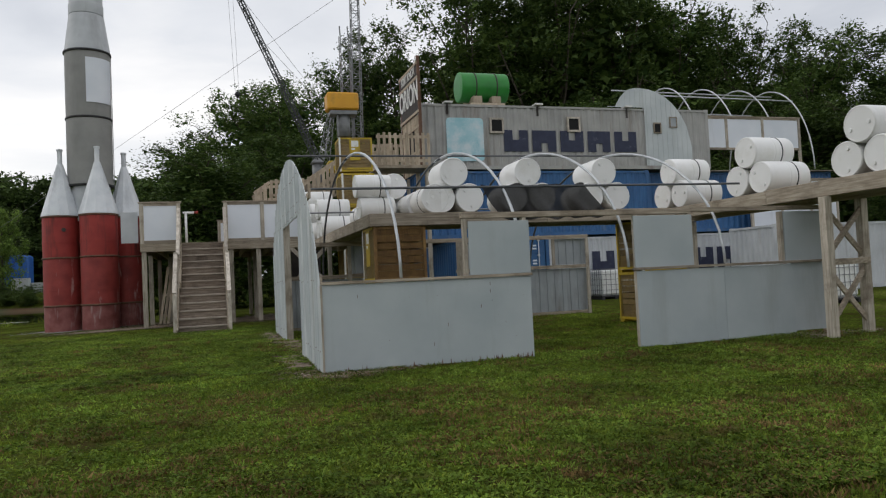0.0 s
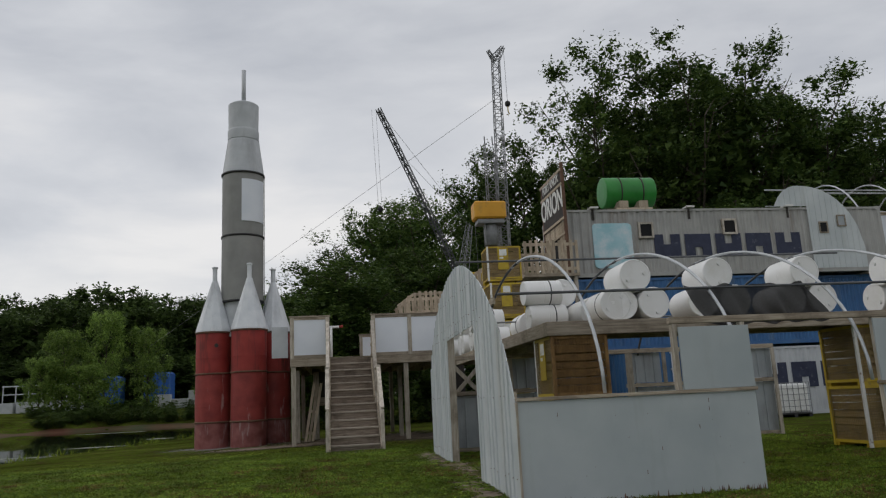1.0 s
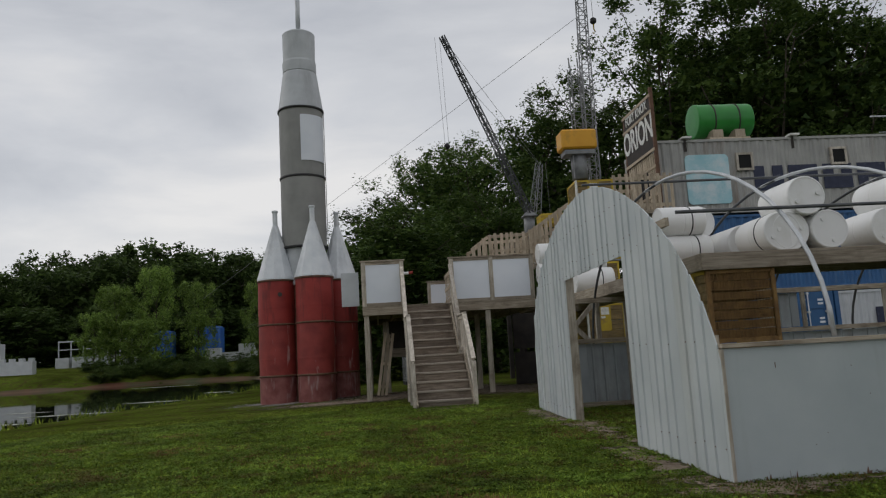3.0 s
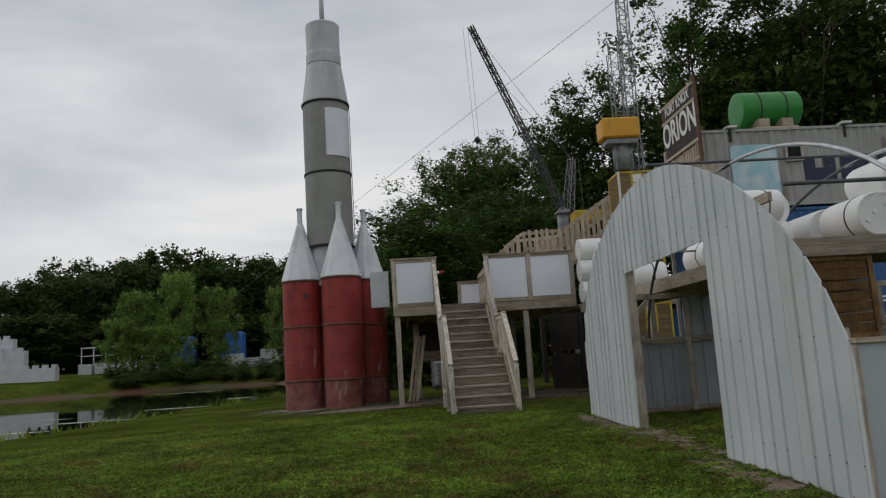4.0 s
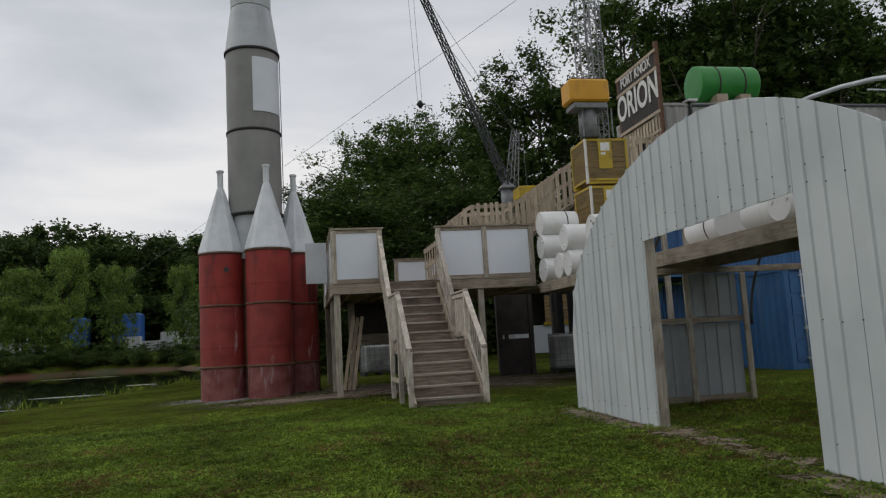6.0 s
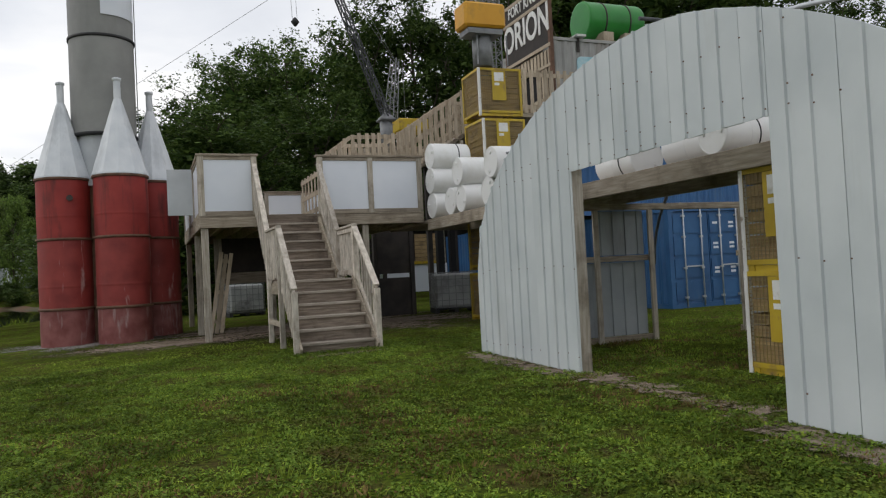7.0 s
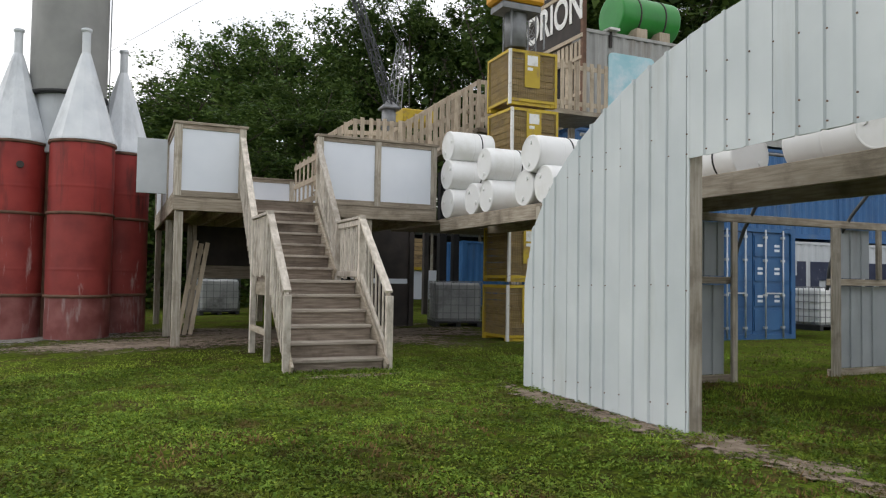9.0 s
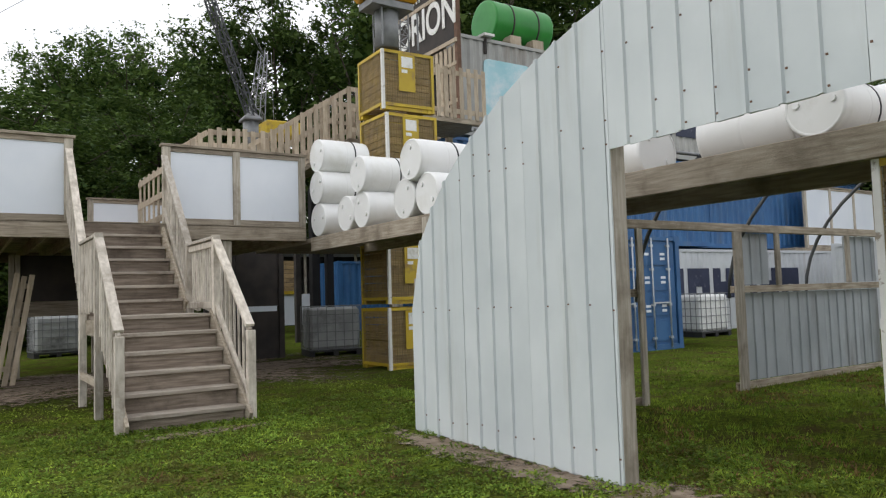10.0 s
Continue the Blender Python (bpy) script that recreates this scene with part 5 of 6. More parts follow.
lathe(bm, [(0.04, -0.1), (0.09, -0.06), (0.10, 0.0), (0.09, 0.06), (0.04, 0.1)], 14, m=pose(0.52, 0.15, 5.05))
part("hook_ball", bm, "black", tower, "black hook ball")
bm = B()
sweep(bm, [(0.52, 0.15, 4.96), (0.52, 0.15, 4.78), (0.56, 0.15, 4.7), (0.52, 0.15, 4.64), (0.47, 0.15, 4.68)], 0.02)
part("hook", bm, "yellow", tower)

crane = thing("boom_crane", pose(4.62, 30.8, 0), "small crane with a long slanted lattice boom and ropes", "crane")
bm = B()
lattice(bm, (0.05, 0, 6.2), (-3.05, -1.9, 12.35), 0.21, 0.14, 22, r=0.026)
part("boom", bm, "pipe_dark", crane)
bm = B()
lattice(bm, (0.35, 0.6, 6.2), (0.9, 1.5, 8.5), 0.34, 0.2, 7, r=0.014)
part("gantry", bm, "steel", crane)
for p, q in (((0.9, 1.5, 8.5), (-3.03, -1.88, 12.3)), ((0.9, 1.5, 8.45), (-2.2, -1.2, 10.8)), ((-3.13, -1.9, 12.3), (-3.02, -1.9, 8.4)), ((-3.3, -1.9, 12.3), (-3.15, -1.9, 8.4)), ((1.15, 1.5, 8.5), (1.2, 1.5, 5.8))):
    bm = B()
    tube(bm, p, q, 0.007, n=4)
    part("rope", bm, "steel", crane)
bm = B()
lathe(bm, [(0.03, -0.12), (0.12, 0), (0.03, 0.12)], 10, m=pose(-3.08, -1.9, 8.35))
part("hook_ball", bm, "black", crane)
bm = B()
lathe(bm, [(0.34, 6.08), (0.34, 6.14), (0.05, 6.36)], 4, m=pose(0, 0, 0, 0, 0, 45))
tube(bm, (0, 0, 5.2), (0, 0, 6.08), 0.2, n=12)
part("turntable", bm, "steel", crane)
quick("engine_box", "yellow", crane, (0.5, 1.5, 0.2, 1.0, 5.85, 6.25), bevel=0.03)
quick("base_slab", "wood_x", crane, (-0.8, 2.0, -0.6, 1.8, 4.9, 5.198))
for x in (-0.7, 1.9):
    for y in (-0.5, 1.7):
        quick("base_post", "dark", crane, (x - 0.08, x + 0.08, y - 0.08, y + 0.08, 0.0, 4.9))
bm = B()
tube(bm, (5.3, 25.2, 11.2), (-12.0, 52.0, 5.5), 0.007, n=4)
set_back(crane)
tagged(new("guy_wire", finish("guy_wire", bm, "steel")), "thin steel guy wire from the mast", "wire")

# ---------------------------------------------------------------- ramp with pallet rails up to the containers
ramp = thing("pallet_ramp", pose(0, 0, 0), "timber ramp with pale pallet railings climbing to the containers", "ramp")
def ramp_z(x):
    return float(np.interp(x, (1.9, 2.45, 3.7, 5.6, 7.6), (3.35, 3.74, 3.78, 5.02, 5.05)))


RY0, RY1 = 27.1, 28.3
xs = (1.9, 2.45, 3.7, 5.6, 7.2)
for a, b in zip(xs, xs[1:]):
    bm = B()
    bar(bm, (a, (RY0 + RY1) / 2, ramp_z(a) - 0.06), (b, (RY0 + RY1) / 2, ramp_z(b) - 0.06), RY1 - RY0, 0.1)
    part("ramp_floor", bm, "wood_x", ramp)
    for y in (RY0 - 0.04, RY1 + 0.04):
        for dz, h in ((0.18, 0.10), (1.1, 0.10), (0.64, 0.09)):
            if a == 1.9 and dz == 0.64:
                continue
            bm = B()
            bar(bm, (a, y, ramp_z(a) + dz), (b, y, ramp_z(b) + dz), 0.02, h)
            part("pallet_rail", bm, "pallet", ramp)
for y in (RY0 - 0.07, RY1 + 0.07):
    x = 1.92
    while x < 7.25:
        bm = B()
        z = ramp_z(x)
        box(bm, x, x + 0.095, y - 0.01, y + 0.01, z + 0.02 + random.uniform(-0.03, 0.03), z + 1.16 + random.uniform(-0.03, 0.05))
        part("pallet_slat", bm, "pallet", ramp)
        x += random.choice((0.15, 0.17, 0.21))
for x, y, foot in ((2.5, RY0 + 0.02, DZ), (2.5, RY1 - 0.12, DZ), (3.65, RY0 + 0.02, PZ), (3.72, RY1 + 0.6, 0.1), (5.5, RY0 + 0.02, PZ), (7.4, RY0 + 0.02, 0.1), (7.4, RY1 - 0.12, 0.1)):
    quick("ramp_post", "dark" if foot == 0.1 and x < 5 else "wood", ramp, (x, x + 0.1, y, y + 0.1, foot, ramp_z(x) - 0.12))

set_back(ramp)

# upper landing between crates and sign
landing = thing("upper_landing", pose(0, 0, 0), "pale timber landing with slatted pallet railing beside the container", "landing")
quick("landing_floor", "wood_x", landing, (5.75, 7.58, 24.6, 25.9, 4.95, 5.05))
x = 5.78
while x < 7.5:
    quick("pallet_slat", "pallet", landing, (x, x + 0.09, 24.6, 24.62, 5.03, 6.12 + random.uniform(-0.02, 0.02)))
    x += 0.19
for z in (5.15, 5.95):
    quick("pallet_rail", "pallet", landing, (5.75, 7.55, 24.622, 24.64, z, z + 0.1))
for x, y in ((5.85, 25.78), (7.4, 24.66), (7.4, 25.8)):
    quick("landing_post", "wood", landing, (x, x + 0.12, y, y + 0.12, 0.05, 4.949))

set_back(landing)

# the sign tower
sign = thing("sign_tower", pose(8.02, 28.14, 0.12) @ Matrix.Scale(1.06, 4), "weathered timber tower with a dark board lettered in white", "sign")
for y, top in ((-1.2, 8.85), (1.25, 8.7)):
    quick("pole", "rust", sign, (-0.06, 0.04, y - 0.05, y + 0.05, 4.83, top))
for z in (6.85, 8.05, 8.55):
    quick("batten", "pallet", sign, (-0.09, -0.062, -1.25, 1.3, z, z + 0.09))
quick("sign_board", "dark", sign, (-0.058, -0.03, -1.14, 1.19, 6.9, 8.6), label="dark brown sign board")
def letters(text, size, y, z, mat, parent, wide=1.0, bold=0.0):
    cu = bpy.data.curves.new("lettering", "FONT")
    cu.body, cu.size, cu.extrude, cu.offset = text, size, 0.006, bold
    cu.align_x, cu.align_y = "CENTER", "BOTTOM"
    ob = new("lettering", cu)
    ob.parent = parent
    ob.matrix_local = pose(-0.072, y, z, 90, 0, -90) @ Matrix.Diagonal((wide, 1, 1, 1))
    cu.materials.append(M[mat])
    return tagged(ob, "painted white letters")


letters("ORION", 1.05, 0.03, 7.10, "paper", sign, 0.76, 0.02)
letters("FORT KNOX", 0.42, 0.03, 8.18, "paper", sign, 0.8, 0.008)
for k in range(13):
    y = -1.16 + k * 0.185
    z1 = 6.82
    if -0.5 < y < 0.15:
        quick("tower_slat", "pallet", sign, (-0.04, -0.015, y, y + 0.12, 6.4, z1))
        quick("tower_slat", "pallet", sign, (-0.04, -0.015, y, y + 0.12, 4.83, 5.5))
    else:
        quick("tower_slat", "pallet", sign, (-0.04, -0.015, y, y + 0.12, 4.83, z1))
# a near-black sheet paints the shade inside the slatted tower
quick("tower_back", "void", sign, (0.02, 0.05, -1.1, 1.15, 5.1, 6.82))
for z in (5.5, 6.35):
    quick("tower_rail", "pallet", sign, (-0.065, -0.041, -1.2, 1.25, z, z + 0.08))

# ---------------------------------------------------------------- half arch and boarded guard on the upper level
half = thing("half_arch", pose(15.2, 26.033, 5.1), "white half-round sheet wall with two small square windows", "wall")
bm = B()
def half_top(s):
    return 0.36 + 2.85 * max(0.0, 1 - (abs(s - 1.35) / (1.36 if s < 1.35 else 2.42)) ** 2.2) ** (1 / 2.2)


ribbed(bm, lambda s, d, z: (s + 0.03, -d, z), 1.605, lambda s: 2.44, lambda s: max(2.46, half_top(s + 0.03)), depth=0.012)
part("sheet", bm, "sheet", half)
bm = B()
ribbed(bm, lambda s, d, z: (s + 1.64, -d, z), 2.1, lambda s: 0.15, lambda s: half_top(s + 1.64), depth=0.012)
part("sheet", bm, "sheet", half)
# the first window is a near-black block that paints the shade behind it
for x, z, mt in ((2.0, 1.42, "void"), (2.74, 1.66, "inner")):
    quick("small_window", mt, half, (x + 0.05, x + 0.3, -0.035, -0.022, z + 0.05, z + 0.38))
    bm = B()
    for q in ((x, x + 0.35, z, z + 0.045), (x, x + 0.35, z + 0.385, z + 0.43), (x, x + 0.045, z + 0.046, z + 0.384), (x + 0.305, x + 0.35, z + 0.046, z + 0.384)):
        box(bm, q[0], q[1], -0.05, -0.021, q[2], q[3])
    part("window_frame", bm, "wood_x", half)
upper = thing("boarded_guard", pose(0, 0, 0), "white boarded guard in a timber frame on the upper level", "guard rail")
guard(19.1, 24.6, 26.3, 26.39, mids=(1.7, 3.5), z0=5.95, z1=7.35, parent=upper)
mid_guard = thing("boarded_guard", pose(0, 0, 0), "white boarded guard in a timber frame before the blue container", "guard rail")
guard(21.5, 26.0, 25.9, 25.99, mids=(1.5, 3.0), z0=2.62, z1=4.7, parent=mid_guard)
quick("ledge", "wood_x", mid_guard, (20.8, 26.1, 25.9, 26.5, 2.5, 2.618))
for x in (20.9, 23.4, 25.9):
    quick("ledge_post", "wood", mid_guard, (x, x + 0.1, 25.92, 26.02, 0.1, 2.499))
for x in (19.1, 21.8, 24.5):
    quick("guard_leg", "wood", upper, (x, x + 0.1, 26.3, 26.39, 5.1, 5.949))
upper_floor = quick("upper_floor", "wood_x", upper, (18.9, 26.3, 26.3, 31.9, 5.07, 5.098))
for k, x in enumerate((19.6, 21.5, 23.4, 25.2)):
    hp = thing("roof_hoop", pose(x, 29.0, 5.1), "bent white roof pipe above the upper level", "pipe", "roof hoops of the upper level")
    bm = B()
    sweep(bm, [(0, -2.75 * math.cos(math.pi * i / 24), 0.05 + 3.95 * math.sin(math.pi * i / 24)) for i in range(25)], 0.032)
    part("pipe", bm, "galv", hp)
    set_back(hp)
for y, z in ((29.0, 8.92), (27.7, 8.42), (30.4, 8.36)):
    bm = B()
    tube(bm, (17.2, y, z + 0.08), (25.6, y, z), 0.03, n=6)
    ob = new("purlin_pipe", finish("purlin_pipe", bm, "galv"))
    set_back(ob)
    tagged(ob, "long pale pipe over the upper level's hoops", "pipe", "purlins of the upper level")

set_back(half, upper, mid_guard)

# ---------------------------------------------------------------- shade net on the front of the hut
bm = B()
NX, NZ = 48, 12
gridv = []
for j in range(NZ + 1):
    row = []
    for i in range(NX + 1):
        u, v = i / NX, j / NZ
        top = Vector((4.66, 11.79, 2.70)).lerp(Vector((6.48, 11.79, 2.71)), u)
        foot = Vector((5.02, 11.86, 2.14)).lerp(Vector((6.95, 11.86, 2.16)), u)
        p = top.lerp(foot, v)
        p.z -= 0.05 * math.sin(math.pi * u * 3.0) ** 2 * (1 - 0.4 * v) + 0.015 * math.sin(u * 31 + v * 5)
        p.y += 0.06 * math.sin(u * 15 + v * 4) * v + 0.03 * math.sin(u * 37) * v
        row.append(bm.verts.new(p))
    gridv.append(row)
for j in range(NZ):
    for i in range(NX):
        bm.faces.new((gridv[j][i], gridv[j][i + 1], gridv[j + 1][i + 1], gridv[j + 1][i])).smooth = True
net = new("shade_net", finish("shade_net", bm, "cloth"))
tagged(net, "sagging black shade net tied to the roof pipe", "net")

# ---------------------------------------------------------------- caged water tanks
def caged_tank(m, label="white plastic tank in a grey wire cage on a pallet"):
    t = thing("caged_tank", m, label, "tank", "caged water tanks")
    bm = B()
    box(bm, 0.03, 1.17, 0.03, 0.97, 0.16, 1.1)
    part("tank", bm, "drum", t, bevel=0.06)
    for side in range(4):
        W = 1.2 if side % 2 == 0 else 1.0
        bm = B()
        for k in range(7):
            s = W * k / 6
            tube(bm, (s, 0.0, 0.14), (s, 0.0, 1.14), 0.011, n=4)
        for k in range(6):
            z = 0.16 + 0.97 * k / 5
            tube(bm, (0, 0.0, z), (W, 0.0, z), 0.011, n=4)
        bm.transform((pose(0, 0, 0), pose(1.2, 0, 0, 0, 0, 90), pose(1.2, 1.0, 0, 0, 0, 180), pose(0, 1.0, 0, 0, 0, 270))[side])
        tagged(part("cage_side", bm, "steel", t), kind="stuff")
    quick("pallet", "black", t, (0, 1.2, 0, 1.0, 0.1, 0.135), (0, 0.12, 0, 1.0, 0, 0.1), (0.54, 0.66, 0, 1.0, 0, 0.1), (1.08, 1.2, 0, 1.0, 0, 0.1))
    bm = B()
    tube(bm, (0.6, 0.5, 1.09), (0.6, 0.5, 1.13), 0.08, n=14)
    part("lid", bm, "black", t)
    return t


tank0 = caged_tank(pose(-9.9, 18.3, land(-9.4, 18.5), 0, 0, 12), "white plastic tank in a wire cage standing on the lawn")
for x, y, turn in ((4.8, 28.45, -12), (-0.1, 35.0, 5), (14.2, 25.2, 0), (15.6, 16.0, 8)):
    ct = tagged(copy_thing(tank0, pose(x, y, land(x, y), 0, 0, turn)), "white plastic tank in a wire cage beside the timber structures")
    # tanks behind the deck get a greyer copy that paints in their shade
    if 28 < y < 36:
        tagged(ct, "plastic tank in a wire cage behind the deck, greyed for shade")
        body = next(o for o in ct.children if o.name.startswith("tank"))
        body.data = body.data.copy()
        body.data.materials[0] = M["tank_shade"]

# dark board and shelf under the deck, white pole with red tip on it
screen = thing("privacy_screen", pose(0, 29.0, 0), "black board screen under the deck above a timber rail", "screen", "black screens")
quick("board", "dark", screen, (-0.80, 0.45, 0, 0.04, 1.56, 2.44))
quick("rail", "wood_x", screen, (-0.85, 0.5, -0.03, 0.05, 1.27, 1.555))
for x in (-1.0, -0.9, 0.42):
    quick("upright", "wood", screen, (x, x + 0.09, -0.13, -0.031, 0.1, 2.44))
# dark board and deep shade of the right bay, drawn as one sheet
screen = thing("privacy_screen", pose(0, 29.0, 0), "dark board on the soil, filling in the shade under the deck", "screen", "black screens")
quick("board", "dark", screen, (3.34, 4.3, 0, 0.05, 0.1, 1.2), (3.34, 4.3, 0, 0.05, 1.32, 2.6))
quick("upright", "dark", screen, (4.301, 4.42, -0.05, 0.09, 0.1, 2.6))
for x, w in ((5.49, 0.2), (5.9, 0.16)):
    tagged(quick("dark_post", "void", None, (x, x + w, 29.8, 30.0, 0.1, 4.2)), "black square post behind the deck", "post", "black posts")
lean = thing("leaning_pallet", pose(-1.28, 27.6, 0.13, 0, 9, 0), "pale slatted pallet leaning on a post under the deck", "pallet")
for k in range(3):
    quick("slat", "pallet", lean, (k * 0.115, k * 0.115 + 0.085, 0.0, 0.022, 0.0, 1.95 - 0.04 * (k % 2)))
for z in (0.25, 0.95, 1.7):
    quick("rail", "pallet", lean, (0.0, 0.32, 0.024, 0.06, z, z + 0.09))
pole = thing("white_pole", pose(-0.35, 28.8, DZ), "white plastic pipe with a red tip standing on the deck", "pipe")
bm = B()
tube(bm, (0, 0, 0), (0, 0, 1.3), 0.045, n=10)
tube(bm, (-0.1, 0, 1.3), (0.28, 0, 1.3), 0.045, n=10)
part("pipe", bm, "drum", pole)
bm = B()
tube(bm, (0.28, 0, 1.3), (0.42, 0, 1.32), 0.047, n=10)
part("tip", bm, "red", pole, "red end cap")
# a low white building far behind under the deck
shed = thing("white_shed", pose(13.0, 48.4, 0.2), "low white shed with a boarded booth far behind the deck", "shed")
quick("wall", "guard", shed, (-3.5, 6, 0, 3, 0, 1.55))
quick("roof", "box_white", shed, (-3.8, 6.3, -0.3, 3.3, 3.62, 3.75))
for x in (-3.3, 0.1, 3, 5.8):
    quick("post", "wood", shed, (x, x + 0.12, 0.05, 0.17, 1.551, 3.62))
quick("back_wall", "dark", shed, (-3.5, 6, 2.8, 2.95, 1.551, 3.62))
quick("door_panel", "guard", shed, (0.9, 1.6, 0.02, 0.08, 1.551, 3.1))
for k in range(7):
    quick("booth_board", "slat", shed, (-1.65, -0.25, -0.05, 0.0, 1.72 + 0.22 * k, 1.92 + 0.22 * k))
quick("booth_sill", "yellow", shed, (-1.75, -0.15, -0.12, 0.02, 1.551, 1.715))
container("blue ribbed container on the grass behind the timber structures", 10.05, 38.0, 0.25, 6.06, 2.44, 2.6, "box_blue", group="stacked containers")

# ---------------------------------------------------------------- far bank
castle = thing("block_castle", pose(-41, 90, land(-41, 90) - 0.2) @ Matrix.Scale(1.02, 4), "white painted play castle of stacked blocks with battlements", "castle")
def battlements(x0, x1, y, z0, z1, mat="box_white"):
    bm = B()
    box(bm, x0, x1, y, y + 1.0, z0, z1)
    x = x0
    while x < x1 - 0.4:
        box(bm, x, x + 0.5, y + 0.002, y + 0.5, z1, z1 + 0.35)
        x += 1.0
    return part("wall", bm, mat, castle)


battlements(-9, -1.2, 0, 0, 3.6)
battlements(-8, -3.0, 1.2, 3.0, 5.0)
battlements(-1.2, 2.2, -0.3, 0, 1.6)
battlements(-16.0, -9.0, 2, 0, 2.4)
for k in range(5):
    x, y = -41 + k * 1.9, 101 + k * 0.2
    tagged(quick("white_bunker", "box_white", None, (x, x + 1.6, y, y + 1.2, land(x, y) - 0.2, land(x, y) + random.uniform(1.2, 1.6))), "low white block wall on the far bank", "wall", "white blocks on the far bank")
for k in range(6):
    x, y = -24 + k * 2.4, 106 - k * 1.2
    tagged(quick("white_bunker", "box_white", None, (x, x + 2.0, y, y + 1.2, land(x, y) - 0.2, land(x, y) + random.uniform(1.2, 2.4))), "low white block wall on the far bank", "wall", "white blocks on the far bank")
fence = thing("far_fence", pose(0, 0, 0), "thin pale fence frame on the far bank", "fence")
for k in range(7):
    x = -41.5 + k * 1.5
    quick("post", "box_white", fence, (x, x + 0.12, 103, 103.1, land(x, 103) - 0.1, land(x, 103) + 3.4))
quick("rail", "box_white", fence, (-41.5, -32.2, 102.9, 103.0, land(-34, 103) + 3.3, land(-34, 103) + 3.45))
quick("rail", "box_white", fence, (-41.5, -32.2, 102.9, 103.0, land(-34, 103) + 2.3, land(-34, 103) + 2.42))
for x, y, w, h in ((-33.2, 112, 3.2, 4.4), (-26.4, 110, 3.6, 4.8)):
    tarp = B()
    box(tarp, x, x + w, y, y + 3, land(x, y) + 0.6, land(x, y) + h)
    ob = new("blue_tarp", finish("blue_tarp", tarp, "tarp", bevel=0.25))
    tagged(ob, "bright blue tarpaulin hung behind the willows", "tarpaulin")
stack = thing("timber_stack", pose(-16, 101, land(-16, 101)), "tall white slatted stack behind the young trees", "stack")
for k in range(12):
    quick("slat", "box_white", stack, (0, 2.6, 0, 0.1, 0.4 * k + 0.1, 0.4 * k + 0.36))
for x in (0.1, 2.3):
    quick("post", "wood", stack, (x, x + 0.15, 0.1, 0.25, 0, 5))

# brown shore between the far lawn and the water, and pale thin streaks on it
bm = B()
shore = []
for (ax, ay), (bx2, by2) in zip(POND[5:12], POND[6:13]):
    L = math.hypot(bx2 - ax, by2 - ay)
    m = max(2, int(L / 1.2))
    for k in range(m):
        t = k / m
        nx, ny = -(by2 - ay) / L, (bx2 - ax) / L
        x, y = ax + (bx2 - ax) * t, ay + (by2 - ay) * t
        sgn = 1 if pond_distance(x + nx * 0.5, y + ny * 0.5) > 0 else -1
        shore.append((x, y, nx * sgn, ny * sgn))
rows = []
for i, (x, y, nx, ny) in enumerate(shore):
    w = 0.6 + 0.7 * noise.noise((i * 0.35, 2, 0))
    row = []
    wide = 0.6 if x < -28 else 0.8
    for q in (-0.4, 0.1, 0.25, 0.5 * w * wide + 0.28, w * wide + 0.4):
        X, Y = x + nx * q, y + ny * q
        row.append(bm.verts.new((X, Y, land(X, Y) + 0.04)))
    rows.append(row)
for a, b in zip(rows, rows[1:]):
    for k in range(4):
        bm.faces.new((a[k], a[k + 1], b[k + 1], b[k])).smooth = True
tagged(new("shore", finish("shore", bm, "bank")), "brown and reddish bare shore along the far lawn", "shore", kind="structure")
for k, (x, y, rx, ry) in enumerate(((-12.6, 33.2, 1.7, 0.22), (-11.4, 39.8, 1.3, 0.3), (-13.2, 29.4, 1.0, 0.25), (-18.5, 68, 2.6, 0.3), (-10.2, 47.5, 0.7, 0.5), (-15.5, 36.5, 0.9, 0.12))):
    bm = B()
    pts = []
    for i in range(28):
        a = 2 * math.pi * i / 28
        q = 1 + 0.35 * noise.noise((math.cos(a) * 2 + k * 5, math.sin(a) * 2, 0))
        pts.append((x + rx * q * math.cos(a), y + ry * q * math.sin(a)))
    lowv, topv = [bm.verts.new((*p, -0.16)) for p in pts], [bm.verts.new((*p, -0.142)) for p in pts]
    bm.faces.new(topv)
    for i in range(28):
        bm.faces.new((lowv[i], lowv[(i + 1) % 28], topv[(i + 1) % 28], topv[i]))
    tagged(new("weed_mat", finish("weed_mat", bm, "streak_pale")), "pale thin streak lying on the pond", "weed", "weed mats on the pond")


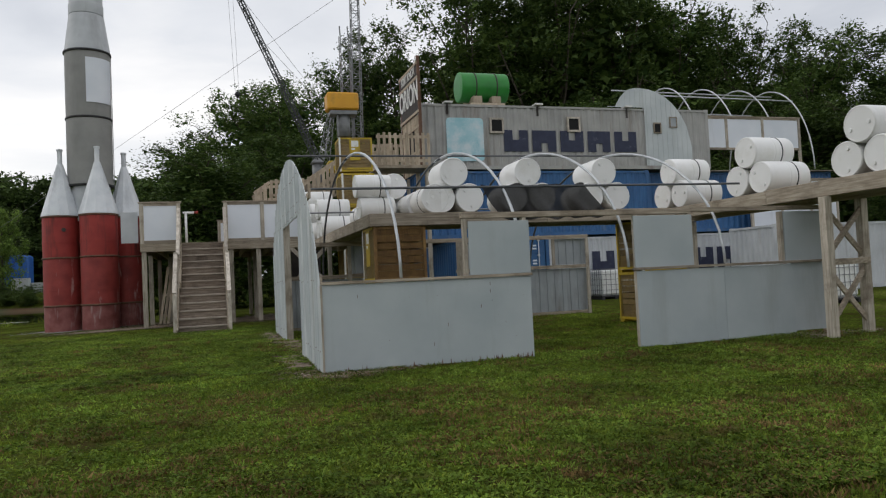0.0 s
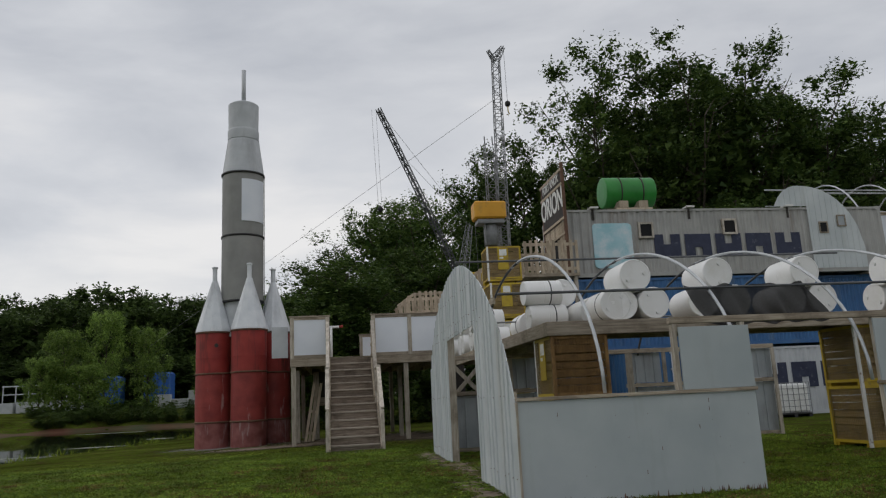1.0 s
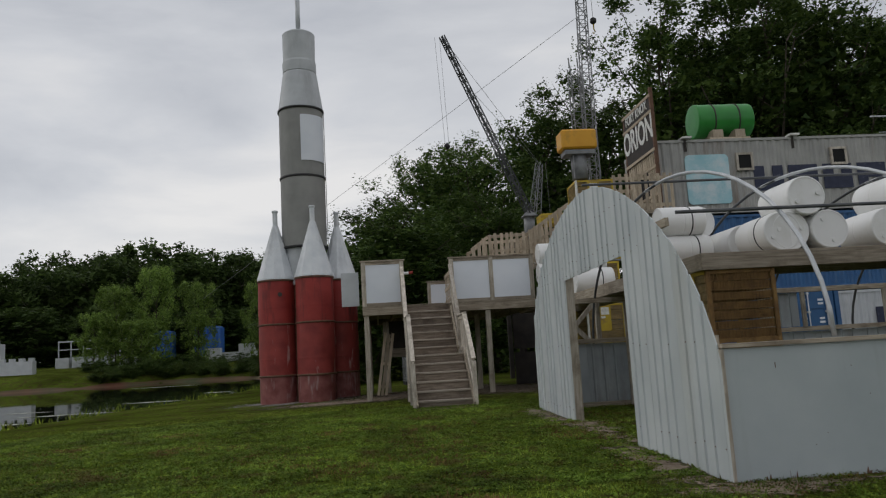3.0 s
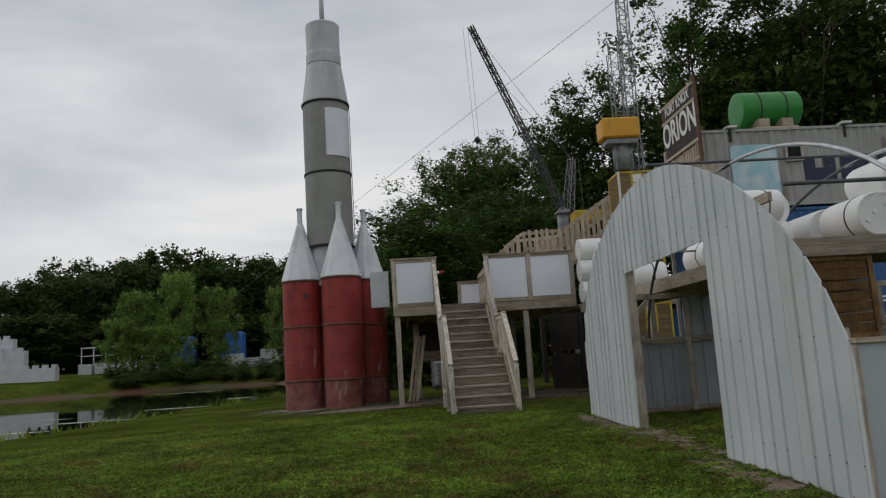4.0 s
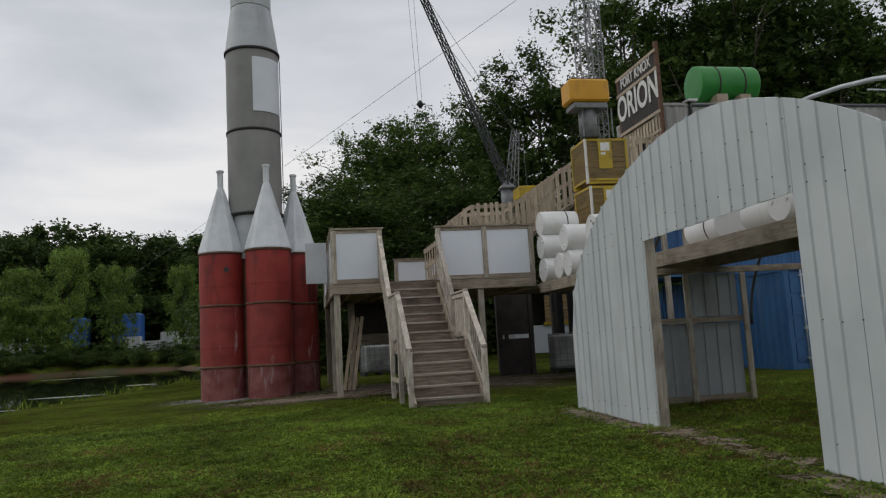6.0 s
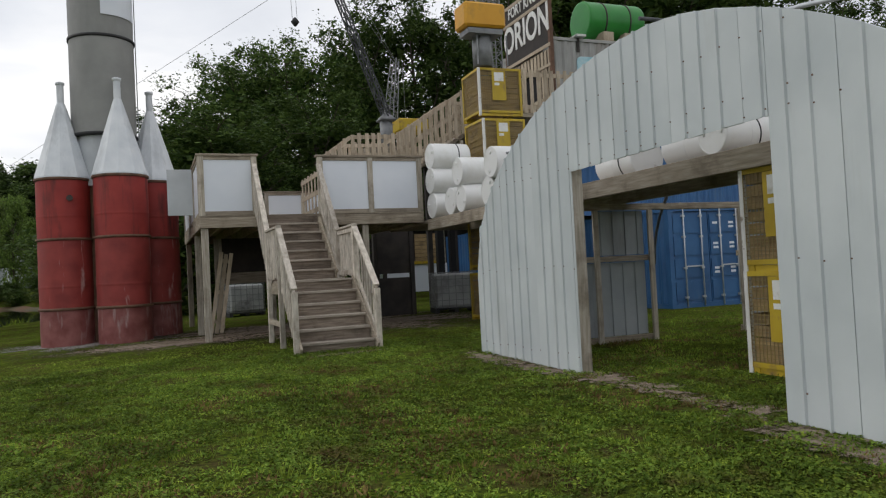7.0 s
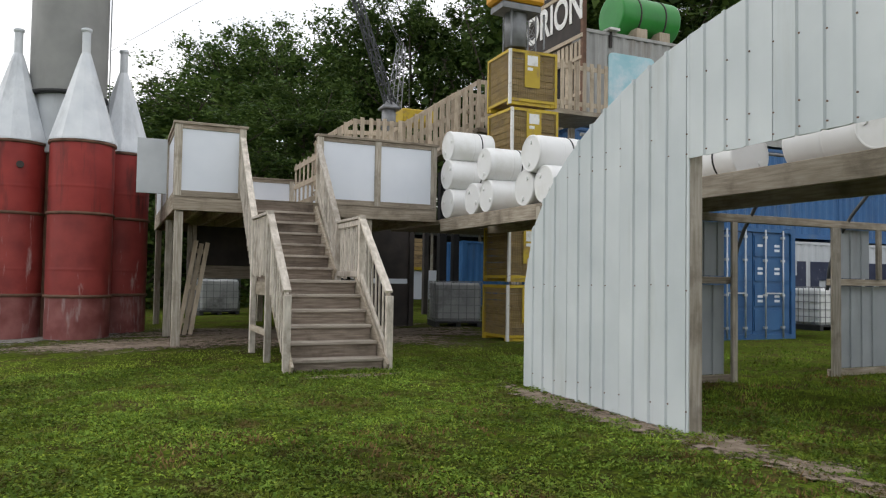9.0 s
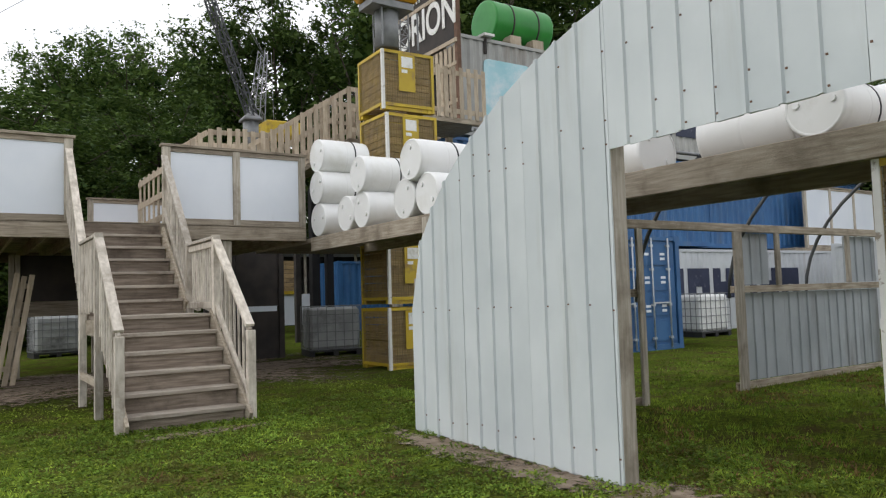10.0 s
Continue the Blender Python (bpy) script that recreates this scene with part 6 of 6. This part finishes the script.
# ---------------------------------------------------------------- trees
def leaf_cloud(name, centres, per, size, mat, seed, droop=0.0, core=0.2, fill=(), fill_per=0):
    """Leaves in tufts round each clump's centre; larger sprays close the heart of each clump and of the crown (fill)."""
    rng = np.random.default_rng(seed)
    c = np.repeat(np.array([p[:3] for p in centres]), per, axis=0)
    rad = np.repeat(np.array([p[3] for p in centres]), per)
    n = len(c)
    tuft = rng.integers(0, 16, n)
    td = rng.normal(size=(len(centres), 16, 3))
    td /= np.linalg.norm(td, axis=2, keepdims=True)
    td *= rng.uniform(0.25, 1.0, (len(centres), 16, 1))
    td[:, :, 2] *= 0.7
    heart = rng.random(n) < core
    off = td[np.repeat(np.arange(len(centres)), per), tuft]
    off[heart] *= 0.6
    off = (off + rng.normal(size=(n, 3)) * np.where(heart, 0.18, 0.19)[:, None]) * rad[:, None]
    if droop:
        off[:, 2] -= droop * rng.uniform(0, 1, n) ** 2 * rad
    pos = c + off
    grow = np.where(heart, 1.9, 1.0)
    if fill_per:
        fc = np.repeat(np.array([p[:3] for p in fill]), fill_per, axis=0)
        fr = np.repeat(np.array([p[3] for p in fill]), fill_per)
        pos = np.concatenate([pos, fc + rng.normal(size=(len(fc), 3)) * (0.5 * fr)[:, None]])
        grow = np.concatenate([grow, rng.uniform(1.8, 3.0, len(fc))])
        n = len(pos)
    a = rng.normal(size=(n, 3)) * np.array([1, 1, 0.45])
    a /= np.linalg.norm(a, axis=1, keepdims=True)
    b = np.cross(a, rng.normal(size=(n, 3)) * 0.6 + np.array([0, 0, 1.0]))
    b /= np.linalg.norm(b, axis=1, keepdims=True)
    s = (size * rng.uniform(0.6, 1.4, n) * grow)[:, None]
    v = np.stack([pos - a * s, pos + a * s * 0.7 + b * s * 0.62, pos + a * s * 0.7 - b * s * 0.62], 1).reshape(-1, 3)
    me = bpy.data.meshes.new(name)
    me.from_pydata(v.tolist(), [], np.arange(3 * n).reshape(-1, 3).tolist())
    me.materials.append(M[mat])
    return me


def tree(kind, seed, H, R, limbs, clumps, per, size, mat, bare=0.3, label="", droop=0.0, rise=1.0, fill=0, fill_per=0, fill_top=0.8):
    """A trunk that forks into rising limbs; each limb carries clumps along its outer part. H high, R wide to each side."""
    rng = random.Random(seed)
    t = thing("tree", pose(0, 0, -400), label, "tree", kind)
    bm = B()
    pts = [Vector((0, 0, -0.3))]
    for k in range(1, 7):
        pts.append(Vector((rng.uniform(-0.3, 0.3) * k * H / 60, rng.uniform(-0.3, 0.3) * k * H / 60, H * 0.88 * k / 6)))
    r0 = H * 0.015
    for k in range(6):
        tube(bm, pts[k], pts[k + 1], r0 * (1 - k / 6.5), r0 * (1 - (k + 1) / 6.5), n=7, caps=False)
    centres = [(pts[6].x, pts[6].y, H * 0.95, R * 0.22), (pts[5].x, pts[5].y, H * 0.84, R * 0.26)]
    for i in range(limbs):
        zb = bare + (0.82 - bare) * i / limbs
        k = min(5, int(zb / 0.88 * 6))
        base = pts[k].lerp(pts[k + 1], min(1.0, zb / 0.88 * 6 - k))
        a = i * 2.39996 + rng.uniform(-0.5, 0.5)
        reach = R * rng.uniform(0.65, 1.1) * (1.0 - 0.55 * max(0.0, (zb - 0.45) / 0.5)) * min(1.0, 0.7 + zb)
        lift = rise * rng.uniform(0.10, 0.24) * H
        end = base + Vector((math.cos(a) * reach, math.sin(a) * reach, min(lift, H * 0.97 - base.z)))
        mid = base.lerp(end, 0.5) + Vector((rng.uniform(-0.3, 0.3), rng.uniform(-0.3, 0.3), -0.10 * lift))
        rb = r0 * 0.5 * (1 - zb * 0.75)
        tube(bm, base, mid, rb, rb * 0.65, n=5, caps=False)
        tube(bm, mid, end, rb * 0.65, rb * 0.2, n=5, caps=False)
        for c in range(clumps):
            f = 0.35 + 0.65 * (c + rng.random()) / clumps
            p = mid.lerp(end, 2 * f - 1) if f > 0.5 else base.lerp(mid, 2 * f)
            rad = R * rng.uniform(0.20, 0.36)
            tip = p + Vector((rng.uniform(-1, 1), rng.uniform(-1, 1), rng.uniform(-0.5, 1.0))) * R * 0.34
            tip.z = min(tip.z, H - rad * 0.5)
            tube(bm, p, tip, rb * 0.35, rb * 0.1, n=4, caps=False)
            centres.append((*tip, rad))
    part("trunk", bm, "bark", t)
    inner = []
    for i in range(fill):
        z = bare + (fill_top - bare) * rng.random()
        a, q = rng.uniform(0, 2 * math.pi), math.sqrt(rng.random()) * 0.72 * R * min(1.0, 0.55 + z) * (1.0 - 0.62 * max(0.0, (z - 0.45) / 0.5))
        inner.append((q * math.cos(a), q * math.sin(a), z * H, R * rng.uniform(0.22, 0.34)))
    crown = new("crown", leaf_cloud("crown", centres, per, size, mat, seed, droop, fill=inner, fill_per=fill_per))
    crown.parent = t
    return t


kinds = [
    tree("woods behind the compound", 1, 22, 5.2, 22, 5, 185, 0.11, "leaf", 0.03, "tall dark green broadleaf tree in the woods", fill=80, fill_per=70),
    tree("woods behind the compound", 2, 22, 4.6, 20, 5, 190, 0.11, "leaf", 0.10, "tall dark green broadleaf tree in the woods", rise=1.2, fill=70, fill_per=70),
    tree("woods behind the compound", 3, 22, 4.6, 17, 5, 200, 0.11, "leaf", 0.20, "tall open-crowned tree with bare limbs showing", rise=1.6, fill=54, fill_per=64, fill_top=0.74),
    tree("woods behind the compound", 4, 14, 4.4, 12, 4, 110, 0.15, "leaf", 0.02, "bushy green tree at the edge of the woods", fill=40, fill_per=30),
]
willow = tree("willows on the far bank", 5, 10, 3.9, 16, 5, 150, 0.12, "leaf_light", 0.02, "light green bushy willow on the pond's far bank", droop=0.2, rise=1.5, fill=14, fill_per=30)
far_tree = tree("far woods", 6, 20, 7.0, 16, 5, 85, 0.30, "leaf_far", 0.0, "dark broadleaf tree of the far woods", fill=60, fill_per=24)
TREE_H = [22, 22, 22, 14]


def plant(src, base_h, x, y, h, wide=1.0, seed=0):
    rng = random.Random(seed)
    s = h / base_h
    copy_thing(src, pose(x, y, land(x, y), 0, 0, rng.uniform(0, 360)) @ Matrix.Diagonal((s * wide, s * wide, s, 1)))


ELEV = ((-8, -4, -2, 0, 2.5, 5, 8, 10, 12, 15, 16.3, 20, 24, 27, 30, 34, 37, 39, 45.7, 48.5, 75), (7.5, 10.2, 12.0, 14.1, 16.1, 17.0, 17.5, 17.4, 18.7, 20.4, 22.6, 24.9, 25.3, 24.5, 25.0, 23.8, 21.4, 18.4, 16.8, 15.0, 14.4))
rng = random.Random(11)
EX, EY = 0.3, 1.4
az = -7.0
n = 0
while az < 74:
    for row in range(3):
        if (row == 2 and n % 2 and not 14 < az < 42) or (row == 0 and 8.5 < az < 18.5):
            n += 1
            continue
        d = (44, 54, 66)[row] + rng.uniform(-3, 3)
        a = radians(az + rng.uniform(-1.2, 1.2) + row * 1.3)
        el = float(np.interp(math.degrees(a), *ELEV)) * (rng.uniform(0.86, 1.0) if row != 1 else rng.uniform(0.93, 1.02)) * (0.8 if row == 0 else 0.86 if row == 2 and 14 < az < 42 else 1.0)
        h = 1.0 + d * math.tan(radians(el))
        k = (rng.choice((2, 2, 1)) if row == 1 else rng.choice((0, 1))) if 14 < az < 42 else rng.choice((0, 1))
        if row == 0 and 14 < az < 42:
            h *= rng.uniform(0.55, 0.72)
            k = 0
        wide = max(0.95, min(1.5, 15 / h)) * rng.uniform(0.9, 1.2)
        plant(kinds[k], TREE_H[k], EX + d * math.sin(a), EY + d * math.cos(a), h, wide if k != 3 else 1.0, seed=n)
        n += 1
    az += 4.2
# shrubs that close the foot of the woods
for i in range(26):
    a, d = radians(-6 + i * 3.1), rng.uniform(38, 44)
    if 9 < -6 + i * 3.1 < 19.5:
        continue
    plant(kinds[3], 14, EX + d * math.sin(a), EY + d * math.cos(a), rng.uniform(4.5, 7.5), 1.1, seed=900 + i)
for i in range(8):
    a, d = radians(6.5 + i * 2.1), rng.uniform(56, 58)
    plant(kinds[3], 14, EX + d * math.sin(a), EY + d * math.cos(a), rng.uniform(5, 7), 1.2, seed=950 + i)
# far woods beyond the pond
for i in range(44):
    a, d = radians(-48 + i * 1.15 + rng.uniform(-0.6, 0.6)), rng.uniform(122, 160)
    el = float(np.interp(math.degrees(a), (-48, -30, -28, -25, -21.6, -17, -12, -9, 2), (7.0, 6.7, 6.6, 7.0, 8.4, 8.9, 8.7, 8.4, 8.8)))
    x, y = -1 + d * math.sin(a), 4 + d * math.cos(a)
    plant(far_tree, 20, x, y, d * math.tan(radians(el)) * rng.uniform(0.93, 1.02) + 1.3 - land(x, y), rng.uniform(0.9, 1.2), seed=300 + i)
for i in range(28):
    a, d = radians(-48 + i * 1.8 + rng.uniform(-0.4, 0.4)), rng.uniform(116, 120)
    plant(far_tree, 20, -1 + d * math.sin(a), 4 + d * math.cos(a), rng.uniform(5.5, 8.5), 2.2, seed=700 + i)
# low scrub under the willows
for i in range(16):
    a, d = radians(-20.5 + i * 0.95 + rng.uniform(-0.3, 0.3)), rng.uniform(88, 90)
    plant(kinds[3], 14, -1.8 + d * math.sin(a), 6 + d * math.cos(a), rng.uniform(0.9, 1.7), 2.4, seed=800 + i)
# and more of it overhanging the water's edge
for i in range(26):
    a, d = radians(-20.0 + i * 0.6 + rng.uniform(-0.3, 0.3)), 74.0
    sx, sy = math.sin(a), math.cos(a)
    while pond_distance(-1.8 + d * sx, 6 + d * sy) < 0.9 and d < 88:
        d += 0.3
    d += rng.uniform(0.0, 1.6)
    plant(kinds[3], 14, -1.8 + d * sx, 6 + d * sy, rng.uniform(0.8, 1.7), 2.2, seed=840 + i)
for a, d, h, w in ((-15.9, 96, 12.6, 0.8), (-18.6, 94, 10.2, 0.85), (-13.0, 96, 10.6, 0.8), (-20.0, 92, 7.0, 0.6), (-8.6, 93, 10.4, 0.6), (-16.9, 91, 6.0, 0.8), (-7.2, 94, 7.5, 0.6)):
    x, y = -1.8 + d * math.sin(radians(a)), 6 + d * math.cos(radians(a))
    plant(willow, 10, x, y, h - 0.3, 0.85 * w * 10 / h, seed=int(600 + a))
for src in (*kinds, willow, far_tree):
    for o in (*src.children_recursive, src):
        bpy.data.objects.remove(o)


# ---------------------------------------------------------------- grass
LAWN_X, LAWN_Y = np.arange(-17, 13.1, 0.4), np.arange(2.8, 56.1, 0.4)
LAWN_Z = np.array([[land(x, y) for x in LAWN_X.tolist()] for y in LAWN_Y.tolist()])


def lawn_height(x, y):
    """Height of the lawn at many places at once."""
    u, v = (x - LAWN_X[0]) / 0.4, (y - LAWN_Y[0]) / 0.4
    i, j = np.clip(u.astype(int), 0, len(LAWN_X) - 2), np.clip(v.astype(int), 0, len(LAWN_Y) - 2)
    u, v = u - i, v - j
    return (LAWN_Z[j, i] * (1 - u) + LAWN_Z[j, i + 1] * u) * (1 - v) + (LAWN_Z[j + 1, i] * (1 - u) + LAWN_Z[j + 1, i + 1] * u) * v


def clumps_at(x, y, cell, seed):
    """Smooth random field between 0 and 1 with spots about a cell wide."""
    g = np.random.default_rng(seed).random((256, 256))
    u, v = x / cell + 500, y / cell + 500
    i, j = np.floor(u).astype(int), np.floor(v).astype(int)
    u, v = u - i, v - j
    u, v = u * u * (3 - 2 * u), v * v * (3 - 2 * v)
    i, j, i1, j1 = i % 256, j % 256, (i + 1) % 256, (j + 1) % 256
    return (g[j, i] * (1 - u) + g[j, i1] * u) * (1 - v) + (g[j1, i] * (1 - u) + g[j1, i1] * u) * v


def blades(name, n, x0, x1, y0, y1, seed, mat, label, tall=(0.018, 0.042), keep=None, width=0.005):
    rng = np.random.default_rng(seed)
    x, y = rng.uniform(x0, x1, n), y0 + (y1 - y0) * rng.uniform(0, 1, n) ** 1.5
    spots = []
    for a, b in zip(x.tolist(), y.tolist()):
        if keep is None or keep(a, b):
            spots.append((a, b))
    p = np.array(spots)
    lush = 0.6 * clumps_at(p[:, 0], p[:, 1], 0.16, 71) + 0.4 * clumps_at(p[:, 0], p[:, 1], 0.55, 72)
    stand = rng.random(len(p)) < np.clip(2.4 * lush - 0.45, 0.05, 1.0)
    p, lush = p[stand], lush[stand]
    p = np.column_stack([p, lawn_height(p[:, 0], p[:, 1])])
    n = len(p)
    ang, lean = rng.uniform(0, 2 * math.pi, n), rng.uniform(0, 2 * math.pi, n)
    h = rng.uniform(*tall, n) * (0.35 + 1.3 * lush)
    w = width * rng.uniform(0.7, 1.6, n)
    side = np.stack([np.cos(ang) * w, np.sin(ang) * w, 0 * w], 1)
    tip = np.stack([np.cos(lean) * h * 0.6, np.sin(lean) * h * 0.6, h], 1)
    base = p - np.array([0, 0, 0.01])
    v = np.stack([base - side, base + side, base + tip], 1).reshape(-1, 3)
    me = bpy.data.meshes.new(name)
    me.from_pydata(v.tolist(), [], np.arange(3 * n).reshape(-1, 3).tolist())
    me.materials.append(M[mat])
    return tagged(new(name, me), label, "grass", kind="stuff")


def lawn(x, y):
    if 1.2 < x < 2.5 and 11 < y < 19.3:
        return noise.noise((x * 3.1, y * 3.1, 9)) > (-0.12 if 1.55 < x < 2.15 else -0.6)
    if y > 24.2 and -6 < x < 6:
        return noise.noise((x, y, 9)) > 0.3
    return x > -7 or pond_distance(x, y) > 0.5


def patchy(x, y):
    return lawn(x, y) and noise.noise((x * 0.9, y * 0.9, 5)) > (0.0 if y < 9 else 0.12)


def tufts(name, n, per, x0, x1, y0, y1, seed, mat, label, spread=0.07, tall=(0.03, 0.09), width=0.012, keep=None):
    """Small tussocks: blades that lean out from a common middle."""
    rng = np.random.default_rng(seed)
    spots = []
    while len(spots) < n:
        a, b = rng.uniform(x0, x1), y0 + (y1 - y0) * rng.random() ** 1.6
        if (keep or lawn)(a, b):
            spots.append((a, b))
    c = np.array(spots)
    c = np.repeat(np.column_stack([c, lawn_height(c[:, 0], c[:, 1])]), per, axis=0)
    m = len(c)
    size = np.repeat(rng.uniform(0.5, 1.5, n), per)
    ang, r = rng.uniform(0, 2 * math.pi, m), spread * np.sqrt(rng.uniform(0, 1, m)) * size
    out = np.stack([np.cos(ang), np.sin(ang), 0 * ang], 1)
    p = c + out * r[:, None] - np.array([0, 0, 0.01])
    h = rng.uniform(*tall, m) * size * (1.15 - 0.6 * r / (spread * 1.5))
    turn = rng.uniform(0, 2 * math.pi, m)
    w = (width * rng.uniform(0.6, 1.5, m))[:, None] * np.stack([np.cos(turn), np.sin(turn), 0 * turn], 1)
    tip = p + out * (h * rng.uniform(0.2, 1.0, m))[:, None] + np.stack([0 * h, 0 * h, h], 1)
    v = np.stack([p - w, p + w, tip], 1).reshape(-1, 3)
    me = bpy.data.meshes.new(name)
    me.from_pydata(v.tolist(), [], np.arange(3 * m).reshape(-1, 3).tolist())
    me.materials.append(M[mat])
    return tagged(new(name, me), label, "grass", kind="stuff")


def leaflets(name, n, x0, x1, y0, y1, seed, mat, label, size=(0.008, 0.019), high=0.045, keep=None):
    """Small round-lying leaves at several heights, thick where the lawn is lush."""
    rng = np.random.default_rng(seed)
    x, y = rng.uniform(x0, x1, n), y0 + (y1 - y0) * rng.uniform(0, 1, n) ** 1.6
    lush = 0.55 * clumps_at(x, y, 0.14, 71) + 0.45 * clumps_at(x, y, 0.55, 72)
    stand = rng.random(n) < np.clip(2.8 * lush - 0.6, 0.04, 1.0)
    x, y, lush = x[stand], y[stand], lush[stand]
    ok = np.array([(keep or lawn)(a, b) for a, b in zip(x.tolist(), y.tolist())])
    x, y, lush = x[ok], y[ok], lush[ok]
    n = len(x)
    p = np.column_stack([x, y, lawn_height(x, y) + 0.004 + high * lush * rng.random(n) ** 0.7])
    a = rng.uniform(0, 2 * math.pi, n)
    s = rng.uniform(*size, n)
    v = []
    for k in range(3):
        b = a + k * 2.0944
        v.append(p + np.column_stack([np.cos(b) * s, np.sin(b) * s, rng.normal(size=n) * s * 0.45]))
    me = bpy.data.meshes.new(name)
    me.from_pydata(np.stack(v, 1).reshape(-1, 3).tolist(), [], np.arange(3 * n).reshape(-1, 3).tolist())
    me.materials.append(M[mat])
    return tagged(new(name, me), label, "grass", kind="stuff")


leaflets("grass", 260000, -8.5, 3.4, 11.5, 22, 41, "weed", "low leafy clover carpet round the stairs")
leaflets("grass", 200000, -7, 11, 4.2, 13, 42, "weed", "low leafy clover carpet before the hut")
leaflets("grass", 120000, -8.5, 3.4, 12, 24, 43, "blade", "yellow-green leaves of low weeds in the lawn", (0.008, 0.016))
leaflets("grass", 90000, -7, 11, 4.2, 13, 44, "blade", "yellow-green leaves of low weeds before the hut", (0.008, 0.016))
leaflets("grass", 60000, -8, 10, 4.2, 17, 45, "dry", "withered brown leaves in the dry patches", (0.008, 0.018), keep=lambda x, y: patchy(x, y))
tufts("grass", 4500, 18, -11, 11, 3.4, 22, 21, "weed", "low clover tufts standing up from the lawn", 0.07, (0.02, 0.055), 0.011)
tufts("grass", 2600, 20, -11, 11, 3.4, 20, 22, "blade", "coarser green grass tufts in the lawn", 0.06, (0.03, 0.07), 0.006)
tufts("grass", 5000, 22, -9, 11, 3.4, 19, 23, "dry", "matted brown grass tufts in the dry patches", 0.10, (0.02, 0.05), 0.012, keep=patchy)
blades("grass", 130000, -11, 12, 3.2, 24, 1, "blade", "short green mown grass with clover", keep=lawn, width=0.006)
blades("grass", 80000, -8.0, 3.4, 11.0, 22.5, 31, "blade", "dense short green grass round the stairs", (0.02, 0.045), keep=lawn, width=0.005)
blades("grass", 45000, -6.0, 10.0, 3.6, 11.0, 32, "blade", "dense short green grass before the hut", (0.02, 0.045), keep=lawn, width=0.006)
blades("grass", 50000, 2.1, 10.0, 11.4, 19.0, 33, "blade", "dense short green grass inside the open hut", (0.025, 0.06), keep=lawn, width=0.005)
blades("grass", 40000, -11, 12, 3.2, 16, 2, "dry", "dry straw-coloured grass in patches", (0.02, 0.06), keep=patchy)
blades("grass", 30000, -11, 10, 3.2, 22, 3, "weed", "broad clover leaves among the grass", (0.02, 0.05), keep=lawn, width=0.02)
blades("grass", 9000, -16, -8, 23, 54, 4, "blade", "taller rough grass along the pond's edge", (0.10, 0.32), keep=lambda x, y: 0.0 < pond_distance(x, y) < 0.9 and noise.noise((x * 0.7, y * 0.7, 1)) > -0.1, width=0.02)
